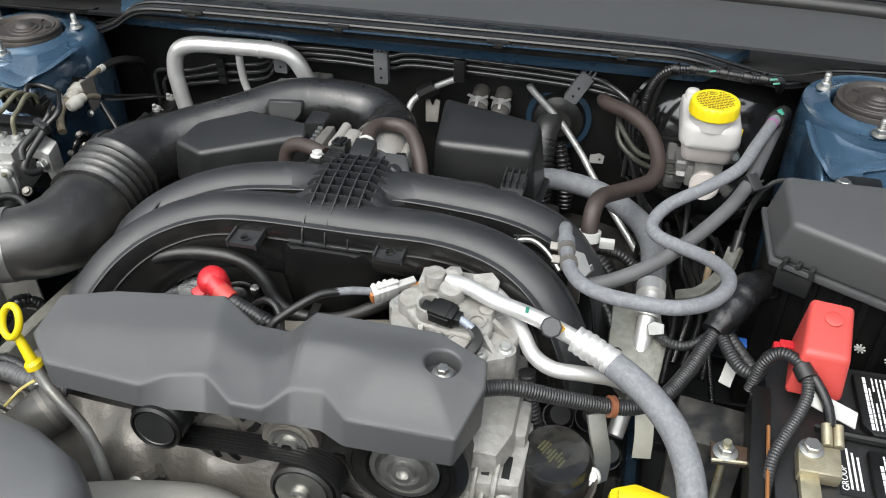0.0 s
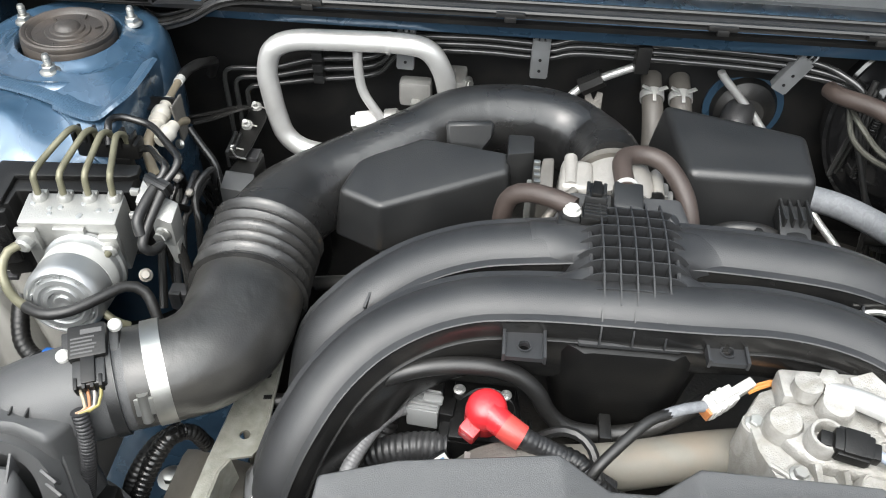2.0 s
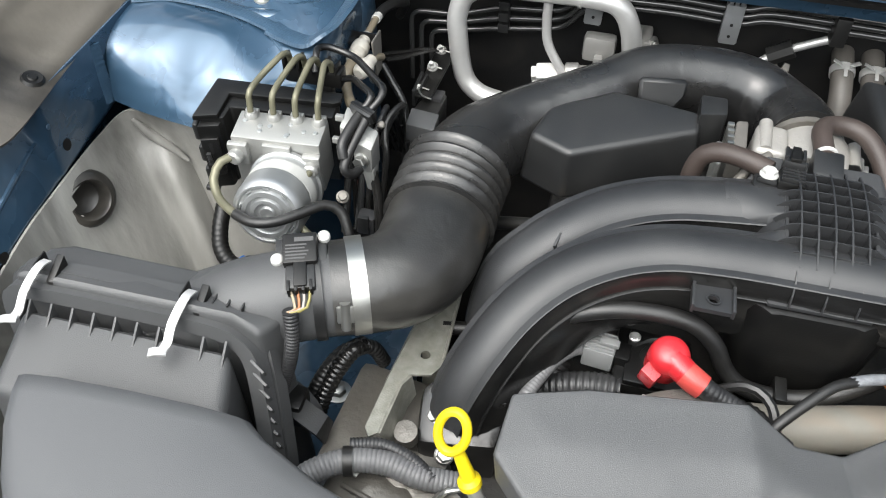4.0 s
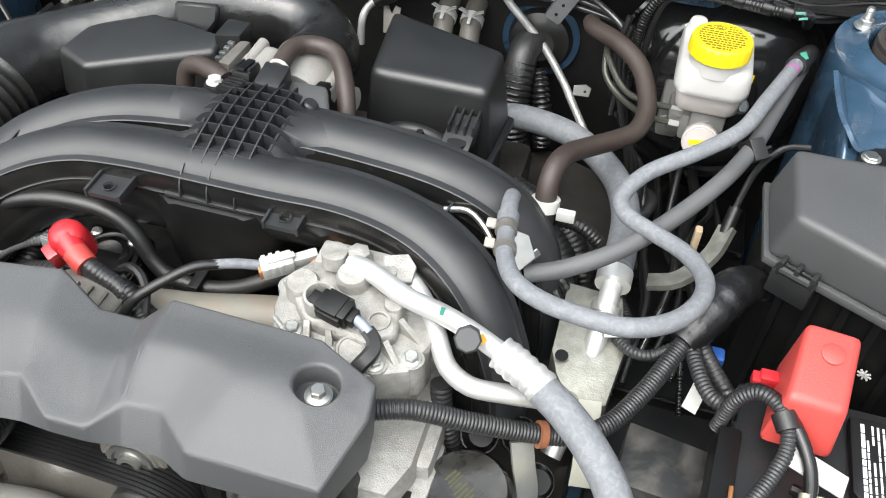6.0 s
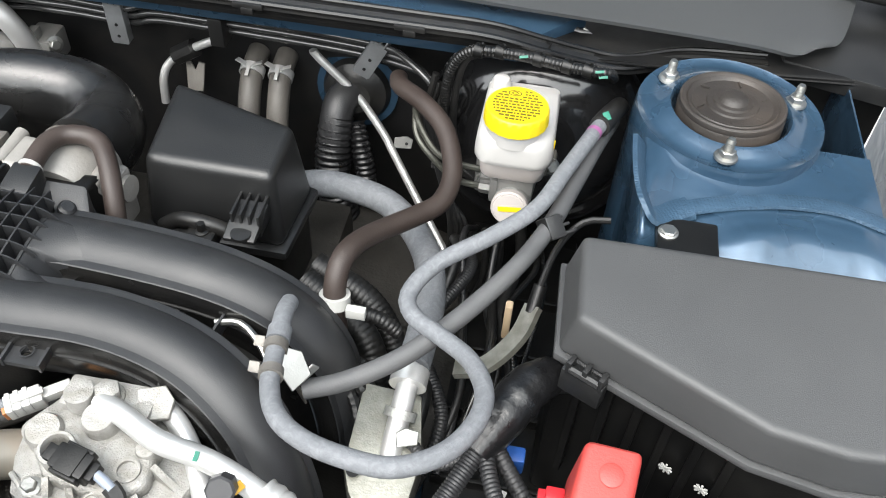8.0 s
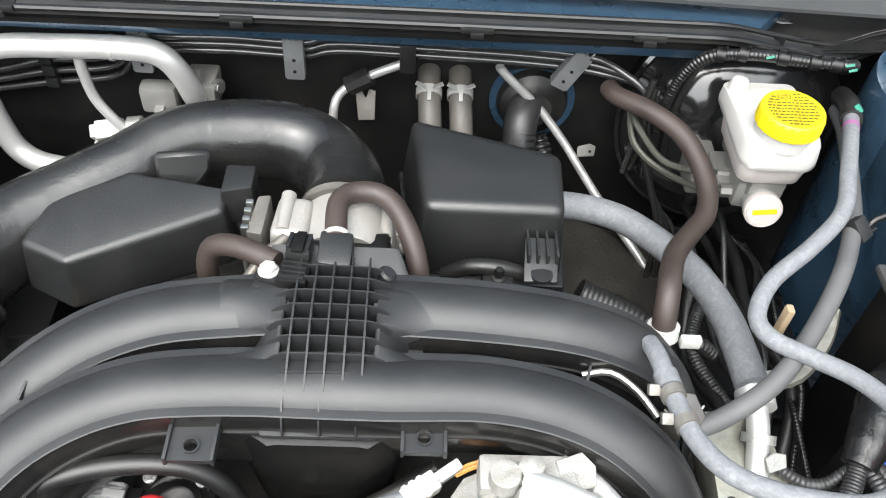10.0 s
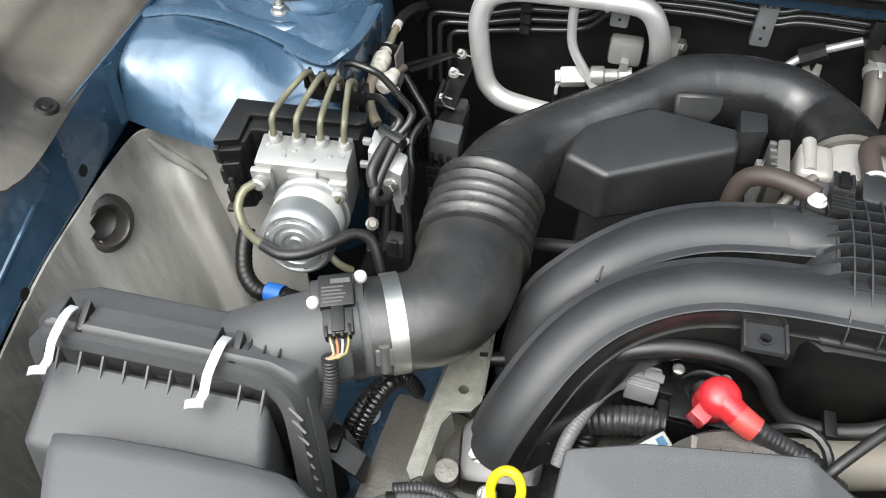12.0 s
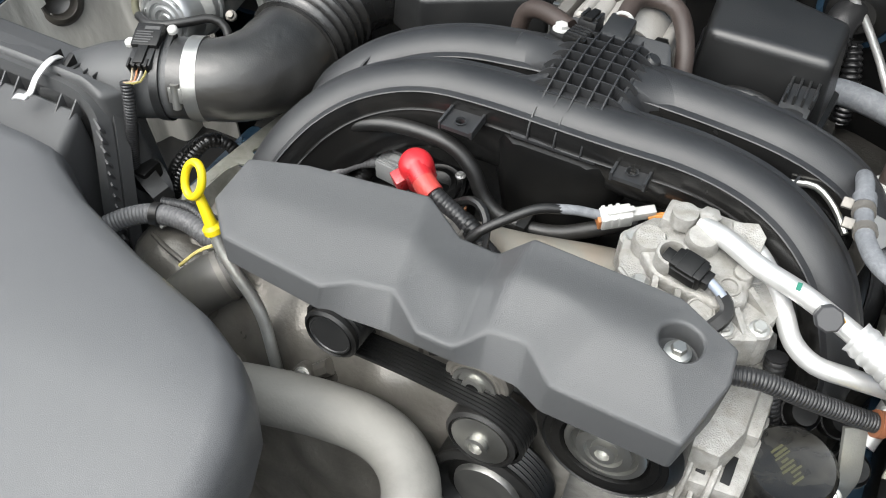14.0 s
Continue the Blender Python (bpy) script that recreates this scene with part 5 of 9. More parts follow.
b = lathe([(0, 0), (0.0105, 0), (0.0105, 0.014), (0.0085, 0.016), (0.0085, 0.030), (0.0115, 0.032), (0.0115, 0.046), (0.006, 0.049), (0, 0.049)], towards((-0.466, 1.05, 0.928), (-1, -0.05, -0.12)), 18)
part("port", b, CASTP, txv)
b = box(-0.016, 0.014, -0.010, 0.010, -0.011, 0.011, 0.003, m=towards((-0.531, 1.05, 0.916), (0, -0.6, 0.8), 10))
box(-0.022, -0.014, -0.007, 0.007, -0.008, 0.008, 0.002, b, towards((-0.531, 1.05, 0.916), (0, -0.6, 0.8), 10))
part("sensor_plug", b, TANKW, txv, "pale sensor plug")
part("plug_clip", tube_bm([(-0.545, 1.046, 0.912), (-0.549, 1.043, 0.903), (-0.549, 1.044, 0.893)], 0.0022, 8), TANKW, txv)
part("plug_lead", tube_bm([(-0.548, 1.05, 0.90), (-0.549, 1.05, 0.88), (-0.545, 1.055, 0.85)], 0.004, 8, wave=(0.004, 0.0008)), RUBBER, txv)

thin = thing("refrigerant_line", (-0.29, 1.1, 0.88), "thin bright aluminium line with black clip at the firewall", "pipe", "air conditioning pipes")
part("pipe", tube_bm([(-0.303, 1.075, 0.90), (-0.302, 1.08, 0.93), (-0.296, 1.088, 0.946), (-0.276, 1.092, 0.962), (-0.25, 1.09, 0.978), (-0.228, 1.088, 0.99)], 0.0048, 10), PIPE, thin)
part("clip", tube_bm([(-0.286, 1.091, 0.956), (-0.262, 1.091, 0.971)], 0.011, 8, smooth_path=False), RUBBER, thin)
b = plate([(-0.009, -0.016), (0.009, -0.016), (0.011, 0.016), (0.004, 0.018), (0.0, 0.008), (-0.005, 0.018), (-0.011, 0.016)], 0.002, towards((-0.268, 1.092, 0.93), (0.1, -1, 0.5)))
part("bracket", b, ALU_DULL, thin)

line2 = thing("refrigerant_line", (0.05, 0.99, 0.78), "long thin bright metal line sloping down from the firewall", "pipe", "air conditioning pipes")
part("pipe", tube_bm([(-0.128, 1.098, 0.985), (-0.122, 1.098, 0.976), (-0.080, 1.098, 0.932), (-0.046, 1.085, 0.893), (-0.036, 1.076, 0.882), (0.0, 1.045, 0.842), (0.048, 0.995, 0.802), (0.06, 0.975, 0.79)], 0.0048, 10), PIPE, line2)
fb = part("bracket", plate([(-0.011, -0.006), (0.009, -0.007), (0.011, 0.004), (0.004, 0.008), (-0.010, 0.006)], 0.002, towards((-0.022, 1.08, 0.889), (0.2, -1, 0.5))), CASTP, line2, "pale perforated bracket")
for dx in (-0.005, 0.004):
    part("bracket_hole", lathe([(0, 0), (0.0018, 0), (0.0018, 0.0006), (0, 0.0006)], towards((-0.022 + dx, 1.0782, 0.8895), (0.2, -1, 0.5)), 10), PLASTIC_DARK, fb)


TAUPE = material("faded_brown_rubber", (0.075, 0.069, 0.062), 0.5, vary=0.2, bump=0.2, dirt=(0.13, 0.12, 0.105), dirt_amount=0.5)


def heater_hose(x0):
    h = thing("heater_hose", (x0, 1.12, 0.93), "short black heater hose with spring clamp at the firewall", "hose", "heater hoses")
    part("hose", tube_bm([(x0, 1.125, 0.955), (x0, 1.10, 0.948), (x0 + 0.002, 1.075, 0.93), (x0 + 0.004, 1.055, 0.90), (x0 + 0.006, 1.04, 0.86)], 0.0125, 16), TAUPE, h)
    cm = towards((x0, 1.1005, 0.9482), (0, -1, -0.42))
    cl = lathe([(0.0128, 0), (0.0142, 0), (0.0142, 0.0095), (0.0128, 0.0095)], cm, 28)
    for sx in (-1, 1):
        tube(cl, [cm @ Vector((sx * 0.004, 0.0138, 0.005)), cm @ Vector((sx * 0.009, 0.0165, 0.004)), cm @ Vector((sx * 0.0145, 0.0175, 0.002))], 1.0, section=[(-0.0035, -0.0006), (0.0035, -0.0006), (0.0035, 0.0006), (-0.0035, 0.0006)])
    clamp_ = part("spring_clamp", cl, PIPE, h, "bright spring clamp")
    part("clamp_tang", box(-0.002, 0.002, 0.0138, 0.0152, 0.004, 0.020, 0.0005, m=cm), PIPE, clamp_)


heater_hose(-0.2005)
heater_hose(-0.167)
grom = thing("steering_boot", (-0.088, 1.12, 0.92), "black rubber boot in a blue ring on the firewall", "rubber boot")
part("ring", lathe([(0.036, 0.0), (0.048, 0.0), (0.048, 0.002), (0.036, 0.003)], towards((-0.085, 1.122, 0.925), (0, -1, 0.15)), 32), BLUE, grom, "blue painted ring")
part("boot", lathe([(0.0, 0.02), (0.02, 0.02), (0.026, 0.012), (0.036, 0.008), (0.04, 0.0), (0, 0)], towards((-0.085, 1.118, 0.925), (0, -1, 0.15)), 28), RUBBER, grom)
part("tube", tube_bm([(-0.09, 1.11, 0.93), (-0.098, 1.09, 0.925), (-0.10, 1.07, 0.90), (-0.10, 1.055, 0.86), (-0.095, 1.045, 0.82)], 0.0185, 16), HOSE_DARK, grom)
tape = bmesh.new()
tube(tape, [(-0.0985, 1.080, 0.914), (-0.1, 1.070, 0.896), (-0.1, 1.055, 0.86), (-0.096, 1.046, 0.825), (-0.085, 1.04, 0.79)], (0.0195, 0.0215, 0.0205, 0.022), 20, wave=(0.0075, 0.0026))
part("tape_wrap", tape, TAPE, grom, "wrinkled glossy black tape")
branch = bmesh.new()
tube(branch, [(-0.078, 1.085, 0.905), (-0.070, 1.070, 0.885), (-0.062, 1.058, 0.855), (-0.058, 1.05, 0.82)], (0.010, 0.0125, 0.0115), 16, wave=(0.0065, 0.0022))
part("taped_branch", branch, TAPE, grom, "wrinkled glossy black tape")


# wiring on the firewall and over the booster
loom = thing("wiring_loom", (0.1, 1.03, 1.05), "black corrugated wiring loom above the brake booster", "wiring loom", "wiring looms")
part("sleeve", tube_bm([(0.034, 1.03, 0.90), (0.030, 1.028, 0.96), (0.032, 1.022, 1.02), (0.040, 1.018, 1.052), (0.055, 1.014, 1.069), (0.080, 1.012, 1.0735), (0.115, 1.008, 1.0745), (0.145, 1.002, 1.075), (0.170, 0.998, 1.076), (0.184, 1.004, 1.072), (0.19, 1.03, 1.05)], 0.0055, 12, wave=(0.0036, 0.0013)), GLOSSBLACK, loom)
part("second_sleeve", tube_bm([(0.046, 1.03, 0.92), (0.040, 1.026, 0.98), (0.046, 1.020, 1.045), (0.062, 1.018, 1.064), (0.10, 1.016, 1.068), (0.14, 1.008, 1.069), (0.168, 1.004, 1.070)], 0.0036, 10), RUBBER, loom)
for x, y, z in ((0.062, 1.0135, 1.071), (0.082, 1.012, 1.0738), (0.118, 1.0075, 1.0746), (0.145, 1.002, 1.075), (0.164, 0.999, 1.0758)):
    part("tape", tube_bm([(x - 0.004, y + 0.001, z), (x + 0.004, y - 0.001, z)], 0.0069, 12, smooth_path=False), PLASTIC_DARK, loom, "black tape band")
    part("tie_tail", tube_bm([(x, y, z + 0.006), (x + 0.003, y - 0.004, z + 0.011)], 0.0012, 6, smooth_path=False), PLASTIC_DARK, loom)
GREEN = material("green_paint_mark", (0.012, 0.14, 0.095), 0.5, vary=0.3)
for x, y, z in ((0.104, 1.0035, 1.0775), (0.174, 0.9945, 1.079), (0.178, 0.9935, 1.0745)):
    part("paint_mark", box(-0.004, 0.004, -0.0012, 0.0012, 0, 0.0008, 0.0002, m=towards((x, y, z), (0, -0.7, 0.7), 12)), GREEN, loom, "green paint mark")
wires = thing("wiring_loom", (0.03, 1.0, 0.9), "thin black wires hanging beside the brake booster", "wiring loom", "wiring looms")
for k in range(4):
    part("wire", tube_bm([(0.018 + 0.004 * k, 1.04, 1.02 - 0.01 * k), (0.012 + 0.005 * k, 1.03, 0.97), (0.03 + 0.004 * k, 1.01, 0.92 - 0.01 * k), (0.05 + 0.006 * k, 0.99, 0.86), (0.05 + 0.01 * k, 0.97, 0.78)], 0.0036 - 0.0004 * k, 8), RUBBER, wires)

# ---- brake booster, master cylinder, reservoir ----
booster = thing("brake_booster", (0.125, 1.09, 0.80), "round glossy black brake booster on the firewall", "brake booster")
GLOSS = material("gloss_black_paint", (0.012, 0.012, 0.0125), 0.14, bump=0.02, coat=0.6, rough_vary=0.05)
bm_ = towards((0.125, 1.118, 0.925), (0, -1, 0.24))
part("shell", lathe([(0, 0), (0.115, 0), (0.118, 0.01), (0.118, 0.028), (0.114, 0.034), (0.108, 0.037), (0.103, 0.046), (0.093, 0.058), (0.078, 0.068), (0.06, 0.075), (0.045, 0.078), (0.042, 0.086), (0, 0.086)], bm_, 48), GLOSS, booster)
part("rolled_rim", lathe([(0.112, 0.0), (0.121, 0.002), (0.122, 0.012), (0.118, 0.014)], bm_ @ Matrix.Translation((0, 0, 0.022)), 48), GLOSS, booster)
TANK = material("translucent_white_plastic", (0.41, 0.40, 0.385), 0.35, vary=0.03, bump=0.03)
TANKLOW = material("fluid_tinted_plastic", (0.42, 0.385, 0.365), 0.35, vary=0.05, bump=0.03)
master = thing("brake_master_cylinder", (0.115, 0.97, 0.94), "grey cast brake master cylinder with pale end cap", "master cylinder")
part("barrel", tube_bm([(0.125, 1.06, 0.945), (0.118, 0.98, 0.961), (0.113, 0.92, 0.967)], 0.0172, 20, smooth_path=False), ALU, master)
part("end_cap", lathe([(0, 0), (0.0178, 0), (0.0178, 0.006), (0.0165, 0.0075), (0.0155, 0.0070), (0.0150, 0.0080), (0, 0.008)], towards((0.1130, 0.922, 0.9670), (-0.08, -1, 0.25)), 28), TANKLOW, master, "pale round end cap with yellow mark")
part("cap_mark", box(-0.011, 0.011, -0.002, 0.003, 0, 0.0004, 0, m=towards((0.1130, 0.9140, 0.9690), (-0.08, -1, 0.25), 10)), YELLOW, master, "yellow paint mark")
b = box(0.078, 0.10, 0.955, 1.0, 0.945, 0.968, 0.004)
box(0.070, 0.095, 1.0, 1.05, 0.905, 0.95, 0.005, b)
hex_bolt(towards((0.082, 1.0, 0.925), (0, -1, 0.2)), 0.008, 0.008, 1.3, b)
part("flange", b, CASTP, master)
part("port_block", prism([(0.090, 0.938), (0.112, 0.934), (0.116, 0.985), (0.092, 0.988)], 0.952, 0.982, 0.004), CASTP, master, "pale cast port block")
part("cast_saddle", prism([(0.098, 0.930), (0.132, 0.930), (0.134, 0.990), (0.096, 0.990)], 0.970, 0.998, 0.004), CASTP, master)
part("ear", prism([(0.134, 0.955), (0.150, 0.965), (0.150, 0.985), (0.134, 0.990)], 0.975, 0.992, 0.004), ALU_DULL, master)
part("ear_bolt", hex_bolt(towards((0.1455, 0.966, 0.985), (0.3, -0.8, 0.5)), 0.006, 0.006, 1.35), STEEL, master)
for k in range(2):
    part("brake_line", tube_bm([(0.095, 0.968 - k * 0.020, 0.966 - 0.003 * k), (0.06, 0.97 - k * 0.020, 0.966 - 0.003 * k), (0.03, 0.985, 0.965 - k * 0.012), (0.005, 1.01, 0.985 - k * 0.02), (0.0, 1.04, 0.99)], 0.0033, 8), material("dull_brake_line", (0.06, 0.06, 0.05), 0.4, metal=0.4), master)
    part("line_nut", tube_bm([(0.091, 0.968 - k * 0.020, 0.966 - 0.003 * k), (0.080, 0.9685 - k * 0.020, 0.966 - 0.003 * k)], 0.0058, 6, smooth_path=False), CASTP, master)
tank = thing("brake_fluid_reservoir", (0.11, 0.95, 0.975), "translucent white brake fluid reservoir with yellow cap", "fluid reservoir")
def rounded(x0, x1, y0, y1, r, front, n=5):
    """Outline with rounded corners, wider radius at the front."""
    out = []
    for cx_, cy_, rad_, a0 in ((x0 + front, y0 + front, front, 180), (x1 - front, y0 + front, front, 270), (x1 - r, y1 - r, r, 0), (x0 + r, y1 - r, r, 90)):
        out += [(cx_ + rad_ * math.cos(radians(a0 + 90 * k / n)), cy_ + rad_ * math.sin(radians(a0 + 90 * k / n))) for k in range(n + 1)]
    return out


def tank_ring(x0, x1, y0, y1, front, z, rise=0.0):
    return [Vector((x, y, z + rise * (y - y0) / (y1 - y0))) for x, y in rounded(x0, x1, y0, y1, 0.008, front)]


b = bmesh.new()
loft(b, [tank_ring(0.082, 0.137, 0.925, 0.998, 0.010, 0.996), tank_ring(0.080, 0.139, 0.922, 1.000, 0.012, 0.999), tank_ring(0.078, 0.141, 0.919, 1.002, 0.014, 1.014), tank_ring(0.078, 0.141, 0.919, 1.002, 0.014, 1.0215)])
part("lower_body", b, TANKLOW, tank, "tinted lower body", smooth=50)
b = bmesh.new()
loft(b, [tank_ring(0.076, 0.1425, 0.915, 1.010, 0.016, 1.020), tank_ring(0.0735, 0.1445, 0.9115, 1.016, 0.019, 1.0225), tank_ring(0.0735, 0.1445, 0.9110, 1.018, 0.020, 1.028), tank_ring(0.0745, 0.1430, 0.9110, 1.018, 0.022, 1.042, -0.004), tank_ring(0.0765, 0.1405, 0.912, 1.016, 0.023, 1.0495, -0.012), tank_ring(0.081, 0.136, 0.916, 1.011, 0.022, 1.0525, -0.014)])
part("upper_body", b, TANK, tank, smooth=50)
part("neck", lathe([(0, 0), (0.0255, 0), (0.0255, 0.0155), (0, 0.0155)], Matrix.Translation((0.107, 0.934, 1.045)), 32), TANK, tank)
part("sensor_post", lathe([(0, 0), (0.0095, 0), (0.0092, 0.016), (0.0075, 0.0195), (0.004, 0.021), (0, 0.0212)], Matrix.Translation((0.0865, 1.006, 1.030)), 20), TANK, tank)
part("level_mark", box(0.1436, 0.1447, 0.935, 0.938, 1.032, 1.040, 0.0002), YELLOW, tank, "small yellow level mark")
capb = bmesh.new()
seg = 80
loft(capb, [[Vector((r * (1 + (0.014 if (k // 2 % 2 and z < 1.0735) else 0)) * math.cos(2 * math.pi * k / seg) + 0.107, r * (1 + (0.014 if (k // 2 % 2 and z < 1.0735) else 0)) * math.sin(2 * math.pi * k / seg) + 0.933, z)) for k in range(seg)] for r, z in ((0.0272, 1.0598), (0.0284, 1.0612), (0.0280, 1.0715), (0.0272, 1.0752), (0.0258, 1.0762), (0.0238, 1.0757))])
cap = part("cap", capb, YELLOW, tank, "yellow ribbed screw cap with warning print")
INK = material("dark_print", (0.08, 0.06, 0.01), 0.5)
b = bmesh.new()
random.seed(4)
for row in range(11):
    y = 0.9525 - row * 0.0040
    half = math.sqrt(max(0, 0.0228 ** 2 - (y - 0.933) ** 2)) - 0.001
    x = 0.107 - half
    while x < 0.107 + half - 0.002:
        w = min(random.uniform(0.0015, 0.0048), 0.107 + half - x)
        if not (row < 3 and abs(x - 0.102) < 0.007):
            box(x, x + w, y, y + 0.0017, 1.0756, 1.0761, 0, b)
        x += w + 0.0009
lathe([(0.0052, 0), (0.0062, 0), (0.0062, 0.0005), (0.0052, 0.0005)], Matrix.Translation((0.103, 0.9495, 1.0756)) @ Matrix.Diagonal((1, 0.62, 1, 1)), 24, b)
lathe([(0.0020, 0), (0.0030, 0), (0.0030, 0.0005), (0.0020, 0.0005)], Matrix.Translation((0.103, 0.9495, 1.0756)) @ Matrix.Diagonal((1, 0.75, 1, 1)), 18, b)
part("cap_print", b, INK, cap, "small dark print")

# ---- hoses on the battery side ----
brown = thing("coolant_hose", (-0.01, 0.75, 0.96), "thick brown rubber hose bent down to a white clamp", "hose", "brown rubber hoses")
part("hose", tube_bm([(-0.022, 1.05, 1.0), (-0.016, 1.032, 1.004), (0.012, 1.004, 1.009), (0.036, 0.978, 1.006), (0.049, 0.953, 0.998), (0.0555, 0.924, 0.988), (0.050, 0.896, 0.982), (0.033, 0.872, 0.985), (0.010, 0.838, 0.996), (-0.004, 0.806, 1.010), (-0.011, 0.782, 1.014), (-0.0135, 0.767, 1.003), (-0.0130, 0.759, 0.982), (-0.011, 0.754, 0.95), (-0.008, 0.75, 0.92)], 0.0095, 16), HOSE_BROWN, brown)
b = tube_bm([(-0.0132, 0.762, 0.992), (-0.0128, 0.759, 0.982)], 0.0128, 18, smooth_path=False)
box(-0.001, 0.015, 0.747, 0.754, 0.982, 0.992, 0.001, b)
part("clamp", b, WHITE, brown, "white spring clamp")
heat = thing("coolant_hose", (0.05, 0.72, 0.95), "wide greyed rubber coolant hose curving to a metal pipe", "hose", "grey rubber hoses")
part("hose", tube_bm([(-0.12, 0.94, 0.925), (-0.085, 0.952, 0.928), (-0.049, 0.955, 0.925), (-0.01, 0.945, 0.922), (0.022, 0.912, 0.926), (0.046, 0.865, 0.936), (0.058, 0.81, 0.948), (0.060, 0.76, 0.956), (0.059, 0.725, 0.962)], 0.0138, 18), HOSE_GREY, heat)
part("metal_pipe", tube_bm([(0.059, 0.735, 0.961), (0.058, 0.70, 0.958), (0.056, 0.672, 0.942), (0.053, 0.648, 0.922), (0.048, 0.615, 0.895), (0.040, 0.585, 0.875)], 0.0088, 16), PIPE, heat, "bright metal pipe")
part("clamp", tube_bm([(0.0588, 0.722, 0.9625), (0.0585, 0.708, 0.960)], 0.0152, 20, smooth_path=False), PIPE, heat)
part("collar", tube_bm([(0.0578, 0.69, 0.954), (0.057, 0.684, 0.95)], 0.0130, 20, smooth_path=False), ALU, heat)
part("collar_tab", plate([(-0.008, -0.006), (0.008, -0.006), (0.010, 0.004), (0.0, 0.008), (-0.008, 0.005)], 0.002, towards((0.066, 0.668, 0.950), (0.2, -0.6, 0.8))), ALU, heat)
loop = thing("breather_hose", (0.05, 0.66, 0.99), "thin pale grey rubber hose in a wide open loop", "hose", "grey rubber hoses")
part("hose", tube_bm([(-0.037, 0.724, 1.020), (-0.0355, 0.706, 1.028), (-0.031, 0.674, 1.030), (-0.025, 0.642, 1.034), (-0.012, 0.616, 1.039), (0.010, 0.600, 1.043), (0.040, 0.590, 1.048), (0.072, 0.588, 1.050), (0.100, 0.604, 1.048), (0.117, 0.632, 1.043), (0.120, 0.663, 1.036), (0.106, 0.694, 1.027), (0.080, 0.716, 1.021), (0.057, 0.732, 1.019), (0.0495, 0.752, 1.020), (0.066, 0.782, 1.026), (0.105, 0.814, 1.034), (0.137, 0.847, 1.041), (0.156, 0.895, 1.043), (0.176, 0.950, 1.042), (0.190, 0.990, 1.036), (0.2, 1.03, 1.018)], 0.0070, 16), HOSE_GREY, loop)
part("end_clamp", tube_bm([(-0.0335, 0.692, 1.0288), (-0.0318, 0.680, 1.0295)], 0.0088, 16, smooth_path=False), HOSE_GREY, loop)
part("sleeve", tube_bm([(0.182, 0.966, 1.040), (0.192, 0.994, 1.034), (0.202, 1.03, 1.018)], 0.0100, 14), RUBBER, loop, "black rubber sleeve")
part("paint_mark", box(-0.003, 0.003, -0.004, 0.004, 0, 0.0012, 0.0002, m=towards((0.187, 0.972, 1.0485), (0.1, -0.5, 0.85), 20)), GREEN, loop, "green paint mark")
part("tape_mark", tube_bm([(0.1765, 0.951, 1.0418), (0.1780, 0.956, 1.0415)], 0.0073, 14, smooth_path=False), material("violet_paint_mark", (0.25, 0.08, 0.2), 0.6), loop, "faded violet paint ring")
dark = thing("breather_hose", (0.05, 0.7, 0.98), "dark grey rubber hose running to the firewall", "hose", "grey rubber hoses")
part("hose", tube_bm([(-0.012, 0.668, 0.992), (0.018, 0.679, 0.997), (0.056, 0.703, 1.006), (0.092, 0.743, 1.014), (0.128, 0.796, 1.022), (0.150, 0.844, 1.026), (0.165, 0.895, 1.026), (0.184, 0.965, 1.022), (0.198, 1.02, 1.008)], 0.0076, 14), material("grey_rubber_hose", (0.072, 0.073, 0.075), 0.6, vary=0.25, bump=0.2, dirt=(0.11, 0.11, 0.11), dirt_amount=0.5), dark)
part("clip", box(-0.006, 0.009, -0.010, 0.010, -0.0095, 0.0095, 0.002, m=towards((0.150, 0.840, 1.026), (0.4, -0.5, 0.8))), PLASTIC, dark, "grey plastic hose clip")
b = bmesh.new()
for k in range(3):
    box(0.009, 0.021 - 0.004 * k, -0.009 + 0.007 * k, -0.0065 + 0.007 * k, -0.005, 0.005, 0.0008, b, towards((0.150, 0.840, 1.026), (0.4, -0.5, 0.8)))
part("clip_arm", b, PLASTIC, dark)
hb = thing("hose_bracket", (-0.02, 0.68, 0.98), "small bright steel hose bracket on the manifold end", "bracket")
for p, q in (((-0.0318, 0.678, 1.0297), (-0.0307, 0.671, 1.0303)), ((-0.0275, 0.654, 1.0325), (-0.0260, 0.647, 1.0333))):
    bnd = tube_bm([p, q], 0.0088, 18, smooth_path=False)
    box(-0.016, -0.008, -0.004, 0.004, -0.003, 0.003, 0.001, bnd, towards(p, (0, -0.6, 0.8)))
    part("hose_band", bnd, ALU_DULL, hb)
part("folded_plate", plate([(-0.010, -0.014), (0.008, -0.012), (0.012, 0.006), (0.004, 0.016), (-0.010, 0.010)], 0.0018, towards((-0.018, 0.668, 1.018), (0.45, -0.55, 0.7), 15)), STEEL, hb, "bright folded plate")
part("plate_lip", plate([(-0.010, -0.006), (0.010, -0.006), (0.008, 0.006), (-0.009, 0.005)], 0.0018, towards((-0.010, 0.672, 1.008), (0.8, -0.6, -0.1), 20)), ALU, hb)
part("foot", tube_bm([(-0.026, 0.668, 1.010), (-0.022, 0.672, 1.0), (-0.020, 0.676, 0.985), (-0.020, 0.68, 0.965)], 1.0, section=[(-0.009, -0.0008), (0.009, -0.0008), (0.009, 0.0008), (-0.009, 0.0008)]), ALU_DULL, hb)
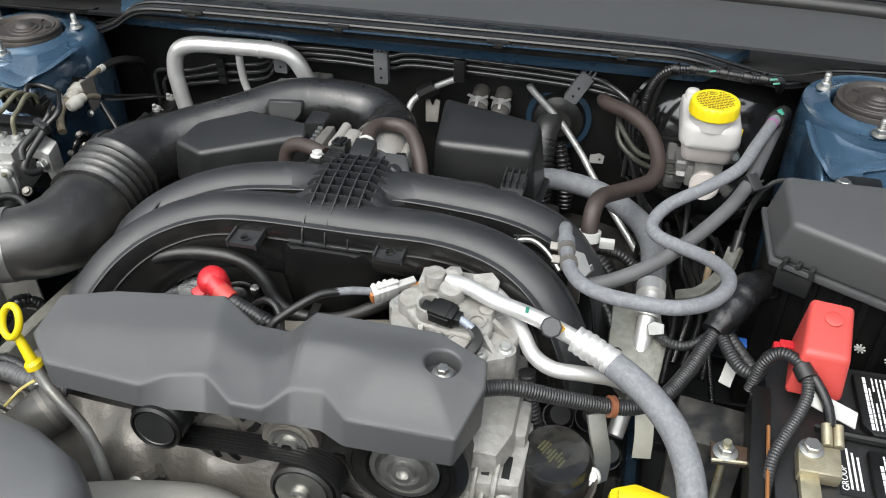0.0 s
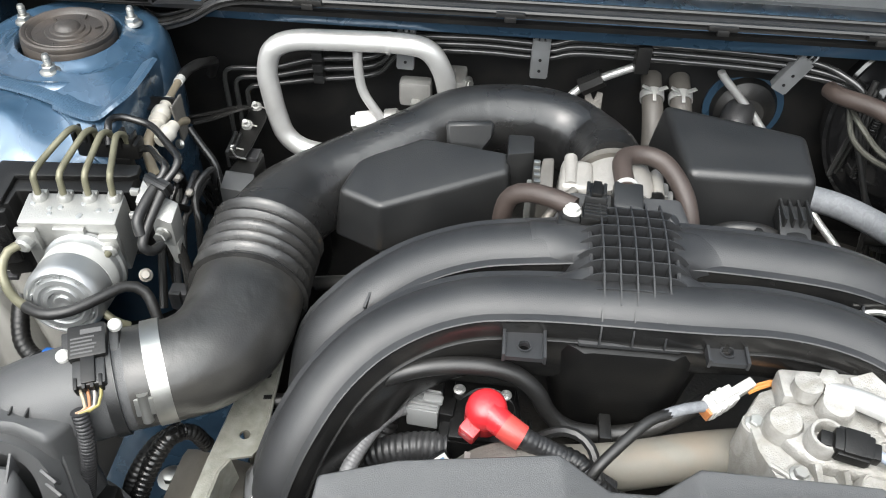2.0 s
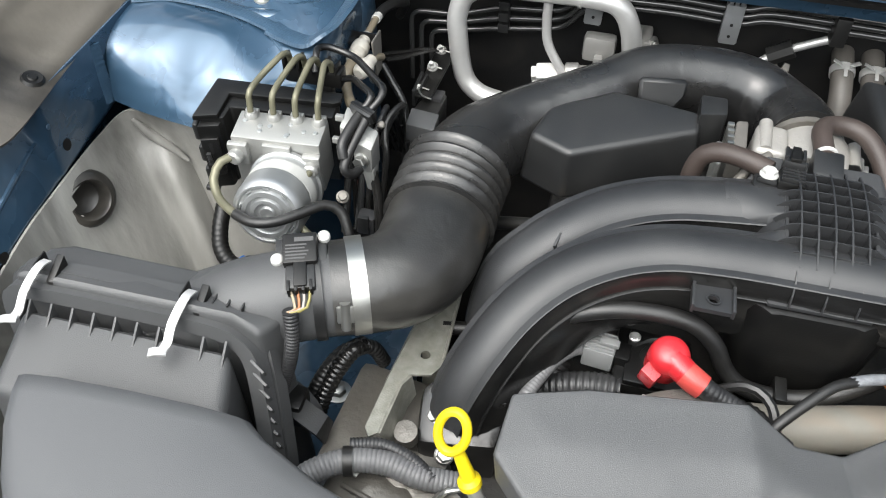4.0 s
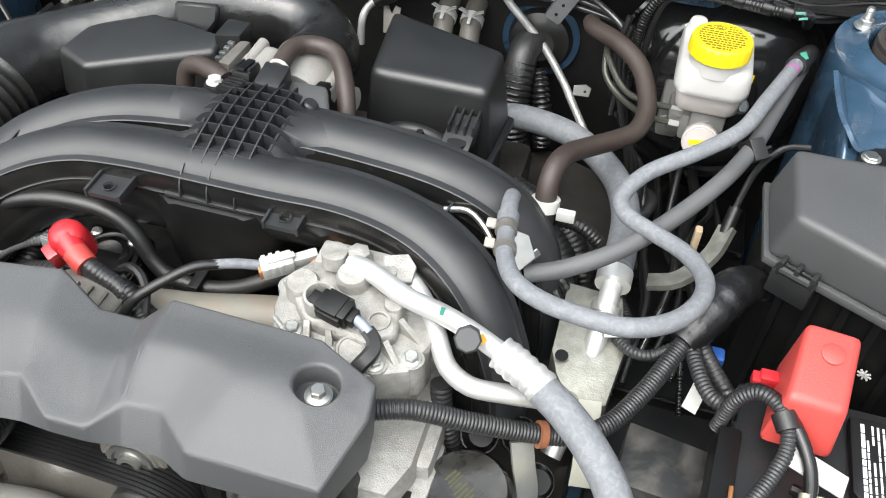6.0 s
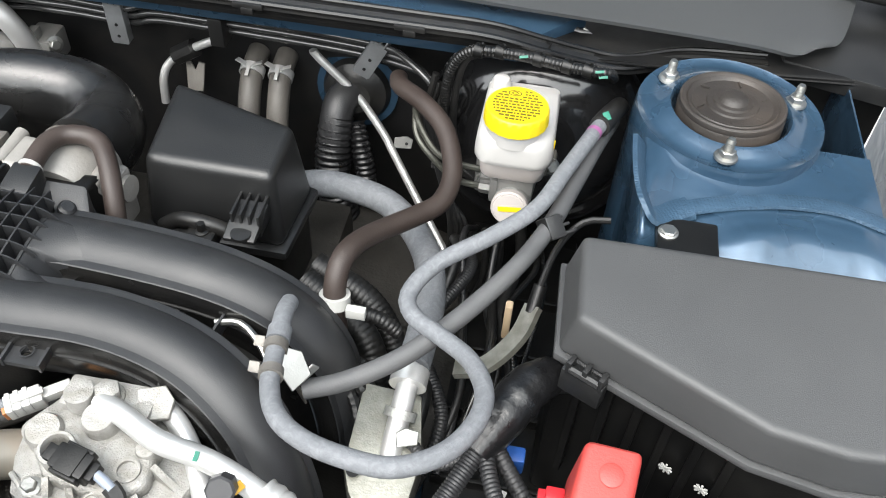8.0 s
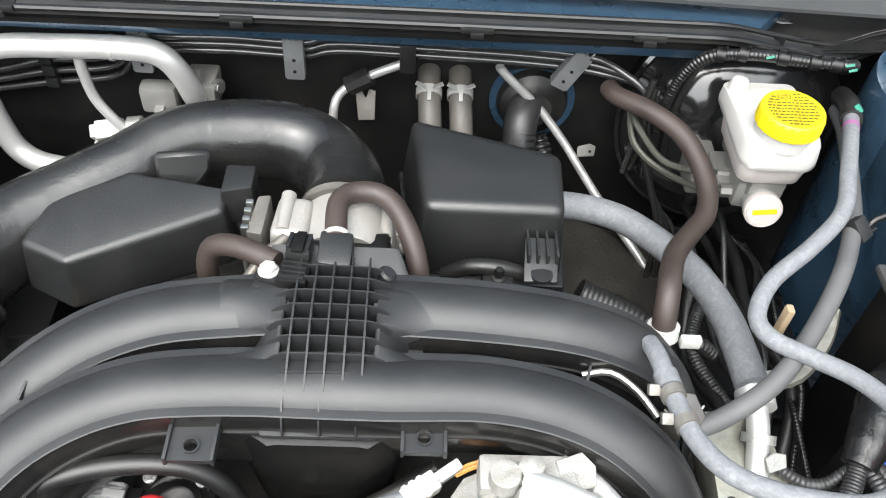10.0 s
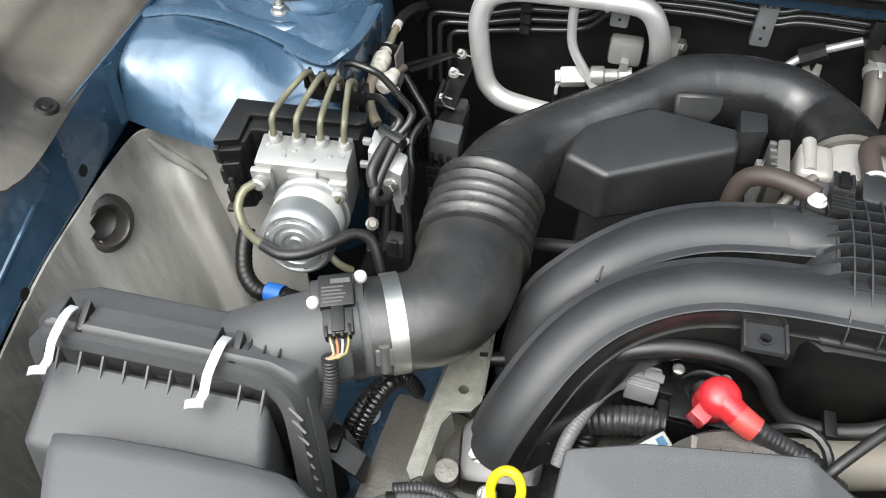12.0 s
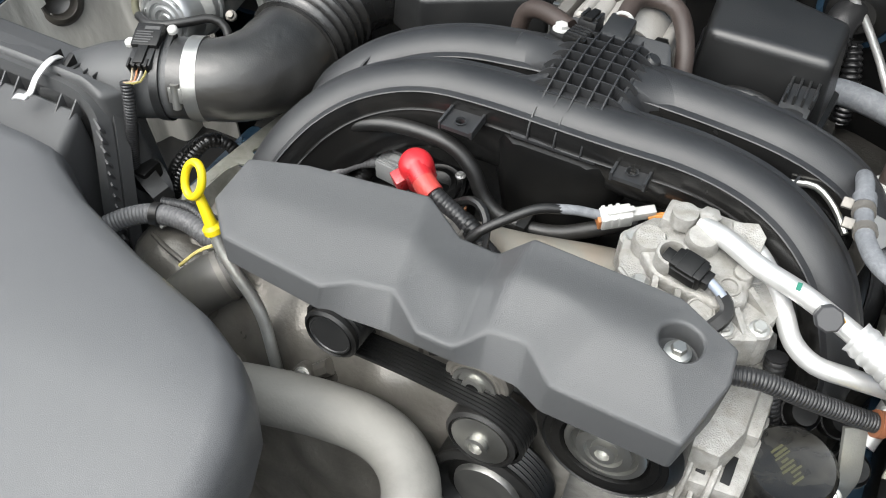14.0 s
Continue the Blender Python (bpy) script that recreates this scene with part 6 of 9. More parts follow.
part("rod", tube_bm([(-0.088, 0.700, 1.012), (-0.068, 0.700, 1.016), (-0.05, 0.688, 1.012), (-0.036, 0.672, 1.004)], 0.0028, 8), STEEL, hb)
for k, pts in enumerate(([(-0.06, 0.82, 0.93), (-0.02, 0.80, 0.92), (0.01, 0.78, 0.90), (0.02, 0.75, 0.86)], [(-0.06, 0.85, 0.92), (0.0, 0.83, 0.90), (0.03, 0.80, 0.86), (0.03, 0.77, 0.80)])):
    w = thing("coolant_hose", pts[-1], "black braided hose behind the manifold", "hose", "black hoses")
    part("hose", tube_bm(pts, 0.014, 14, wave=(0.005, 0.001)), RUBBER, w)
w = thing("wiring_loom", (0.0, 0.78, 0.95), "small black corrugated wiring sleeve beside the hose clamp", "wiring loom", "wiring looms")
part("sleeve", tube_bm([(-0.09, 0.79, 0.97), (-0.06, 0.775, 0.965), (-0.02, 0.77, 0.965), (0.02, 0.768, 0.962), (0.04, 0.765, 0.95)], 0.0065, 10, wave=(0.004, 0.0012)), RUBBER, w)
random.seed(7)
w = thing("wiring_loom", (0.02, 0.71, 0.92), "tangle of taped black wires beside the metal pipe", "wiring loom", "wiring looms")
for k in range(6):
    pts = [(-0.005 + random.uniform(-0.01, 0.01), 0.735 + random.uniform(-0.02, 0.02), 0.945), (0.015, 0.72 + random.uniform(-0.02, 0.02), 0.94 + random.uniform(-0.01, 0.01)), (0.03 + random.uniform(-0.005, 0.01), 0.70 + random.uniform(-0.02, 0.02), 0.925), (0.04, 0.69, 0.88)]
    part("wire", tube_bm(pts, 0.005, 8, wave=(0.006, 0.0012)), RUBBER, w)

# dark parts low beside the gearbox, under the hoses
gear = thing("gearbox_housing", (0.06, 0.86, 0.5), "dark gearbox housing deep under the hoses", "gearbox")
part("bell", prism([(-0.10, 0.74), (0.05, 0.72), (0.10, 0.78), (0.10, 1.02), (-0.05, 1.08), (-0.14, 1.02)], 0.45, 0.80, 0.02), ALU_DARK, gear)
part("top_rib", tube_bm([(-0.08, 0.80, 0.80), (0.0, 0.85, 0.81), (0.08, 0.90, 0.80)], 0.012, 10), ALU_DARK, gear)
ctray = thing("cable_tray", (0.12, 0.85, 0.75), "black plastic cable tray along the frame rail", "cable tray")
part("tray", prism([(0.075, 0.56), (0.20, 0.56), (0.20, 1.04), (0.10, 1.06), (0.075, 0.96)], 0.748, 0.80, 0.006), PLASTIC_DARK, ctray)
for k in range(5):
    part("tray_rib", box(0.08, 0.195, 0.64 + 0.075 * k, 0.646 + 0.075 * k, 0.798, 0.812, 0.002), PLASTIC_DARK, ctray)
random.seed(21)
for k in range(9):
    o = thing("wiring_loom", (0.09, 0.8, 0.82), "black wires running low beside the fuse box", "wiring loom", "wiring looms")
    x0, y0 = 0.055 + 0.011 * k, 0.70 + random.uniform(-0.03, 0.04)
    part("wire", tube_bm([(x0, y0, 0.84), (x0 + random.uniform(-0.01, 0.02), y0 + 0.07, 0.865 + random.uniform(-0.02, 0.03)), (x0 + random.uniform(-0.02, 0.02), y0 + 0.15, 0.87 + random.uniform(-0.03, 0.02)), (x0 + random.uniform(-0.02, 0.02), y0 + 0.24, 0.86 + random.uniform(-0.02, 0.04)), (x0 + random.uniform(-0.02, 0.02), y0 + 0.31, 0.84)], random.choice((0.0035, 0.005, 0.0065)), 10, wave=random.choice((None, (0.0034, 0.001)))), random.choice((RUBBER, GLOSSBLACK, HOSE_DARK)), o)

# ---- fuse box ----
fuse = thing("fuse_box", (0.3, 0.74, 0.80), "large black plastic fuse box with a sloped lid", "fuse box")
plan = [(0.167, 0.722), (0.303, 0.656), (0.356, 0.645), (0.52, 0.652), (0.52, 0.808), (0.166, 0.808)]
tops = [(0.176, 0.717), (0.302, 0.6515), (0.351, 0.643), (0.50, 0.652), (0.50, 0.799), (0.174, 0.795)]
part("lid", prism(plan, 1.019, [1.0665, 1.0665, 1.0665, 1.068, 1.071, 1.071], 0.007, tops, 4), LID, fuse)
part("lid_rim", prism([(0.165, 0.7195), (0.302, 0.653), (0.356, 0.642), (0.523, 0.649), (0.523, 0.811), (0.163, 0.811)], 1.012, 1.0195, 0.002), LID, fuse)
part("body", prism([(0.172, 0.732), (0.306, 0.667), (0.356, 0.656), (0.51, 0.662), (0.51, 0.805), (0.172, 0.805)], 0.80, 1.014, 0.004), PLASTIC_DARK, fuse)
for k in range(6):
    f = (k + 0.5) / 6
    part("body_rib", prism([(0.175 + 0.13 * f, 0.724 - 0.063 * f), (0.181 + 0.13 * f, 0.721 - 0.063 * f), (0.184 + 0.13 * f, 0.730 - 0.063 * f), (0.178 + 0.13 * f, 0.733 - 0.063 * f)], 0.86, 1.011, 0.001), PLASTIC_DARK, fuse)
lm = Matrix.Translation((0.190, 0.704, 1.012)) @ Matrix.Rotation(radians(-26), 4, "Z")
b = box(-0.018, 0.016, -0.006, 0.006, -0.016, 0.008, 0.002, m=lm)
tube(b, [lm @ Vector((-0.012, -0.004, 0.010)), lm @ Vector((0.012, -0.004, 0.010))], 0.0035, 8, smooth_path=False)
for sx in (-0.013, 0.0, 0.013):
    box(sx - 0.002, sx + 0.002, -0.006, 0.004, 0.004, 0.018, 0.0008, b, lm)
part("latch", b, PLASTIC, fuse)
for f in (0.66, 0.86):
    b = bmesh.new()
    mk = Matrix.Translation((0.176 + 0.13 * f, 0.7215 - 0.063 * f, 0.955)) @ Matrix.Rotation(radians(-26), 4, "Z")
    for k in range(4):
        box(-0.0055, 0.0055, -0.0012, 0.0, -0.0008, 0.0008, 0.0002, b, mk @ Matrix.Rotation(radians(45 * k), 4, "Y"))
    part("moulded_mark", b, WHITE, fuse, "small pale star mark")
part("screw", hex_bolt(Matrix.Translation((0.244, 0.843, 1.040)), 0.007, 0.004, 1.2), STEEL, fuse)
part("mount_tab", box(0.235, 0.285, 0.80, 0.862, 1.030, 1.040, 0.003), PLASTIC_DARK, fuse)
strap = thing("cable", (0.18, 0.83, 0.95), "thin black cable beside the fuse box", "cable")
part("cable", tube_bm([(0.20, 0.862, 1.025), (0.178, 0.86, 1.02), (0.160, 0.845, 1.0), (0.150, 0.82, 0.97), (0.146, 0.80, 0.95)], 0.003, 8), RUBBER, strap)
part("sleeve", tube_bm([(0.151, 0.823, 0.974), (0.147, 0.806, 0.956)], 0.006, 10, smooth_path=False), RUBBER, strap)
pipe_b = thing("metal_bracket", (0.13, 0.77, 0.9), "dull metal bracket arm beside the fuse box", "bracket")
part("arm", tube_bm([(0.09, 0.76, 0.92), (0.115, 0.762, 0.93), (0.138, 0.785, 0.945), (0.148, 0.81, 0.96)], 0.008, 10, section=[(1, -0.4), (1, 0.4), (-1, 0.4), (-1, -0.4)]), STEEL_SPECKLED, pipe_b)
part("stay", box(0.124, 0.131, 0.824, 0.834, 0.89, 0.935, 0.002), material("beige_plastic", (0.5, 0.38, 0.25), 0.5), pipe_b, "beige plastic clip")

# ---- battery ----
batt = thing("battery", (0.29, 0.5, 0.78), "black car battery with printed labels on its top", "battery")
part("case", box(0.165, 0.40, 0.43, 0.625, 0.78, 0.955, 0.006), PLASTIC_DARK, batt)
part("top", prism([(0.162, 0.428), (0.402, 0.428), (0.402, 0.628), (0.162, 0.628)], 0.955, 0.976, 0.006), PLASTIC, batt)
PRINT = material("white_label_print", (0.6, 0.6, 0.6), 0.5, vary=0.05)
random.seed(11)
for y0 in (0.552, 0.462):
    lid = part("vent_cover", prism([(0.238, y0), (0.246, y0 - 0.012), (0.38, y0 - 0.012), (0.38, y0 + 0.062), (0.238, y0 + 0.062)], 0.976, 0.984, 0.003), PLASTIC_DARK, batt, "raised vent cover with white print")
    b = bmesh.new()
    for row in range(15):
        x = 0.245 + row * 0.0037
        y = y0 + 0.056
        while y > y0 - 0.004:
            w = random.uniform(0.003, 0.012)
            if random.random() < 0.9:
                box(x, x + (0.0026 if row in (0, 5, 10) else 0.0014), max(y - w, y0 - 0.006), y, 0.984, 0.9845, 0, b)
            y -= w + 0.0012
    part("print", b, PRINT, lid, "rows of white print")
lab = part("side_label", box(0.214, 0.233, 0.478, 0.53, 0.9765, 0.9775, 0), material("black_label", (0.01, 0.01, 0.01), 0.4), batt, "black label with white print")
b = bmesh.new()
for row in range(3):
    box(0.222 + row * 0.004, 0.2238 + row * 0.004, 0.484, 0.526 - 0.004 * row, 0.9778, 0.9782, 0, b)
part("print_bar", b, PRINT, lab)
word = bpy.data.curves.new("word", "FONT")
word.body, word.size, word.extrude = "GROUP", 0.0075, 0.0002
word_ob = new("label_word", word)
word_ob.data.materials.append(PRINT)
word_ob.parent = batt
word_ob.matrix_basis = Matrix.Translation((-0.29, -0.5, -0.78)) @ Matrix.Translation((0.2205, 0.482, 0.9779)) @ Matrix.Rotation(radians(90), 4, "Z")
tagged(word_ob, "white printed word")
part("seam_strip", tube_bm([(0.20, 0.545, 0.978), (0.23, 0.538, 0.98), (0.30, 0.535, 0.982), (0.40, 0.535, 0.982)], 0.004, 8), PLASTIC_DARK, batt)
red = thing("terminal_cover", (0.2, 0.6, 0.98), "faded red plastic cover over the battery terminal", "terminal cover")
part("cover", prism([(0.174, 0.570), (0.222, 0.568), (0.232, 0.640), (0.186, 0.640)], 0.986, [1.032, 1.030, 1.042, 1.046], 0.006, [(0.181, 0.578), (0.220, 0.577), (0.228, 0.636), (0.190, 0.636)], 3), RED_SOFT, red)
part("button", lathe([(0, 0), (0.008, 0), (0.008, 0.0012), (0.006, 0.002), (0, 0.002)], towards((0.208, 0.616, 1.0395), (0, -0.2, 1)), 20), RED_SOFT, red)
b = box(-0.007, 0.006, -0.005, 0.005, -0.004, 0.004, 0.0015, m=Matrix.Translation((0.178, 0.616, 1.0)))
box(-0.010, -0.004, -0.007, 0.003, -0.007, 0.002, 0.001, b, Matrix.Translation((0.176, 0.616, 1.0)))
part("hinge_ear", b, RED, red)
clampn = thing("battery_clamp", (0.19, 0.5, 0.978), "pale brass battery terminal clamp with bolt", "terminal clamp")
BRASS = material("tinned_brass", (0.40, 0.37, 0.27), 0.38, metal=0.75, vary=0.3, scale=90, bump=0.4, dirt=(0.22, 0.16, 0.08), dirt_amount=0.7)
part("clamp", prism([(0.178, 0.482), (0.212, 0.482), (0.214, 0.512), (0.180, 0.512)], 0.978, 0.992, 0.003), BRASS, clampn)
part("tail", box(0.180, 0.196, 0.455, 0.486, 0.978, 0.986, 0.002), BRASS, clampn)
part("bolt", hex_bolt(Matrix.Translation((0.190, 0.506, 0.992)), 0.0075, 0.007, 1.35), STEEL, clampn)
for k in range(2):
    part("lug", tube_bm([(0.203 + k * 0.009, 0.512, 0.992), (0.203 + k * 0.009, 0.530, 0.998)], 0.0045, 10, smooth_path=False), BRASS, clampn)
RUSTY = material("rusted_black_steel", (0.03, 0.026, 0.022), 0.55, metal=0.3, vary=0.3, bump=0.4, dirt=(0.16, 0.07, 0.025), dirt_amount=0.6, scale=80)
hold = thing("battery_hold_down", (0.13, 0.5, 0.9), "rusty steel battery hold-down rod with nut", "hold-down")
part("rod", tube_bm([(0.128, 0.50, 0.82), (0.126, 0.505, 0.985)], 0.0036, 10, smooth_path=False), BRASS, hold, "gold zinc plated rod")
part("nut", hex_bolt(Matrix.Translation((0.1262, 0.5046, 0.972)), 0.007, 0.008, 1.5), STEEL, hold)
part("bar", prism([(0.115, 0.494), (0.20, 0.501), (0.20, 0.513), (0.115, 0.516)], 0.966, 0.971, 0.001), RUSTY, hold)
part("bar_lip", tube_bm([(0.115, 0.495, 0.971), (0.14, 0.4965, 0.972), (0.17, 0.4985, 0.972), (0.199, 0.501, 0.971)], 0.0018, 8), BRASS, hold, "gold plated folded lip")
part("rail", prism([(0.138, 0.43), (0.156, 0.43), (0.166, 0.58), (0.150, 0.58)], 0.95, 0.982, 0.003), PLASTIC_DARK, hold, "black hold-down rail")
part("rust_edge", tube_bm([(0.154, 0.45, 0.984), (0.160, 0.53, 0.985)], 0.0016, 6, smooth_path=False), material("rust", (0.2, 0.08, 0.022), 0.8), hold, "rusty edge")
tray = thing("battery_tray_box", (0.12, 0.58, 0.80), "dusty black plastic box beside the battery", "box")
part("box", prism([(0.088, 0.535), (0.150, 0.53), (0.155, 0.58), (0.092, 0.59)], 0.80, 0.945, 0.004), material("dusty_black_plastic", (0.008, 0.008, 0.008), 0.5, dirt=(0.12, 0.112, 0.096), dirt_amount=0.8, scale=60), tray)

# ---- wiring at the battery ----
main = thing("wiring_harness", (0.1, 0.6, 0.93), "thick black corrugated wiring harness crossing the bay", "wiring harness", "wiring looms")
part("sleeve", tube_bm([(-0.095, 0.512, 0.985), (-0.06, 0.524, 0.985), (-0.02, 0.536, 0.970), (0.028, 0.554, 0.950), (0.055, 0.565, 0.944), (0.078, 0.583, 0.944), (0.098, 0.614, 0.950), (0.114, 0.645, 0.960), (0.124, 0.664, 0.968)], 0.0078, 14, wave=(0.0028, 0.0012)), HOSE_DARK, main)
part("taped_branch", tube_bm([(0.120, 0.658, 0.966), (0.130, 0.674, 0.974), (0.142, 0.695, 0.980), (0.152, 0.712, 0.982), (0.168, 0.728, 0.978), (0.182, 0.735, 0.97)], (0.013, 0.0175, 0.019, 0.017, 0.0125), 18, wave=(0.017, 0.0016)), TAPE, main, "black tape wrap")
part("branch", tube_bm([(0.126, 0.666, 0.965), (0.133, 0.640, 0.965), (0.145, 0.615, 0.965), (0.165, 0.60, 0.97)], 0.0065, 10, wave=(0.0035, 0.0011)), HOSE_DARK, main)
part("branch", tube_bm([(0.118, 0.66, 0.96), (0.10, 0.652, 0.95), (0.085, 0.655, 0.945), (0.07, 0.67, 0.94)], 0.005, 10, wave=(0.0035, 0.001)), HOSE_DARK, main)
part("branch", tube_bm([(0.132, 0.672, 0.96), (0.15, 0.65, 0.95), (0.165, 0.635, 0.94), (0.175, 0.63, 0.92)], 0.007, 10, wave=(0.004, 0.001)), HOSE_DARK, main)
part("cable_tie", tube_bm([(0.028, 0.5535, 0.9502), (0.033, 0.5555, 0.9488)], 0.0105, 16, smooth_path=False), material("brown_tie", (0.2, 0.075, 0.035), 0.5), main, "brown cable ring")
part("paper_tag", box(-0.014, 0.014, -0.006, 0.006, 0, 0.001, 0, m=towards((0.138, 0.628, 0.945), (0.2, -0.4, 0.8), 50)), WHITE, main, "white wire tag")
part("blue_plug", box(0.138, 0.158, 0.668, 0.682, 0.925, 0.945, 0.003), material("blue_plug", (0.02, 0.08, 0.3), 0.4), main, "blue plug")
neg = thing("battery_cable", (0.18, 0.54, 0.98), "black battery cables curving to the terminal clamp", "cable", "battery cables")
part("cable", tube_bm([(0.150, 0.585, 0.97), (0.155, 0.588, 1.0), (0.168, 0.588, 1.016), (0.184, 0.575, 1.016), (0.189, 0.557, 1.006), (0.182, 0.537, 0.998), (0.170, 0.515, 0.992), (0.160, 0.492, 0.985), (0.155, 0.465, 0.97), (0.152, 0.44, 0.94)], 0.0054, 12, wave=(0.0028, 0.0012)), HOSE_DARK, neg)
part("cable", tube_bm([(0.152, 0.592, 0.985), (0.162, 0.594, 1.01), (0.180, 0.585, 1.016), (0.196, 0.565, 1.010), (0.205, 0.545, 1.002), (0.206, 0.528, 0.997)], 0.0047, 12), GLOSSBLACK, neg)
part("sleeve_band", tube_bm([(0.183, 0.576, 1.016), (0.188, 0.566, 1.012)], 0.0082, 12, smooth_path=False), RUBBER, neg)
part("tag", box(-0.022, 0.022, -0.008, 0.008, 0, 0.0012, 0, m=towards((0.211, 0.552, 0.995), (0.3, -0.3, 0.9), -55)), WHITE, neg, "white cable tag")
oil = thing("oil_filler_cap", (0.07, 0.49, 0.9), "yellow oil filler cap at the front of the engine", "filler cap")
part("cap", prism([(0.035, 0.455), (0.10, 0.47), (0.108, 0.488), (0.06, 0.50), (0.038, 0.49)], 0.89, 0.918, 0.006), YELLOW, oil)
part("grip", box(0.045, 0.09, 0.472, 0.486, 0.916, 0.926, 0.004), YELLOW, oil)

# ---- engine front ----
engine = thing("engine_block", (MID, 0.6, 0.35), "dull cast aluminium engine block under the intake", "engine")
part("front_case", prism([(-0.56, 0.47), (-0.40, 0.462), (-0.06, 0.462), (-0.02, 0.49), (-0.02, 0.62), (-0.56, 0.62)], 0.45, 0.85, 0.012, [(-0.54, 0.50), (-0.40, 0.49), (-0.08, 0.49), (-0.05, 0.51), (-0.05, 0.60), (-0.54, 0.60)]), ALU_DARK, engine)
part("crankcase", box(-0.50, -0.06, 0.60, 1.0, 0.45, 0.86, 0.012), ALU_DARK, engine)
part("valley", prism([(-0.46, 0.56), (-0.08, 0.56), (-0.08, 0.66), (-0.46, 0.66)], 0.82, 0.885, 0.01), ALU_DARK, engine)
# swept lower case with bosses, visible below the belt cover
rows = [[(-0.60, 0.50, 0.90), (-0.52, 0.492, 0.905), (-0.44, 0.49, 0.90), (-0.36, 0.485, 0.91), (-0.26, 0.48, 0.905), (-0.16, 0.48, 0.90)],
        [(-0.60, 0.47, 0.87), (-0.52, 0.455, 0.885), (-0.44, 0.45, 0.87), (-0.36, 0.45, 0.88), (-0.26, 0.455, 0.87), (-0.16, 0.46, 0.86)],
        [(-0.60, 0.44, 0.82), (-0.52, 0.425, 0.835), (-0.44, 0.42, 0.82), (-0.36, 0.425, 0.83), (-0.26, 0.435, 0.81), (-0.16, 0.44, 0.80)],
        [(-0.60, 0.42, 0.75), (-0.52, 0.40, 0.76), (-0.44, 0.40, 0.75), (-0.36, 0.405, 0.75), (-0.26, 0.42, 0.73), (-0.16, 0.43, 0.72)],
        [(-0.60, 0.41, 0.60), (-0.52, 0.39, 0.60), (-0.44, 0.39, 0.60), (-0.36, 0.395, 0.60), (-0.26, 0.41, 0.60), (-0.16, 0.42, 0.60)]]
lumpy = smooth_rows(rows, 8, 8)
for r in lumpy:
    for i, p in enumerate(r):
        r[i] = p + Vector((0, -0.6, 0.8)) * 0.0045 * (math.sin(p.x * 61) * math.sin(p.z * 83 + 1) + 0.5 * math.sin(p.x * 140 + p.z * 90))
part("timing_cover", sheet(lumpy, 0.006), CASEWET, engine, "dusty brownish timing cover", smooth=60)
for x, y, z in ((-0.515, 0.448, 0.872), (-0.475, 0.43, 0.835), (-0.40, 0.435, 0.862), (-0.545, 0.43, 0.84)):
    b = lathe([(0, 0), (0.012, 0), (0.010, 0.010), (0, 0.010)], towards((x, y, z), (0, -0.7, 0.7)), 18)
    part("boss", b, CASEWET, engine)
    part("bolt", hex_bolt(towards((x, y - 0.006, z + 0.006), (0, -0.7, 0.7)), 0.006, 0.006), STEEL, engine)
b = tube_bm([(-0.56, 0.44, 0.80), (-0.48, 0.425, 0.82), (-0.42, 0.43, 0.845), (-0.38, 0.445, 0.875)], 0.008, 8)
part("cast_rib", b, CASEWET, engine)
part("cylinder_head", prism([(-0.64, 0.50), (-0.53, 0.485), (-0.52, 0.60), (-0.63, 0.62)], 0.70, 0.872, 0.012), CASEWET, engine)
dome = []
for i in range(15):
    u = i / 14
    c = Vector((-0.612, 0.492, 0.872)).lerp(Vector((-0.512, 0.462, 0.872)), u)
    r = 0.022 + 0.014 * math.sin(math.pi * min(1.0, u * 1.15 + 0.1)) + 0.0015 * math.sin(u * 23)
    dome.append([c + Vector((0.3 * r * math.cos(a), r * 1.05 * math.cos(a), r * 0.85 * math.sin(a))) for a in [math.pi * 2 * k / 24 for k in range(24)]])
b = bmesh.new()
loft(b, dome)
part("head_cover", b, CASEWET, engine, "wet grey cast head cover", smooth=70)
part("cover_ridge", tube_bm([(-0.600, 0.478, 0.898), (-0.575, 0.468, 0.904), (-0.548, 0.461, 0.905), (-0.525, 0.458, 0.898)], 0.0028, 8), CASEWET, engine)
part("head_clip", tube_bm([(-0.602, 0.500, 0.906), (-0.596, 0.490, 0.910), (-0.588, 0.487, 0.908)], 1.0, section=[(-0.006, -0.001), (0.006, -0.001), (0.006, 0.001), (-0.006, 0.001)]), WHITE, engine, "pale harness clip")
part("head_lug", lathe([(0, 0), (0.011, 0), (0.010, 0.012), (0, 0.013)], towards((-0.566, 0.540, 0.885), (0, -0.2, 1)), 16), ALU_DULL, engine)
part("head_bolt", hex_bolt(towards((-0.53, 0.525, 0.895), (0.2, -0.4, 1)), 0.007, 0.01, 1.2), STEEL, engine)

# accessory pulleys and belt, axes along the car
def pulley(name, label, x, z, y, r, rings, mat, hub=None):
    p = thing(name, (x, y, z), label, "pulley", "belt pulleys")
    part("wheel", lathe(rings, towards((x, y, z), (0, -1, 0.12)), 40), mat, p)
    if hub:
        part("hub", lathe(hub, towards((x, y, z), (0, -1, 0.12)), 28), STEEL, p, "bright steel hub")
    return p


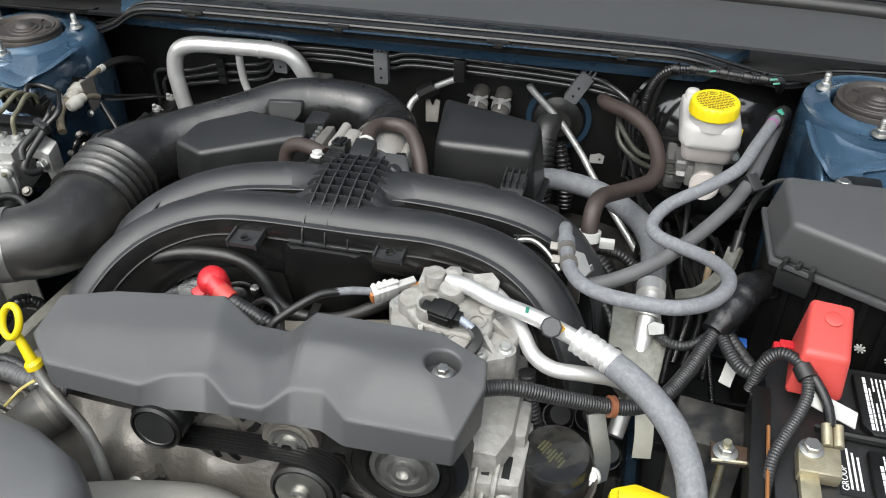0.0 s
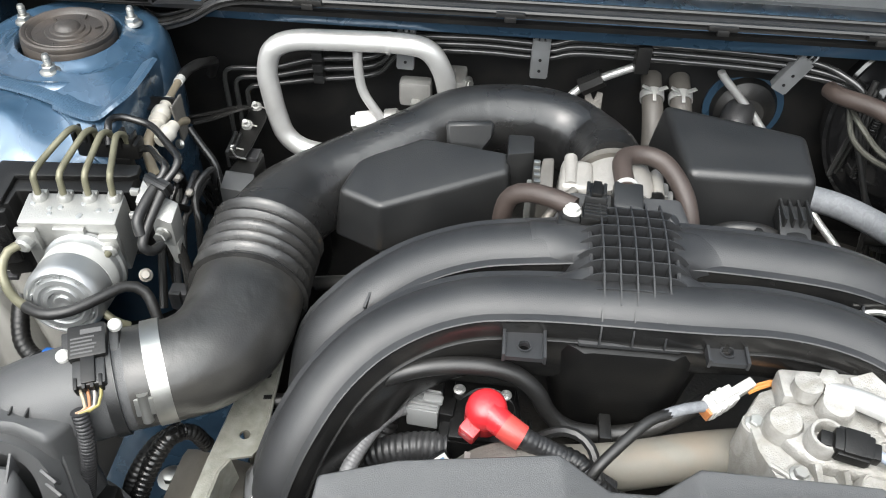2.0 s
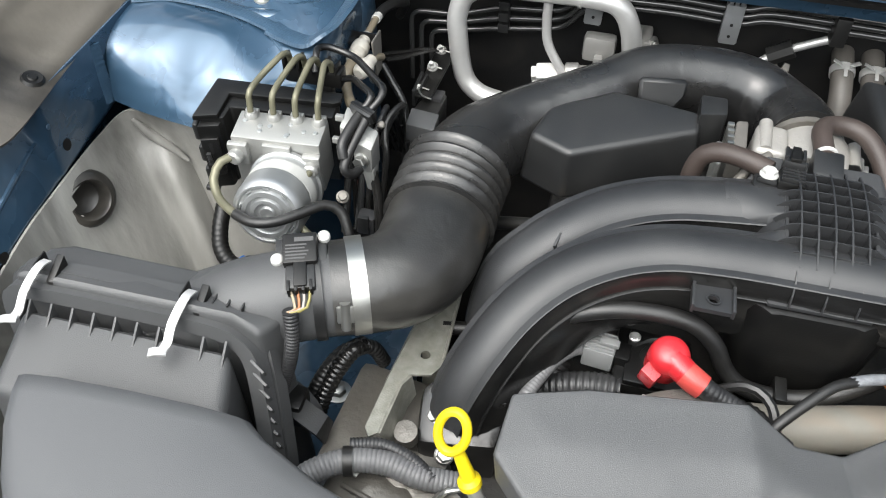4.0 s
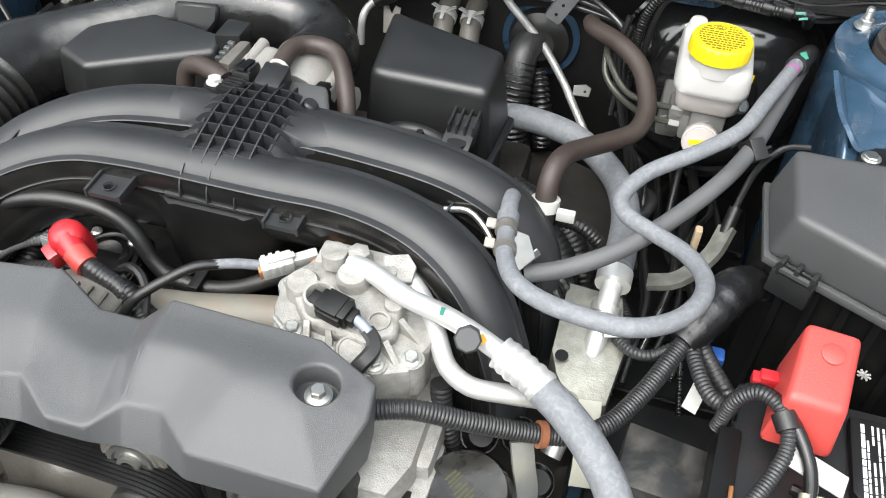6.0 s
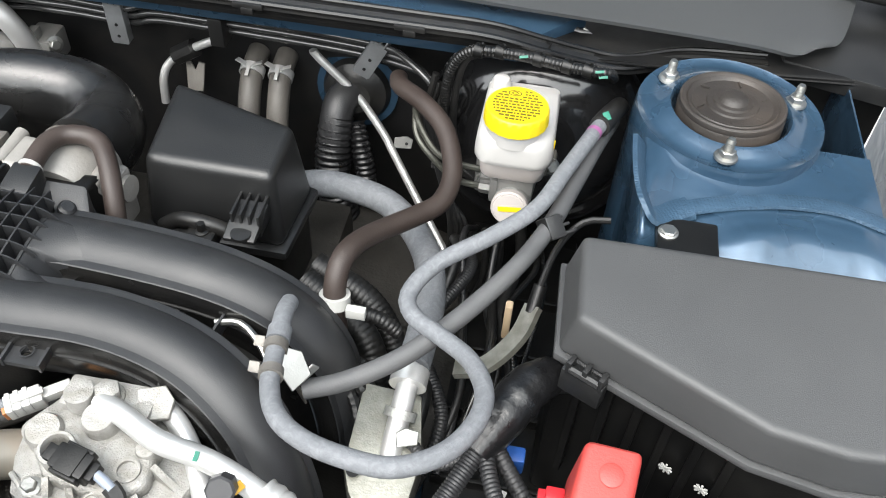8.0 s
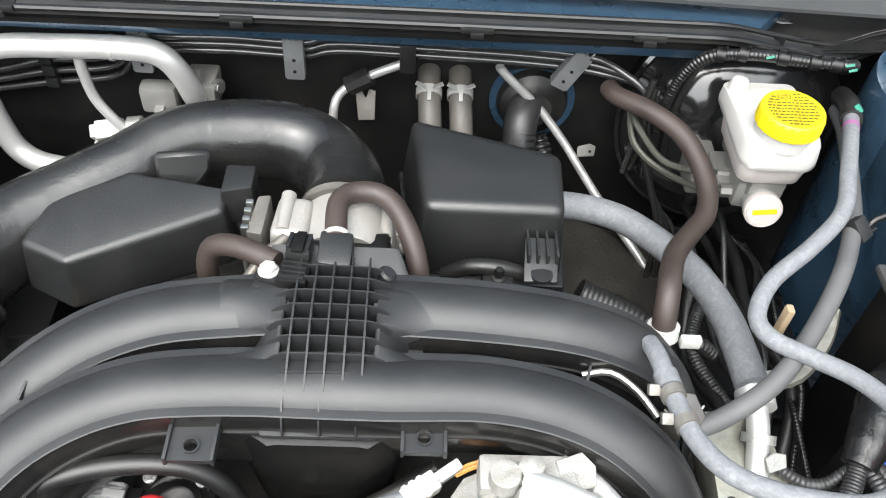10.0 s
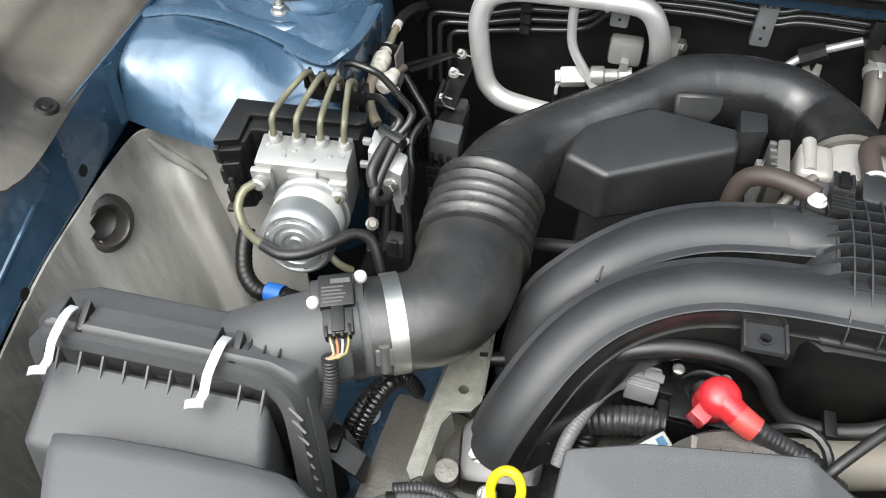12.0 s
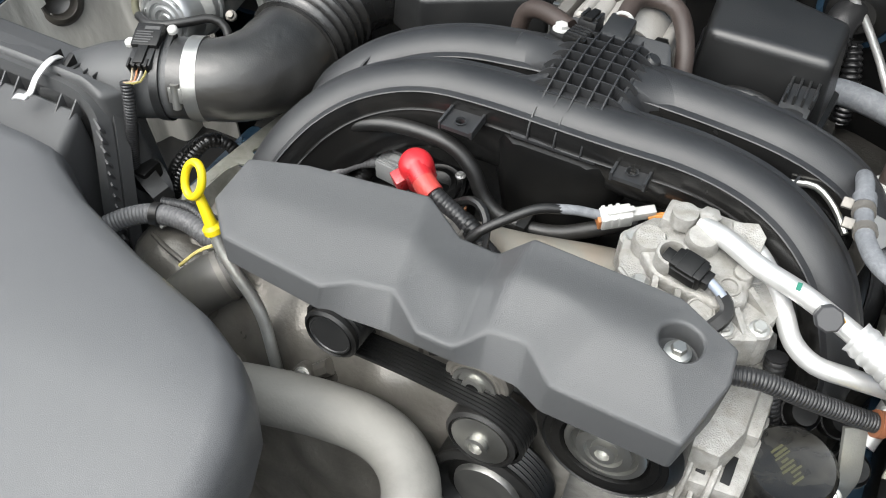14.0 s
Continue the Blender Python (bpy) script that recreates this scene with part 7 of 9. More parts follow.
p = pulley("alternator_pulley", "black ribbed alternator pulley with round cap", -0.354, 0.965, 0.446, 0.0235,
           [(0, -0.005), (0.0235, -0.005)] + [(0.0235 - (0.002 if k % 2 else 0), -0.003 + k * 0.0018) for k in range(12)] + [(0.0235, 0.019), (0.0235, 0.023), (0.021, 0.025), (0.020, 0.0225), (0.0, 0.0225)], PLASTIC_DARK)
part("cap", lathe([(0, 0.0226), (0.0185, 0.0226), (0.0185, 0.0242), (0.0172, 0.0244), (0.0165, 0.0235), (0, 0.0235)], towards((-0.354, 0.446, 0.965), (0, -1, 0.12)), 32), PLASTIC, p)
pulley("idler_pulley", "steel faced belt idler pulley", -0.2235, 0.920, 0.438, 0.03,
       [(0, 0), (0.029, 0), (0.029, 0.018), (0.026, 0.020), (0.0255, 0.017), (0, 0.017)], RUBBER, [(0, 0.017), (0.0235, 0.017), (0.0235, 0.0195), (0.014, 0.0215), (0.009, 0.0215), (0.009, 0.026), (0.006, 0.027), (0.0055, 0.023), (0, 0.023)])
pulley("tensioner_pulley", "grey steel tensioner bearing under the belt cover", -0.241, 0.950, 0.458, 0.025,
       [(0, 0), (0.0265, 0), (0.0265, 0.010), (0.0245, 0.012), (0.0215, 0.012), (0.0205, 0.0135), (0, 0.0135)], ALU_DULL, [(0, 0.0135), (0.0185, 0.0135), (0.018, 0.0155), (0.0145, 0.0155), (0.0135, 0.0140), (0.0095, 0.0140), (0.009, 0.0180), (0.0055, 0.0185), (0.005, 0.015), (0, 0.015)])
pulley("compressor_pulley", "large black compressor pulley with bright centre", -0.136, 0.949, 0.458, 0.054,
       [(0, -0.02), (0.054, -0.02), (0.054, 0.0), (0.055, 0.002), (0.055, 0.010), (0.050, 0.016), (0.047, 0.0185), (0.046, 0.0170), (0.041, 0.0170), (0.040, 0.0190), (0.034, 0.018), (0.0325, 0.012), (0, 0.012)], PLASTIC_DARK, [(0, 0.012), (0.0310, 0.012), (0.0310, 0.0165), (0.0290, 0.0180), (0.0255, 0.0180), (0.0250, 0.0145), (0.0215, 0.0140), (0.0210, 0.0190), (0.0145, 0.0205), (0.0138, 0.0165), (0.0100, 0.0165), (0.0095, 0.0220), (0.0055, 0.0225), (0.0050, 0.0185), (0, 0.0185)])
pulley("crank_pulley", "ribbed black crank pulley low on the engine", -0.215, 0.845, 0.435, 0.05,
       [(0, -0.01), (0.05, -0.01)] + [(0.05 - (0.002 if k % 2 else 0), -0.008 + k * 0.0022) for k in range(13)] + [(0.05, 0.021), (0.044, 0.024), (0.036, 0.015), (0, 0.015)], PLASTIC_DARK, [(0, 0.015), (0.03, 0.015), (0.028, 0.02), (0, 0.02)])
belt = thing("drive_belt", (-0.28, 0.444, 0.93), "black ribbed drive belt round the pulleys", "belt")
sec = []
for k in range(7):
    sec += [(-0.0115 + k * 0.0033, 0.0), (-0.0115 + k * 0.0033 + 0.0022, 0.0), (-0.0115 + k * 0.0033 + 0.0026, -0.0016)]
sec = sec + [(0.0118, 0.0), (0.0118, -0.003), (-0.0118, -0.003)]
run = [(-0.3302, 0.4450, 0.9800), (-0.3470, 0.4450, 0.9905), (-0.3640, 0.4450, 0.9885), (-0.3780, 0.4450, 0.9730), (-0.3780, 0.4450, 0.9570), (-0.3660, 0.4450, 0.9430), (-0.3470, 0.4445, 0.9395), (-0.2966, 0.4420, 0.9465), (-0.2462, 0.4380, 0.9525), (-0.2180, 0.4360, 0.9532), (-0.1960, 0.4350, 0.9425), (-0.1885, 0.4340, 0.9230), (-0.1960, 0.4340, 0.9030), (-0.2120, 0.4340, 0.8910)]
part("belt", tube_bm(run, 1.0, section=[(a, -c) for a, c in sec], up=(0, 0, 1), caps=True), BELT, belt)

# alternator
alt = thing("alternator", (-0.37, 0.53, 0.93), "cast aluminium alternator with black rear cover and red cap", "alternator")
part("case", lathe([(0, -0.06), (0.05, -0.06), (0.06, -0.05), (0.06, 0.02), (0.05, 0.035), (0.03, 0.04), (0, 0.04)], towards((-0.345, 0.52, 0.925), (0, -1, 0.1)), 32), ALU_DULL, alt)
for k in range(14):
    a = math.radians(20 + k * 12)
    part("fin", box(-0.0015, 0.0015, -0.035, 0.035, 0.0, 0.008, 0.0006, m=Matrix.Translation((-0.345, 0.525, 0.925)) @ Matrix.Rotation(math.pi / 2 - a, 4, "Y") @ Matrix.Translation((0, 0, 0.052))), ALU_DULL, alt)
vm = towards((-0.316, 0.474, 0.932), (0, -1, 0.1))
part("end_cover", lathe([(0, 0), (0.052, 0), (0.052, 0.003), (0.048, 0.008), (0.043, 0.010), (0.020, 0.011), (0.018, 0.014), (0, 0.014)], vm, 40), ALU_DULL, alt, "cast end cover with curved slots")
for k in range(12):
    a0 = 2 * math.pi * k / 12
    pts = [vm @ Vector((r * math.cos(a0 + sweep), r * math.sin(a0 + sweep), 0.0102)) for r, sweep in ((0.022, 0.0), (0.028, 0.10), (0.034, 0.22), (0.040, 0.36))]
    part("vent_slot", tube_bm(pts, (0.0022, 0.0034, 0.0042, 0.0036), section=[(1, -0.3), (0.8, 0.22), (-0.8, 0.22), (-1, -0.3)], up=(0, -1, 0.1)), BELT, alt, "dark vent slot")
part("rear_cover", prism([(-0.410, 0.600), (-0.340, 0.596), (-0.348, 0.660), (-0.410, 0.662)], 0.88, 0.937, 0.005), PLASTIC_DARK, alt)
part("rear_dome", lathe([(0, 0), (0.0275, 0), (0.0270, 0.003), (0.024, 0.0045), (0.0215, 0.0030), (0.0195, 0.0032), (0.0185, 0.006), (0.014, 0.0075), (0.012, 0.006), (0, 0.006)], towards((-0.373, 0.626, 0.9365), (0, -0.2, 1)), 32), PLASTIC_DARK, alt)
for x, y in ((-0.396, 0.646), (-0.358, 0.644)):
    part("screw", hex_bolt(Matrix.Translation((x, y, 0.943)), 0.0040, 0.0035, 1.25), PIPE, alt, "pale screw")
part("copper_stud", lathe([(0, 0), (0.003, 0), (0.003, 0.004), (0.001, 0.006), (0, 0.006)], Matrix.Translation((-0.338, 0.612, 0.937)), 10), material("copper", (0.5, 0.24, 0.12), 0.4, metal=0.8), alt, "copper stud")
b = bmesh.new()
for k in range(4):
    box(-0.352 + k * 0.0045, -0.350 + k * 0.0045, 0.602, 0.622, 0.935, 0.944, 0.0006, b)
part("terminal_block", b, PLASTIC_DARK, alt)
part("back_plate", prism([(-0.402, 0.600), (-0.352, 0.598), (-0.350, 0.652), (-0.400, 0.656)], 0.937, 0.943, 0.002), PLASTIC_DARK, alt, "black rear plate")
part("side_bulge", tube_bm([(-0.346, 0.598, 0.945), (-0.336, 0.585, 0.950), (-0.325, 0.575, 0.945)], (0.008, 0.010, 0.007), 14), ALU_DULL, alt)
label_place = Matrix.Translation((-0.412, 0.574, 0.934)) @ Matrix.Rotation(radians(42), 4, "Z") @ Matrix.Rotation(radians(14), 4, "X")
part("label_pad", box(-0.019, 0.019, -0.008, 0.010, -0.014, -0.0005, 0.002, m=label_place), PLASTIC_DARK, alt)
rating = part("rating_label", box(-0.017, 0.017, -0.0065, 0.0065, -0.0005, 0.0004, 0, m=label_place), WHITE, alt, "white rating label with small print")
for k, (x0, x1) in enumerate(((-0.014, -0.002), (-0.014, 0.004), (-0.014, 0.0))):
    part("print_bar", box(x0, x1, 0.0032 - 0.0036 * k, 0.0048 - 0.0036 * k, 0.0004, 0.0008, 0, m=label_place), material("label_print", (0.05, 0.06, 0.08), 0.6), rating)
part("warning_mark", box(0.007, 0.014, -0.004, 0.004, 0.0004, 0.0008, 0, m=label_place), material("label_blue", (0.06, 0.15, 0.25), 0.6), rating)
for k in range(5):
    part("rear_fin", prism([(-0.388 + 0.0125 * k, 0.548), (-0.381 + 0.0125 * k, 0.548), (-0.381 + 0.0125 * k, 0.572), (-0.388 + 0.0125 * k, 0.574)], 0.92, 0.966 + 0.001 * k, 0.0015), ALU, alt)
b = lathe([(0, -0.024), (0.0150, -0.024), (0.0156, -0.006), (0.0152, 0.002), (0.0130, 0.0076), (0.0080, 0.0108), (0, 0.0118)], towards((-0.374, 0.592, 0.994), (0.05, -0.35, 1)), 28)
tube(b, [(-0.372, 0.589, 0.994), (-0.365, 0.584, 0.992), (-0.359, 0.580, 0.990)], (0.0112, 0.0106, 0.0100), 18)
box(-0.009, 0.009, -0.006, 0.008, -0.022, -0.002, 0.002, b, towards((-0.382, 0.581, 0.990), (0.05, -0.35, 1), 48))
part("terminal_cap", b, RED, alt, "glossy red terminal cap")
part("boot", tube_bm([(-0.361, 0.581, 0.991), (-0.354, 0.577, 0.989), (-0.347, 0.574, 0.987)], (0.0104, 0.0104, 0.0098), 16), RED_SOFT, alt, "faded red rubber boot")
cable = thing("alternator_cable", (-0.31, 0.54, 0.99), "thick black taped cable from the red alternator cap", "cable")
part("cable", tube_bm([(-0.350, 0.576, 0.988), (-0.342, 0.574, 0.984), (-0.334, 0.573, 0.980), (-0.319, 0.570, 0.974), (-0.300, 0.563, 0.966), (-0.28, 0.558, 0.955)], 0.0082, 14, wave=(0.004, 0.0006)), HOSE_DARK, cable)
plug = thing("alternator_plug", (-0.42, 0.63, 0.94), "grey plastic plug with corrugated sleeve on the alternator", "plug")
GREYPLUG = material("grey_plug_plastic", (0.2, 0.205, 0.205), 0.4, bump=0.1)
am = Matrix.Translation((-0.420, 0.629, 0.938)) @ Matrix.Rotation(radians(-6), 4, "Z")
shell = part("shell", box(-0.016, 0.010, -0.011, 0.011, -0.012, 0.010, 0.002, m=am), GREYPLUG, plug)
for k in range(6):
    part("grip_rib", box(-0.0145, 0.0085, -0.0098 + k * 0.0036, -0.0080 + k * 0.0036, 0.009, 0.0118, 0.0005, m=am), GREYPLUG, shell)
part("latch", box(-0.004, 0.012, -0.0035, 0.0035, 0.0105, 0.0145, 0.001, m=am), GREYPLUG, shell)
part("mating_half", box(0.010, 0.022, -0.0095, 0.0095, -0.012, 0.008, 0.002, m=am), PLASTIC_DARK, plug, "black mating connector")
part("sleeve", tube_bm([(-0.436, 0.627, 0.940), (-0.446, 0.619, 0.943), (-0.458, 0.604, 0.944), (-0.468, 0.585, 0.941), (-0.476, 0.566, 0.934), (-0.480, 0.55, 0.92)], 0.0062, 12, wave=(0.0030, 0.0006)), material("grey_sleeve_plastic", (0.12, 0.12, 0.122), 0.45, vary=0.2, bump=0.1), plug, "grey ribbed sleeve")
conduit = thing("wiring_conduit", (-0.46, 0.62, 0.9), "wide black corrugated conduit under the manifold runner", "conduit", "wiring looms")
part("conduit", tube_bm([(-0.428, 0.70, 0.955), (-0.438, 0.675, 0.948), (-0.449, 0.645, 0.935), (-0.458, 0.61, 0.91), (-0.462, 0.585, 0.88)], 0.0115, 14, wave=(0.005, 0.0018)), RUBBER, conduit)
conduit = thing("wiring_conduit", (-0.42, 0.59, 0.9), "dark corrugated conduit lying behind the alternator", "conduit", "wiring looms")
part("conduit", tube_bm([(-0.478, 0.598, 0.900), (-0.461, 0.601, 0.910), (-0.43, 0.603, 0.920), (-0.400, 0.602, 0.926)], 0.0125, 14, wave=(0.0055, 0.0018)), HOSE_DARK, conduit)

# pipe under the manifold arch
arch = thing("coolant_pipe", (-0.3, 0.62, 0.94), "black rubber hose under the manifold arch", "hose", "black hoses")
part("hose", tube_bm([(-0.49, 0.60, 0.965), (-0.465, 0.612, 0.984), (-0.43, 0.622, 0.995), (-0.395, 0.628, 0.997), (-0.36, 0.630, 0.992), (-0.338, 0.627, 0.976), (-0.325, 0.622, 0.955), (-0.308, 0.618, 0.942), (-0.28, 0.618, 0.938), (-0.25, 0.622, 0.942), (-0.222, 0.632, 0.952), (-0.19, 0.65, 0.96)], 0.0072, 12), RUBBER, arch)
b = box(-0.285, -0.275, 0.606, 0.63, 0.93, 0.95, 0.002)
part("holder", b, PLASTIC_DARK, arch)


# thermostat housing and wires in the valley
valley = thing("water_pipe", (-0.23, 0.61, 0.92), "dull tan cast water pipe across the engine valley", "pipe")
part("pipe", tube_bm([(-0.33, 0.585, 0.93), (-0.27, 0.592, 0.934), (-0.21, 0.606, 0.936), (-0.15, 0.62, 0.934)], 0.019, 18), material("tan_cast", (0.19, 0.18, 0.155), 0.6, metal=0.1, dirt=(0.24, 0.16, 0.10), dirt_amount=0.35, scale=60), valley)
wirew = thing("sensor_wire", (-0.24, 0.6, 0.99), "black taped wire with pale plug and copper wires", "wire")
part("taped_wire", tube_bm([(-0.302, 0.546, 0.975), (-0.294, 0.555, 0.987), (-0.276, 0.572, 0.996), (-0.258, 0.588, 1.001), (-0.242, 0.598, 0.999)], 0.0042, 10), RUBBER, wirew)
part("grey_sleeve", tube_bm([(-0.246, 0.596, 0.9995), (-0.23, 0.604, 0.998), (-0.214, 0.611, 0.994)], 0.0042, 10), HOSE_GREY, wirew, "pale grey sleeve")
b = box(-0.012, 0.014, -0.007, 0.007, -0.007, 0.008, 0.0018, m=towards((-0.203, 0.617, 0.991), (0.05, -0.2, 1), 22))
box(0.012, 0.034, -0.004, 0.004, -0.005, 0.005, 0.0012, b, towards((-0.203, 0.617, 0.991), (0.05, -0.2, 1), 22))
pw = towards((-0.203, 0.617, 0.991), (0.05, -0.2, 1), 22)
wire_plug = part("plug", b, TANKW, wirew, "pale plastic plug")
for k in range(3):
    part("plug_rib", box(-0.010 + 0.006 * k, -0.0065 + 0.006 * k, -0.0078, 0.0078, -0.004, 0.0088, 0.0008, m=pw), TANKW, wire_plug)
part("plug_latch", box(-0.006, 0.016, -0.0025, 0.0025, 0.007, 0.0105, 0.001, m=pw), TANKW, wire_plug)
part("plug_seal", box(-0.0145, -0.0118, -0.006, 0.006, -0.006, 0.006, 0.001, m=pw), material("orange_seal", (0.35, 0.13, 0.04), 0.5), wire_plug, "orange rubber seal")
for k in range(2):
    part("copper_wire", tube_bm([(-0.178, 0.630 + k * 0.003, 0.990), (-0.162, 0.635 + k * 0.003, 0.996), (-0.146, 0.634, 0.994), (-0.135, 0.628, 0.985)], 0.0016, 6), material("orange_wire", (0.5, 0.22, 0.06), 0.45), wirew, "orange wire")
bits = thing("wiring_loom", (-0.3, 0.57, 0.96), "taped black wiring bundle behind the belt cover", "wiring loom", "wiring looms")
part("sleeve", tube_bm([(-0.345, 0.575, 0.95), (-0.325, 0.575, 0.968), (-0.305, 0.566, 0.972), (-0.288, 0.552, 0.962), (-0.265, 0.552, 0.945), (-0.24, 0.56, 0.935)], 0.0085, 12, wave=(0.0045, 0.0014)), RUBBER, bits)
part("wire", tube_bm([(-0.34, 0.588, 0.965), (-0.315, 0.585, 0.985), (-0.297, 0.574, 0.982), (-0.289, 0.55, 0.965), (-0.285, 0.54, 0.95)], 0.004, 8), RUBBER, bits)

# ---- air conditioning compressor ----
comp = thing("compressor", (-0.12, 0.55, 0.80), "cast aluminium air conditioning compressor beside the belt cover", "compressor")
CAST = material("pale_cast_aluminium", (0.31, 0.303, 0.285), 0.5, metal=0.3, vary=0.3, scale=160, bump=0.7, fine=800, dirt=(0.16, 0.148, 0.122), dirt_amount=0.7)
part("head", prism([(-0.188, 0.602), (-0.184, 0.572), (-0.174, 0.547), (-0.158, 0.539), (-0.128, 0.540), (-0.096, 0.530), (-0.068, 0.543), (-0.060, 0.575), (-0.076, 0.610), (-0.100, 0.636), (-0.140, 0.640), (-0.174, 0.624)], 0.93, 1.001, 0.005, segs=2), CAST, comp)
part("head_step", prism([(-0.174, 0.596), (-0.168, 0.574), (-0.152, 0.557), (-0.122, 0.552), (-0.102, 0.549), (-0.084, 0.564), (-0.088, 0.596), (-0.108, 0.620), (-0.150, 0.620)], 0.998, 1.013, 0.006, segs=3), CAST, comp)
part("head_ridge", tube_bm([(-0.178, 0.560, 1.0015), (-0.160, 0.5485, 1.0015), (-0.130, 0.5465, 1.0015), (-0.098, 0.538, 1.0015)], 0.0022, 8), CAST, comp)
for x0, y0, x1, y1 in ((-0.150, 0.557, -0.146, 0.543), (-0.132, 0.553, -0.128, 0.543), (-0.090, 0.556, -0.078, 0.546), (-0.086, 0.578, -0.068, 0.570)):
    part("head_web", tube_bm([(x0, y0, 1.012), ((x0 + x1) / 2, (y0 + y1) / 2, 1.006), (x1, y1, 1.001)], 1.0, section=[(-0.003, -0.010), (0.003, -0.010), (0.0022, 0.0008), (-0.0022, 0.0008)]), CAST, comp)
part("round_pad", lathe([(0, -0.010), (0.0125, -0.010), (0.0118, 0.0), (0.0105, 0.0016), (0.0092, 0.0016), (0.0086, 0.0006), (0, 0.0006)], towards((-0.112, 0.545, 1.0065), (0.05, -0.35, 0.95)), 28), CAST, comp)
part("open_bore", lathe([(0.0064, -0.004), (0.0092, -0.004), (0.0088, 0.0025), (0.0064, 0.0025)], towards((-0.100, 0.571, 1.0125), (0, -0.1, 1)), 22), CAST, comp)
part("body", prism([(-0.178, 0.47), (-0.06, 0.47), (-0.05, 0.50), (-0.05, 0.60), (-0.17, 0.63)], 0.76, 0.955, 0.012), CAST, comp)
part("lower_bracket", prism([(-0.10, 0.455), (-0.038, 0.462), (-0.035, 0.54), (-0.09, 0.54)], 0.74, 0.93, 0.008), CAST, comp)
for k in range(5):
    part("case_rib", prism([(-0.098 + k * 0.0125, 0.448), (-0.094 + k * 0.0125, 0.448), (-0.094 + k * 0.0125, 0.47), (-0.098 + k * 0.0125, 0.47)], 0.80, 0.918, 0.0015), CAST, comp)
for x, z in ((-0.095, 0.925), (-0.050, 0.918), (-0.072, 0.80), (-0.045, 0.86)):
    part("flange_bolt", hex_bolt(towards((x, 0.452, z), (0, -1, 0.3)), 0.006, 0.006, 1.5), ALU, comp)
for k in range(3):
    part("case_slot", box(-0.092 + k * 0.018, -0.085 + k * 0.018, 0.468, 0.492, 0.9295, 0.9312, 0.0004), BELT, comp, "dark casting slot")
    part("case_web", tube_bm([(-0.0975 + k * 0.018, 0.452, 0.905), (-0.0970 + k * 0.018, 0.460, 0.928), (-0.0965 + k * 0.018, 0.478, 0.936), (-0.0960 + k * 0.018, 0.503, 0.944)], 0.0028, 8), CAST, comp)
part("case_step", prism([(-0.105, 0.50), (-0.040, 0.505), (-0.040, 0.55), (-0.105, 0.55)], 0.90, 0.945, 0.006), CAST, comp)
b = bmesh.new()
for k in range(3):
    box(-0.072 + k * 0.013, -0.069 + k * 0.013, 0.452, 0.475, 0.82, 0.915, 0.001, b)
part("web", b, CAST, comp)
for x, y, z, r, h in ((-0.166, 0.590, 0.995, 0.0130, 0.022), (-0.094, 0.590, 0.998, 0.0078, 0.018), (-0.130, 0.602, 1.000, 0.0125, 0.026), (-0.086, 0.604, 0.985, 0.010, 0.018)):
    part("boss", lathe([(0, 0), (r * 1.05, 0), (r, h * 0.85), (r * 0.86, h), (0, h)], towards((x, y, z), (0, -0.12, 1)), 22), CAST, comp)
cupm = towards((-0.1445, 0.573, 1.001), (0, -0.10, 1))
part("socket", lathe([(0, 0), (0.0125, 0), (0.0125, 0.026), (0.0118, 0.0275), (0.0098, 0.0275), (0.0092, 0.026), (0.0090, 0.014), (0, 0.014)], cupm, 24), CAST, comp)
for x, y, z in ((-0.160, 0.5525, 1.003), (-0.181, 0.596, 0.998), (-0.092, 0.622, 0.998), (-0.070, 0.555, 1.000), (-0.093, 0.542, 1.002)):
    part("bolt_post", lathe([(0, -0.03), (0.0105, -0.03), (0.0095, 0.0), (0, 0)], Matrix.Translation((x, y, z)), 18), CAST, comp)
    part("bolt", hex_bolt(towards((x, y, z), (0, -0.1, 1), x * 900), 0.0052, 0.006, 1.4), ALU, comp)
stud = lathe([(0, -0.055), (0.0095, -0.055), (0.0095, -0.022), (0.0110, -0.020), (0.0110, -0.006), (0.0085, -0.004), (0.0085, 0.0), (0.0105, 0.001), (0.0105, 0.004), (0.006, 0.006), (0, 0.006)], Matrix.Translation((-0.071, 0.586, 0.974)), 20)
hex_bolt(Matrix.Translation((-0.071, 0.586, 0.979)), 0.0058, 0.009, 1.3, stud)
part("stud", stud, ALU, comp)
b = bmesh.new()
for k in range(3):
    box(-0.088 + k * 0.010, -0.084 + k * 0.010, 0.568, 0.576, 0.90, 0.958, 0.001, b)
part("web", b, CAST, comp)
pm = towards((-0.127, 0.563, 1.0245), (0, -0.15, 1), -14)
b = box(-0.016, 0.010, -0.0085, 0.0085, -0.008, 0.007, 0.002, m=pm)
box(-0.010, 0.004, -0.0095, 0.0095, -0.003, 0.008, 0.001, b, pm)
box(0.009, 0.015, -0.006, 0.006, -0.005, 0.004, 0.001, b, pm)
coil_plug = part("plug", b, PLASTIC_DARK, comp, "black coil plug")
for sy in (-1, 1):
    part("latch_arm", box(-0.013, 0.007, sy * 0.0098 - 0.0012, sy * 0.0098 + 0.0012, -0.004, 0.005, 0.0006, m=pm), PLASTIC_DARK, coil_plug)
part("plug_nose", box(-0.024, -0.015, -0.0055, 0.0055, -0.006, 0.003, 0.001, m=pm), PLASTIC_DARK, coil_plug)
part("grey_lead", tube_bm([(-0.114, 0.560, 1.024), (-0.107, 0.557, 1.0225), (-0.101, 0.554, 1.020)], 0.0036, 10), material("pale_blue_sleeve", (0.22, 0.25, 0.30), 0.4), comp, "pale blue lead sleeve")
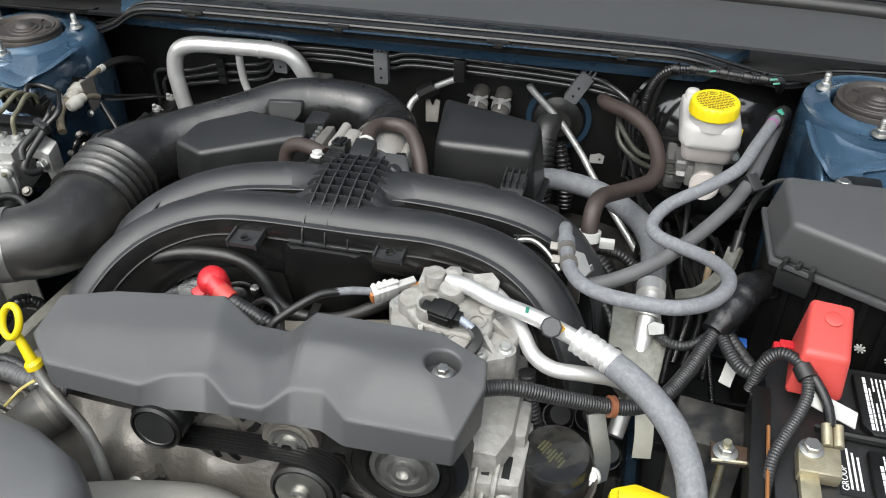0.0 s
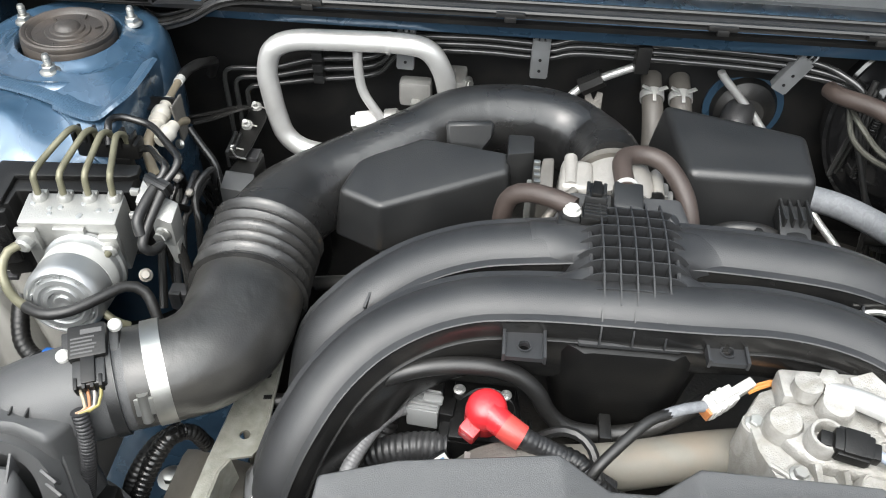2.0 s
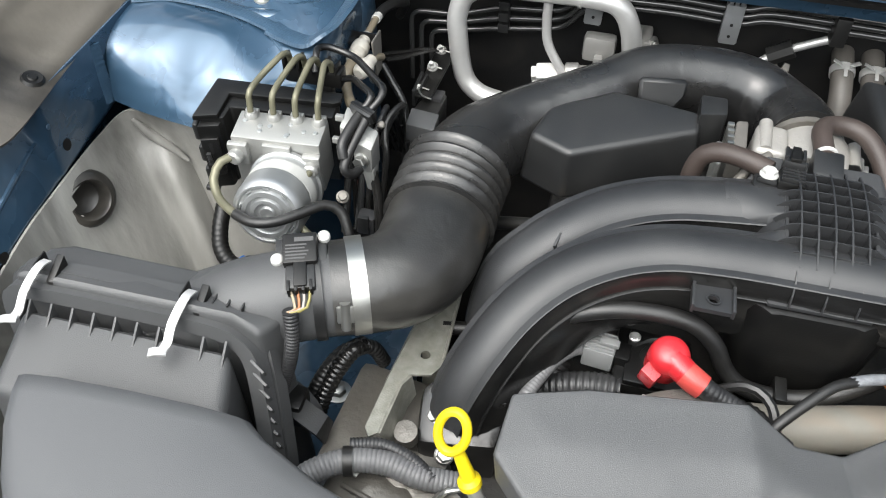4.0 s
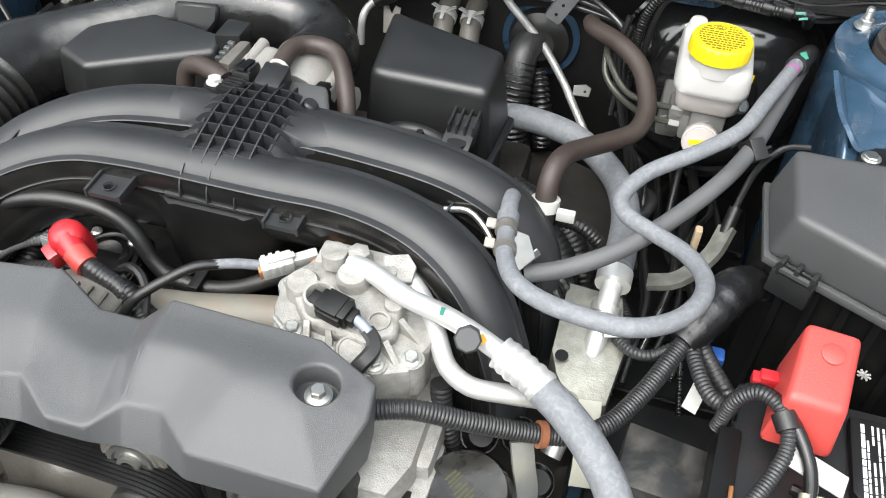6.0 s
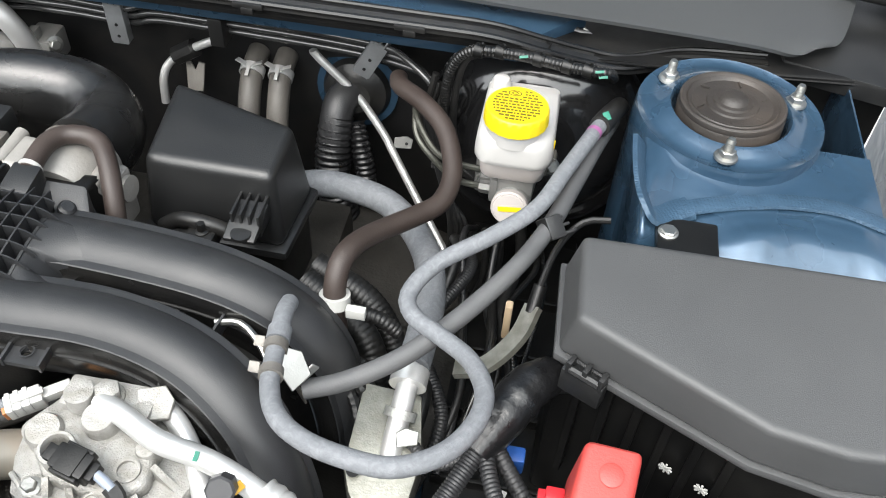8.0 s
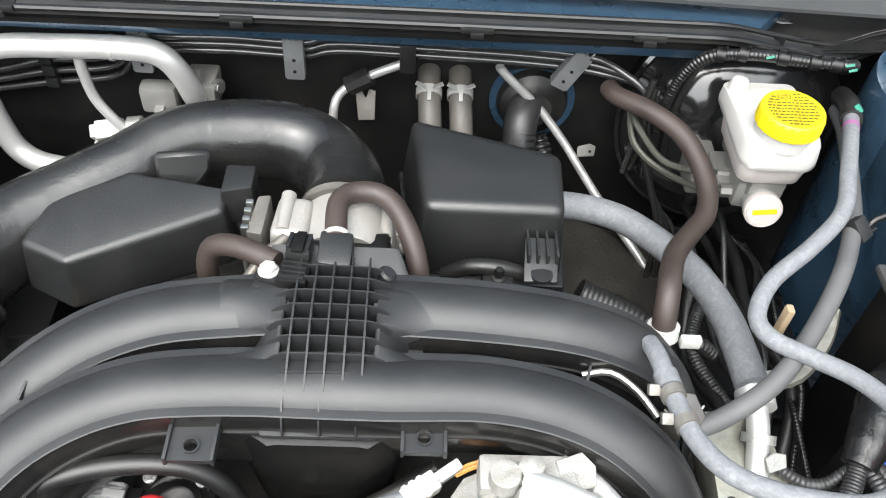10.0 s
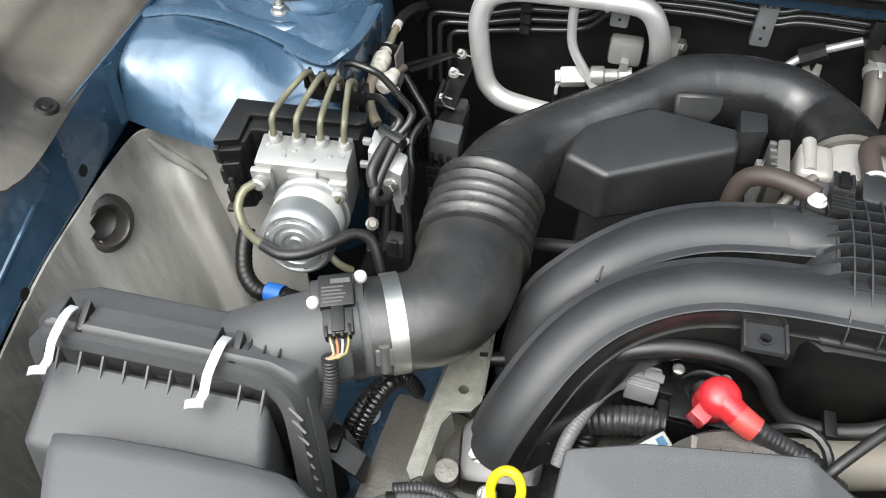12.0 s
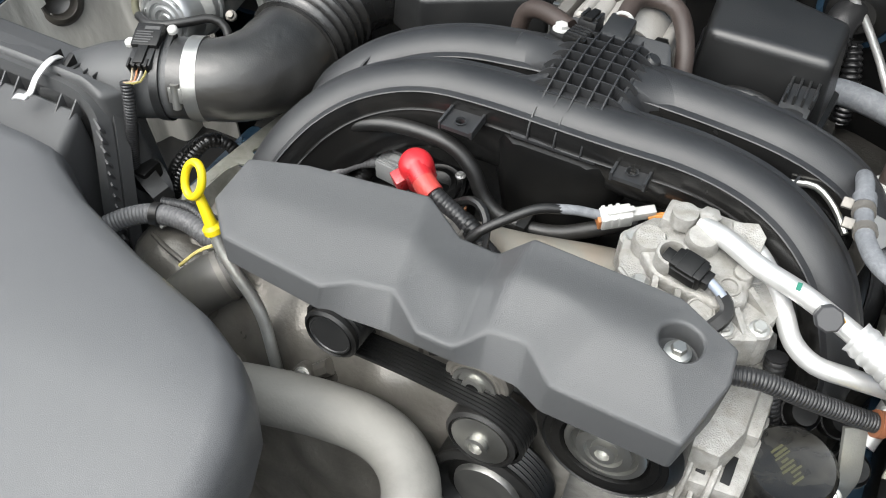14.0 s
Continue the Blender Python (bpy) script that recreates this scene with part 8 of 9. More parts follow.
part("black_lead", tube_bm([(-0.103, 0.555, 1.021), (-0.097, 0.551, 1.018), (-0.0945, 0.545, 1.015), (-0.097, 0.537, 1.013), (-0.102, 0.530, 1.008), (-0.106, 0.522, 0.998)], 0.0046, 10, section=[(1.25, 0), (0.8, 0.45), (-0.8, 0.45), (-1.25, 0), (-0.8, -0.45), (0.8, -0.45)]), RUBBER, comp, "black taped lead")
# pipes from the compressor
fitb = box(-0.165, -0.10, 0.606, 0.632, 1.0, 1.020, 0.004)
lathe([(0, 0), (0.0105, 0), (0.010, 0.012), (0, 0.013)], Matrix.Translation((-0.149, 0.612, 1.018)), 18, fitb)
hex_bolt(Matrix.Translation((-0.132, 0.618, 1.020)), 0.009, 0.010, 1.2, fitb)
part("pipe_flange", fitb, CAST, comp)
part("flange_plate", plate([(-0.012, -0.012), (0.010, -0.013), (0.014, 0.0), (0.008, 0.011), (-0.011, 0.010)], 0.006, towards((-0.102, 0.622, 1.014), (0.1, -0.3, 1))), CAST, comp)
acp = thing("air_conditioning_hose", (0.05, 0.53, 0.96), "bright metal pipe crimped to a grey rubber hose", "hose", "air conditioning pipes")
part("pipe", tube_bm([(-0.135, 0.612, 1.022), (-0.115, 0.603, 1.026), (-0.085, 0.590, 1.024), (-0.057, 0.588, 1.017), (-0.034, 0.583, 1.012), (-0.009, 0.573, 1.009)], 0.0078, 16), PIPE, acp)
part("crimp", tube_bm([(-0.010, 0.5735, 1.009), (-0.004, 0.571, 1.008), (0.010, 0.564, 1.006), (0.020, 0.559, 1.0045), (0.026, 0.555, 1.003)], (0.0128, 0.0135, 0.0128, 0.0136), 20, wave=(0.0075, 0.0019)), PIPE, acp)
part("hose", tube_bm([(0.026, 0.555, 1.003), (0.045, 0.542, 1.0), (0.066, 0.524, 0.994), (0.086, 0.502, 0.982), (0.100, 0.474, 0.962), (0.107, 0.44, 0.93), (0.108, 0.41, 0.88), (0.105, 0.39, 0.82)], 0.0125, 18), HOSE_GREY, acp)
part("service_cap", lathe([(0, 0), (0.0088, 0), (0.0096, 0.003), (0.0100, 0.013), (0.0085, 0.0145), (0, 0.0145)], towards((-0.033, 0.571, 1.020), (0.1, -0.7, 0.7)), 8), material("grey_cap", (0.03, 0.03, 0.032), 0.45), acp, "dark grey service port cap")
part("cap_paint", box(-0.004, 0.004, -0.003, 0.003, 0, 0.0008, 0.0002, m=towards((-0.0240, 0.5700, 1.0215), (0.5, -0.3, 0.8))), material("ochre_paint", (0.5, 0.28, 0.02), 0.5), acp, "ochre paint dab")
part("paint_mark", box(-0.0018, 0.0015, -0.0035, 0.003, 0, 0.0008, 0, m=towards((-0.056, 0.584, 1.0252), (0, -0.2, 1))), GREEN, acp, "green paint mark")
acl = thing("air_conditioning_pipe", (-0.02, 0.57, 0.95), "bright bent aluminium pipe from the compressor", "pipe", "air conditioning pipes")
part("pipe", tube_bm([(-0.110, 0.630, 1.010), (-0.088, 0.618, 1.006), (-0.070, 0.600, 1.0), (-0.057, 0.580, 0.996), (-0.045, 0.563, 0.990), (-0.026, 0.556, 0.984), (0.0, 0.561, 0.979), (0.026, 0.572, 0.968), (0.042, 0.59, 0.945), (0.045, 0.612, 0.92), (0.047, 0.625, 0.90)], 0.0074, 16), PIPE, acl)
sh = thing("heat_shield", (0.05, 0.63, 0.85), "pale galvanised steel bracket plate beside the pipes", "bracket")
b = prism([(0.022, 0.715), (0.070, 0.712), (0.080, 0.66), (0.074, 0.612), (0.046, 0.606), (0.030, 0.626), (0.022, 0.645)], 0.90, [0.945, 0.945, 0.936, 0.924, 0.924, 0.931, 0.936], 0.003)
part("plate", b, STEEL_SPECKLED, sh)
part("hole", lathe([(0, 0), (0.0055, 0), (0.0055, 0.0006), (0, 0.0006)], towards((0.031, 0.640, 0.9378), (0, -0.1, 1)), 18), PLASTIC_DARK, sh, "dark bolt hole")
part("tail", tube_bm([(0.061, 0.612, 0.926), (0.064, 0.592, 0.914), (0.067, 0.575, 0.893), (0.068, 0.568, 0.87)], 1.0, section=[(-0.009, -0.001), (0.009, -0.001), (0.009, 0.001), (-0.009, 0.001)]), material("cream_paint", (0.36, 0.355, 0.30), 0.45, vary=0.3), sh, "cream painted tail")

# ---- oil filter, low hoses ----
filt = thing("oil_filter", (-0.013, 0.505, 0.85), "black oil filter with smudged print", "oil filter")
b = bmesh.new()
lathe([(0, -0.08), (0.034, -0.08), (0.034, -0.006), (0.0335, 0.0), (0.030, 0.004), (0.026, 0.0035), (0.0, 0.0035)], towards((-0.013, 0.508, 0.924), (0, -0.12, 1)), 40, b)
part("can", b, material("worn_black_paint", (0.008, 0.008, 0.008), 0.2, bump=0.05, dirt=(0.09, 0.085, 0.07), dirt_amount=0.3, scale=120), filt)
b = bmesh.new()
random.seed(5)
for k in range(9):
    box(-0.016 + k * 0.0032, -0.0148 + k * 0.0032 + random.uniform(0, 0.001), -0.008 + random.uniform(-0.003, 0.003), random.uniform(0.0, 0.006), 0.0036, 0.0040, 0, b, towards((-0.013, 0.508, 0.924), (0, -0.12, 1), -30))
part("print", b, material("olive_print", (0.04, 0.04, 0.012), 0.6), filt, "faded olive print")
part("cup", lathe([(0.036, -0.07), (0.041, -0.07), (0.043, -0.03), (0.046, -0.022), (0.044, -0.02), (0.038, -0.03)], towards((-0.018, 0.506, 0.918), (0, -0.12, 1)), 32), ALU_DULL, filt)
low = thing("wiring_conduit", (-0.04, 0.55, 0.9), "grey corrugated conduit going down beside the compressor", "conduit", "wiring looms")
part("conduit", tube_bm([(-0.050, 0.566, 0.965), (-0.047, 0.560, 0.945), (-0.040, 0.555, 0.92), (-0.032, 0.548, 0.895)], 0.0085, 12, wave=(0.0045, 0.0014)), HOSE_DARK, low)
clampb = thing("pipe_clip", (0.03, 0.54, 0.9), "bright bent steel clip holding the harness", "clip")
part("band", tube_bm([(0.018, 0.548, 0.945), (0.024, 0.538, 0.925), (0.030, 0.532, 0.90), (0.030, 0.53, 0.87)], 1.0, section=[(-0.009, -0.0025), (-0.0085, 0.0005), (0.0, 0.0022), (0.0085, 0.0005), (0.009, -0.0025), (0.0, 0.0002)]), material("pale_zinc_plate", (0.30, 0.30, 0.28), 0.36, metal=0.6, vary=0.25, bump=0.3), clampb)
part("bolt", hex_bolt(towards((0.022, 0.515, 0.895), (0, -0.6, 0.8)), 0.006, 0.006), STEEL, clampb)
for k, (x, y, z) in enumerate(((-0.02, 0.57, 0.90), (0.01, 0.585, 0.89), (0.03, 0.56, 0.87))):
    o = thing("engine_fitting", (x, y, z), "small dark engine fitting in shadow", "fitting", "small fittings")
    part("body", lathe([(0, 0), (0.014, 0), (0.014, 0.02), (0.010, 0.026), (0, 0.026)], towards((x, y, z), (0.2, -0.4, 0.8)), 16), PLASTIC_DARK, o)
    part("ring", lathe([(0.013, 0.010), (0.0155, 0.010), (0.0155, 0.016), (0.013, 0.016)], towards((x, y, z), (0.2, -0.4, 0.8)), 16), RUBBER, o)

rad = thing("radiator_hose", (-0.33, 0.41, 0.84), "wide grey dusty radiator hose across the front", "hose", "grey rubber hoses")
part("hose", tube_bm([(-0.52, 0.36, 0.855), (-0.46, 0.383, 0.868), (-0.41, 0.397, 0.872), (-0.36, 0.408, 0.873), (-0.315, 0.412, 0.872), (-0.282, 0.402, 0.866), (-0.262, 0.378, 0.855), (-0.256, 0.34, 0.83), (-0.258, 0.30, 0.79)], 0.0245, 24), material("dusty_grey_hose", (0.135, 0.132, 0.122), 0.65, vary=0.3, scale=25, bump=0.3, fine=300, dirt=(0.27, 0.262, 0.235), dirt_amount=0.6), rad)
hose2 = thing("coolant_hose", (-0.52, 0.45, 0.9), "dusty dark rubber elbow with wire clamp near the dipstick", "hose", "black hoses")
part("hose", tube_bm([(-0.500, 0.476, 0.905), (-0.508, 0.466, 0.902), (-0.522, 0.452, 0.893), (-0.540, 0.434, 0.875), (-0.555, 0.418, 0.845)], 0.0245, 24), material("dusty_brown_rubber", (0.085, 0.082, 0.074), 0.42, vary=0.3, dirt=(0.17, 0.155, 0.125), dirt_amount=0.6), hose2)
b = tube_bm([(-0.504, 0.471, 0.9035), (-0.5075, 0.4665, 0.902)], 0.0258, 24, smooth_path=False)
part("clamp", b, ALU_DULL, hose2)
part("clamp_ear", tube_bm([(-0.522, 0.472, 0.922), (-0.516, 0.476, 0.930), (-0.506, 0.480, 0.930)], 0.0022, 8), STEEL, hose2)
low2 = thing("wiring_conduit", (-0.60, 0.48, 0.9), "grey corrugated conduit over the cylinder head", "conduit", "wiring looms")
part("conduit", tube_bm([(-0.655, 0.43, 0.895), (-0.635, 0.462, 0.91), (-0.605, 0.485, 0.918), (-0.57, 0.494, 0.917), (-0.54, 0.492, 0.912), (-0.50, 0.497, 0.906)], 0.0098, 14, wave=(0.0036, 0.0011)), material("grey_conduit_plastic", (0.12, 0.12, 0.122), 0.45, vary=0.2, bump=0.1), low2)
part("band", tube_bm([(-0.601, 0.4868, 0.918), (-0.594, 0.489, 0.918)], 0.0118, 14, smooth_path=False), RUBBER, low2)
part("thin_sleeve", tube_bm([(-0.60, 0.50, 0.922), (-0.575, 0.507, 0.92), (-0.55, 0.502, 0.917), (-0.53, 0.49, 0.915)], 0.0055, 10, wave=(0.003, 0.0008)), HOSE_DARK, low2)

# dipstick
dip = thing("dipstick", (-0.497, 0.466, 0.965), "yellow plastic dipstick ring handle", "dipstick")
dm = Matrix.Translation((-0.513, 0.473, 1.016)) @ Matrix.Rotation(radians(-12), 4, "Z") @ Matrix.Rotation(radians(-28), 4, "X")
b = bmesh.new()
path = [dm @ Vector((0.0102 * math.cos(2 * math.pi * k / 28), 0.0, 0.0152 * math.sin(2 * math.pi * k / 28))) for k in range(28)]
secs = []
for k, p in enumerate(path):
    out = (dm.to_3x3() @ Vector((math.cos(2 * math.pi * k / 28), 0, math.sin(2 * math.pi * k / 28)))).normalized()
    side = (dm.to_3x3() @ Vector((0, 1, 0))).normalized()
    secs.append([b.verts.new(p + 0.0034 * (math.cos(a) * out + 1.1 * math.sin(a) * side)) for a in [2 * math.pi * j / 10 for j in range(10)]])
for k in range(28):
    for j in range(10):
        b.faces.new((secs[k][j], secs[k][(j + 1) % 10], secs[(k + 1) % 28][(j + 1) % 10], secs[(k + 1) % 28][j]))
part("ring", b, YELLOW, dip)
part("stem", tube_bm([(-0.509, 0.470, 1.002), (-0.503, 0.467, 0.988), (-0.497, 0.464, 0.972)], (0.0042, 0.005, 0.006), 10), YELLOW, dip)
part("collar", lathe([(0, 0), (0.0085, 0), (0.0085, 0.005), (0.006, 0.008), (0, 0.008)], towards((-0.497, 0.464, 0.970), (-0.3, 0.1, 1)), 16), YELLOW, dip)
part("guide_tube", tube_bm([(-0.497, 0.464, 0.972), (-0.488, 0.459, 0.955), (-0.470, 0.452, 0.938), (-0.456, 0.449, 0.92), (-0.445, 0.444, 0.90), (-0.435, 0.435, 0.87), (-0.43, 0.43, 0.84)], 0.0055, 10), ALU, dip, "dull metal guide tube")
part("tie", tube_bm([(-0.497, 0.458, 0.958), (-0.51, 0.452, 0.95), (-0.525, 0.44, 0.935)], 0.0016, 6), material("dull_yellow", (0.5, 0.42, 0.15), 0.6), dip, "thin yellow tie")

# ---- brake modulator and its pipes ----
CASTB = material("sandblasted_aluminium", (0.34, 0.34, 0.325), 0.45, metal=0.7, vary=0.12, bump=0.4, fine=700)
SILVER = material("silver_coated_steel", (0.42, 0.43, 0.43), 0.36, metal=0.8, vary=0.08, bump=0.08)
abs_ = thing("brake_modulator", (-0.75, 0.74, 0.88), "aluminium brake modulator with round motor and black controller", "brake modulator")
PIPE_END = (-0.770, -0.755, -0.7405, -0.727)
mt = Matrix.Translation((-0.752, 0.763, 1.004)) @ Matrix.Rotation(radians(5), 4, "Z") @ Matrix.Rotation(radians(6), 4, "X")
b = box(-0.043, 0.043, -0.019, 0.018, -0.062, 0.0, 0.002, m=mt)
part("valve_block", b, CASTB, abs_)
part("block_lug", box(-0.046, -0.026, -0.026, -0.0185, -0.030, -0.004, 0.003, m=mt), CASTB, abs_)
part("block_lug", box(0.026, 0.044, -0.027, -0.0185, -0.036, -0.010, 0.003, m=mt), CASTB, abs_)
part("block_lug", box(-0.012, 0.016, -0.024, -0.0185, -0.020, -0.003, 0.002, m=mt), CASTB, abs_)
L_OUT = [(-0.080, 0.000), (-0.058, 0.006), (-0.056, 0.022), (0.046, 0.022), (0.046, 0.050), (-0.074, 0.052)]
L_LIP = [(-0.086, -0.002), (-0.062, 0.004), (-0.060, 0.036), (0.043, 0.036), (0.050, 0.040), (0.050, 0.053), (-0.079, 0.056)]
controller = part("controller", prism(L_OUT, -0.090, -0.002, 0.003, m=mt), PLASTIC_DARK, abs_, "black controller housing")
part("controller_lip", prism(L_LIP, -0.003, 0.0035, 0.0022, m=mt), PLASTIC_DARK, controller)
part("lid_step", prism([(-0.052, 0.0225), (0.045, 0.0225), (0.045, 0.029), (-0.052, 0.029)], -0.012, -0.004, 0.002, m=mt), PLASTIC, controller)
for x in (-0.040, -0.012, 0.016):
    part("lid_slot", box(x, x + 0.016, 0.0195, 0.024, -0.016, -0.008, 0.0015, m=mt), PLASTIC_DARK, controller)
plug_ = part("connector", prism([(-0.083, -0.006), (-0.061, -0.001), (-0.059, 0.014), (-0.081, 0.012)], -0.092, -0.006, 0.004, m=mt), PLASTIC_DARK, abs_, "tall black connector")
for z in (-0.086, -0.056, -0.026):
    part("connector_rib", box(-0.0875, -0.082, -0.004, 0.010, z, z + 0.020, 0.0018, m=mt), PLASTIC, plug_)
part("connector_lever", prism([(-0.080, -0.010), (-0.064, -0.006), (-0.063, -0.002), (-0.080, -0.005)], -0.070, -0.020, 0.0018, m=mt), GLOSSBLACK, plug_)
for k in range(5):
    part("grip_bar", box(-0.0745, -0.0705, -0.0115, -0.008, -0.046 + k * 0.0035, -0.0445 + k * 0.0035, 0.0003, m=mt @ Matrix.Rotation(radians(5), 4, "Z")), PLASTIC, plug_)
part("connector_foot", box(-0.092, -0.078, -0.006, 0.002, -0.098, -0.093, 0.001, m=mt), HOSE_DARK, plug_)
mo = towards((-0.7405, 0.739, 0.9565), (0.07, -0.93, 0.2))
motor = part("motor", lathe([(0, 0), (0.034, 0), (0.034, 0.050), (0.0333, 0.056), (0.030, 0.0595), (0.0285, 0.0595), (0.027, 0.0575), (0.025, 0.0575), (0.0235, 0.0605), (0.020, 0.0605), (0.0185, 0.0580), (0.0165, 0.0580), (0.015, 0.0605), (0.012, 0.0605), (0.0105, 0.0575), (0.008, 0.0575), (0.0065, 0.0595), (0.0035, 0.0595), (0.002, 0.0585), (0, 0.0585)], mo, 48), SILVER, abs_, "round silver motor with ringed end")
part("sticker", lathe([(0.0341, 0.016), (0.0343, 0.016), (0.0343, 0.032), (0.0341, 0.032)], mo, 48), WHITE, motor, "white paper band")
part("rolled_edge", lathe([(0.034, 0.001), (0.0365, 0.001), (0.0365, 0.006), (0.034, 0.007)], mo, 48), SILVER, motor)
for k in range(9):
    a = 2 * math.pi * k / 9
    part("end_dimple", box(-0.003, 0.003, -0.0008, 0.0008, 0, 0.0022, 0.0004, m=mo @ Matrix.Rotation(a, 4, "Z") @ Matrix.Translation((0, 0.026, 0.0572))), SILVER, motor)
random.seed(3)
for k in range(9):
    x, y = random.uniform(-0.036, 0.036), random.uniform(-0.012, 0.008)
    part("block_pin", lathe([(0, 0), (0.0026, 0), (0.002, 0.001), (0, 0.0012)], mt @ Matrix.Translation((x, y, 0)), 10), SILVER, abs_)
for k, x in enumerate((-0.031, -0.0085, 0.0135, 0.0355)):
    port = part("port", lathe([(0, -0.004), (0.0068, -0.004), (0.0068, 0.003), (0.0045, 0.006), (0, 0.006)], mt @ Matrix.Translation((x, 0.0115, 0)), 12), CASTB, abs_)
    part("port_collar", box(-0.0065, 0.0065, 0.002, 0.007, -0.001, 0.0045, 0.0012, m=mt @ Matrix.Translation((x, 0.0115, 0))), CASTB, port)
    base = mt @ Vector((x, 0.0115, 0.004))
    end = Vector((PIPE_END[k], 0.829, 1.040 - 0.001 * k))
    part("brake_pipe", tube_bm([base, base + Vector((0, 0.001, 0.013)), base + Vector((0.0005, 0.004, 0.022)), base.lerp(end, 0.45) + Vector((-0.003 + 0.001 * k, 0, 0.011)), base.lerp(end, 0.8) + Vector((0, 0, 0.006)), end, end + Vector((0.001, 0.010, -0.006)), end + Vector((0.001, 0.014, -0.020))], 0.0031, 10), GREEN_PIPE, port, "olive brake pipe")
clip_ = part("pipe_clip", box(-0.776, -0.716, 0.838, 0.856, 1.002, 1.020, 0.003), PLASTIC_DARK, abs_, "black pipe clip")
for x in PIPE_END:
    part("clip_jaw", box(x - 0.0060, x - 0.0028, 0.836, 0.853, 1.016, 1.030, 0.001), PLASTIC_DARK, clip_)
    part("clip_jaw", box(x + 0.0044, x + 0.0070, 0.838, 0.853, 1.016, 1.027, 0.001), PLASTIC_DARK, clip_)
part("clip_foot", box(-0.742, -0.726, 0.838, 0.848, 0.955, 1.003, 0.002), PLASTIC_DARK, clip_)
# looping pipe round the motor
for sx, sz in ((-0.036, -0.016), (0.035, -0.022)):
    part("side_port", lathe([(0, 0), (0.0075, 0), (0.0075, 0.009), (0.005, 0.011), (0, 0.011)], mt @ towards((sx, -0.024, sz), (-0.2 if sx < 0 else 0.1, -1, 0.1)), 12), CASTB, abs_)
part("loop_pipe", tube_bm([mt @ Vector((-0.037, -0.028, -0.016)), (-0.797, 0.722, 0.985), (-0.800, 0.709, 0.975), (-0.790, 0.694, 0.967), (-0.770, 0.676, 0.972), (-0.755, 0.668, 0.974)], 0.0042, 10), GREEN_PIPE, abs_, "olive brake pipe")
part("black_pipe", tube_bm([(-0.762, 0.671, 0.973), (-0.742, 0.663, 0.975), (-0.722, 0.668, 0.976), (-0.703, 0.685, 0.976), (-0.688, 0.702, 0.974), (-0.674, 0.705, 0.966), (-0.664, 0.695, 0.95), (-0.655, 0.68, 0.925), (-0.65, 0.66, 0.89)], 0.0050, 10), RUBBER, abs_, "black sleeved pipe")
part("right_pipe", tube_bm([mt @ Vector((0.036, -0.032, -0.021)), (-0.717, 0.722, 0.978), (-0.722, 0.708, 0.972), (-0.716, 0.695, 0.958), (-0.700, 0.688, 0.945), (-0.69, 0.692, 0.935)], 0.0036, 10), GREEN_PIPE, abs_, "olive brake pipe")
conn = thing("brake_pipe_bundle", (-0.68, 0.80, 0.97), "black brake pipes bent through a holder to a pale union", "pipes")
part("pipe", tube_bm([(-0.741, 0.836, 1.020), (-0.743, 0.846, 1.032), (-0.745, 0.858, 1.033), (-0.738, 0.866, 1.031), (-0.726, 0.867, 1.028), (-0.712, 0.864, 1.026), (-0.700, 0.852, 1.029), (-0.675, 0.818, 1.039), (-0.659, 0.796, 1.045), (-0.6565, 0.789, 1.044), (-0.658, 0.782, 1.040), (-0.665, 0.772, 1.033)], 0.0036, 12, step=0.004), GLOSSBLACK, conn)
part("pipe", tube_bm([(-0.728, 0.846, 1.005), (-0.715, 0.843, 1.012), (-0.700, 0.832, 1.022), (-0.682, 0.806, 1.034), (-0.668, 0.787, 1.042), (-0.6655, 0.781, 1.042), (-0.668, 0.776, 1.037), (-0.673, 0.771, 1.033)], 0.0034, 12, step=0.004), GLOSSBLACK, conn)
mh = towards((-0.669, 0.7705, 1.032), (-0.45, -0.8, -0.25))
holder = part("holder", box(-0.0145, 0.0125, -0.0055, 0.0055, -0.005, 0.005, 0.002, m=mh @ Matrix.Rotation(radians(0), 4, "Z")), PLASTIC, conn, "grey pipe holder")
part("holder_strap", box(-0.0150, 0.0130, -0.0062, 0.0062, -0.0018, 0.0018, 0.001, m=mh), PLASTIC_DARK, holder)
part("sleeve", tube_bm([(-0.673, 0.768, 1.030), (-0.676, 0.757, 1.027), (-0.679, 0.744, 1.022), (-0.680, 0.736, 1.017), (-0.677, 0.731, 1.008)], 0.0048, 12), RUBBER, conn, "dusty black pipe sleeve")
part("sleeve", tube_bm([(-0.665, 0.768, 1.030), (-0.669, 0.756, 1.022), (-0.673, 0.742, 1.013), (-0.6755, 0.730, 1.004), (-0.675, 0.726, 0.998), (-0.670, 0.730, 0.991), (-0.666, 0.741, 0.989)], 0.0045, 12), RUBBER, conn, "dusty black pipe sleeve")
union = part("union", prism([(-0.676, 0.752), (-0.657, 0.750), (-0.655, 0.770), (-0.674, 0.773)], 0.978, [1.012, 1.006, 1.014, 1.020], 0.003), CASTB, conn, "pale metal union")
part("union_nut", hex_bolt(towards((-0.667, 0.751, 0.992), (-0.2, -1, 0.1)), 0.0062, 0.008, 1.25), STEEL, union)
part("union_tail", prism([(-0.664, 0.752), (-0.656, 0.751), (-0.655, 0.760), (-0.662, 0.762)], 0.955, 0.982, 0.0025, top=[(-0.669, 0.752), (-0.656, 0.751), (-0.655, 0.766), (-0.668, 0.768)]), CASTB, union)
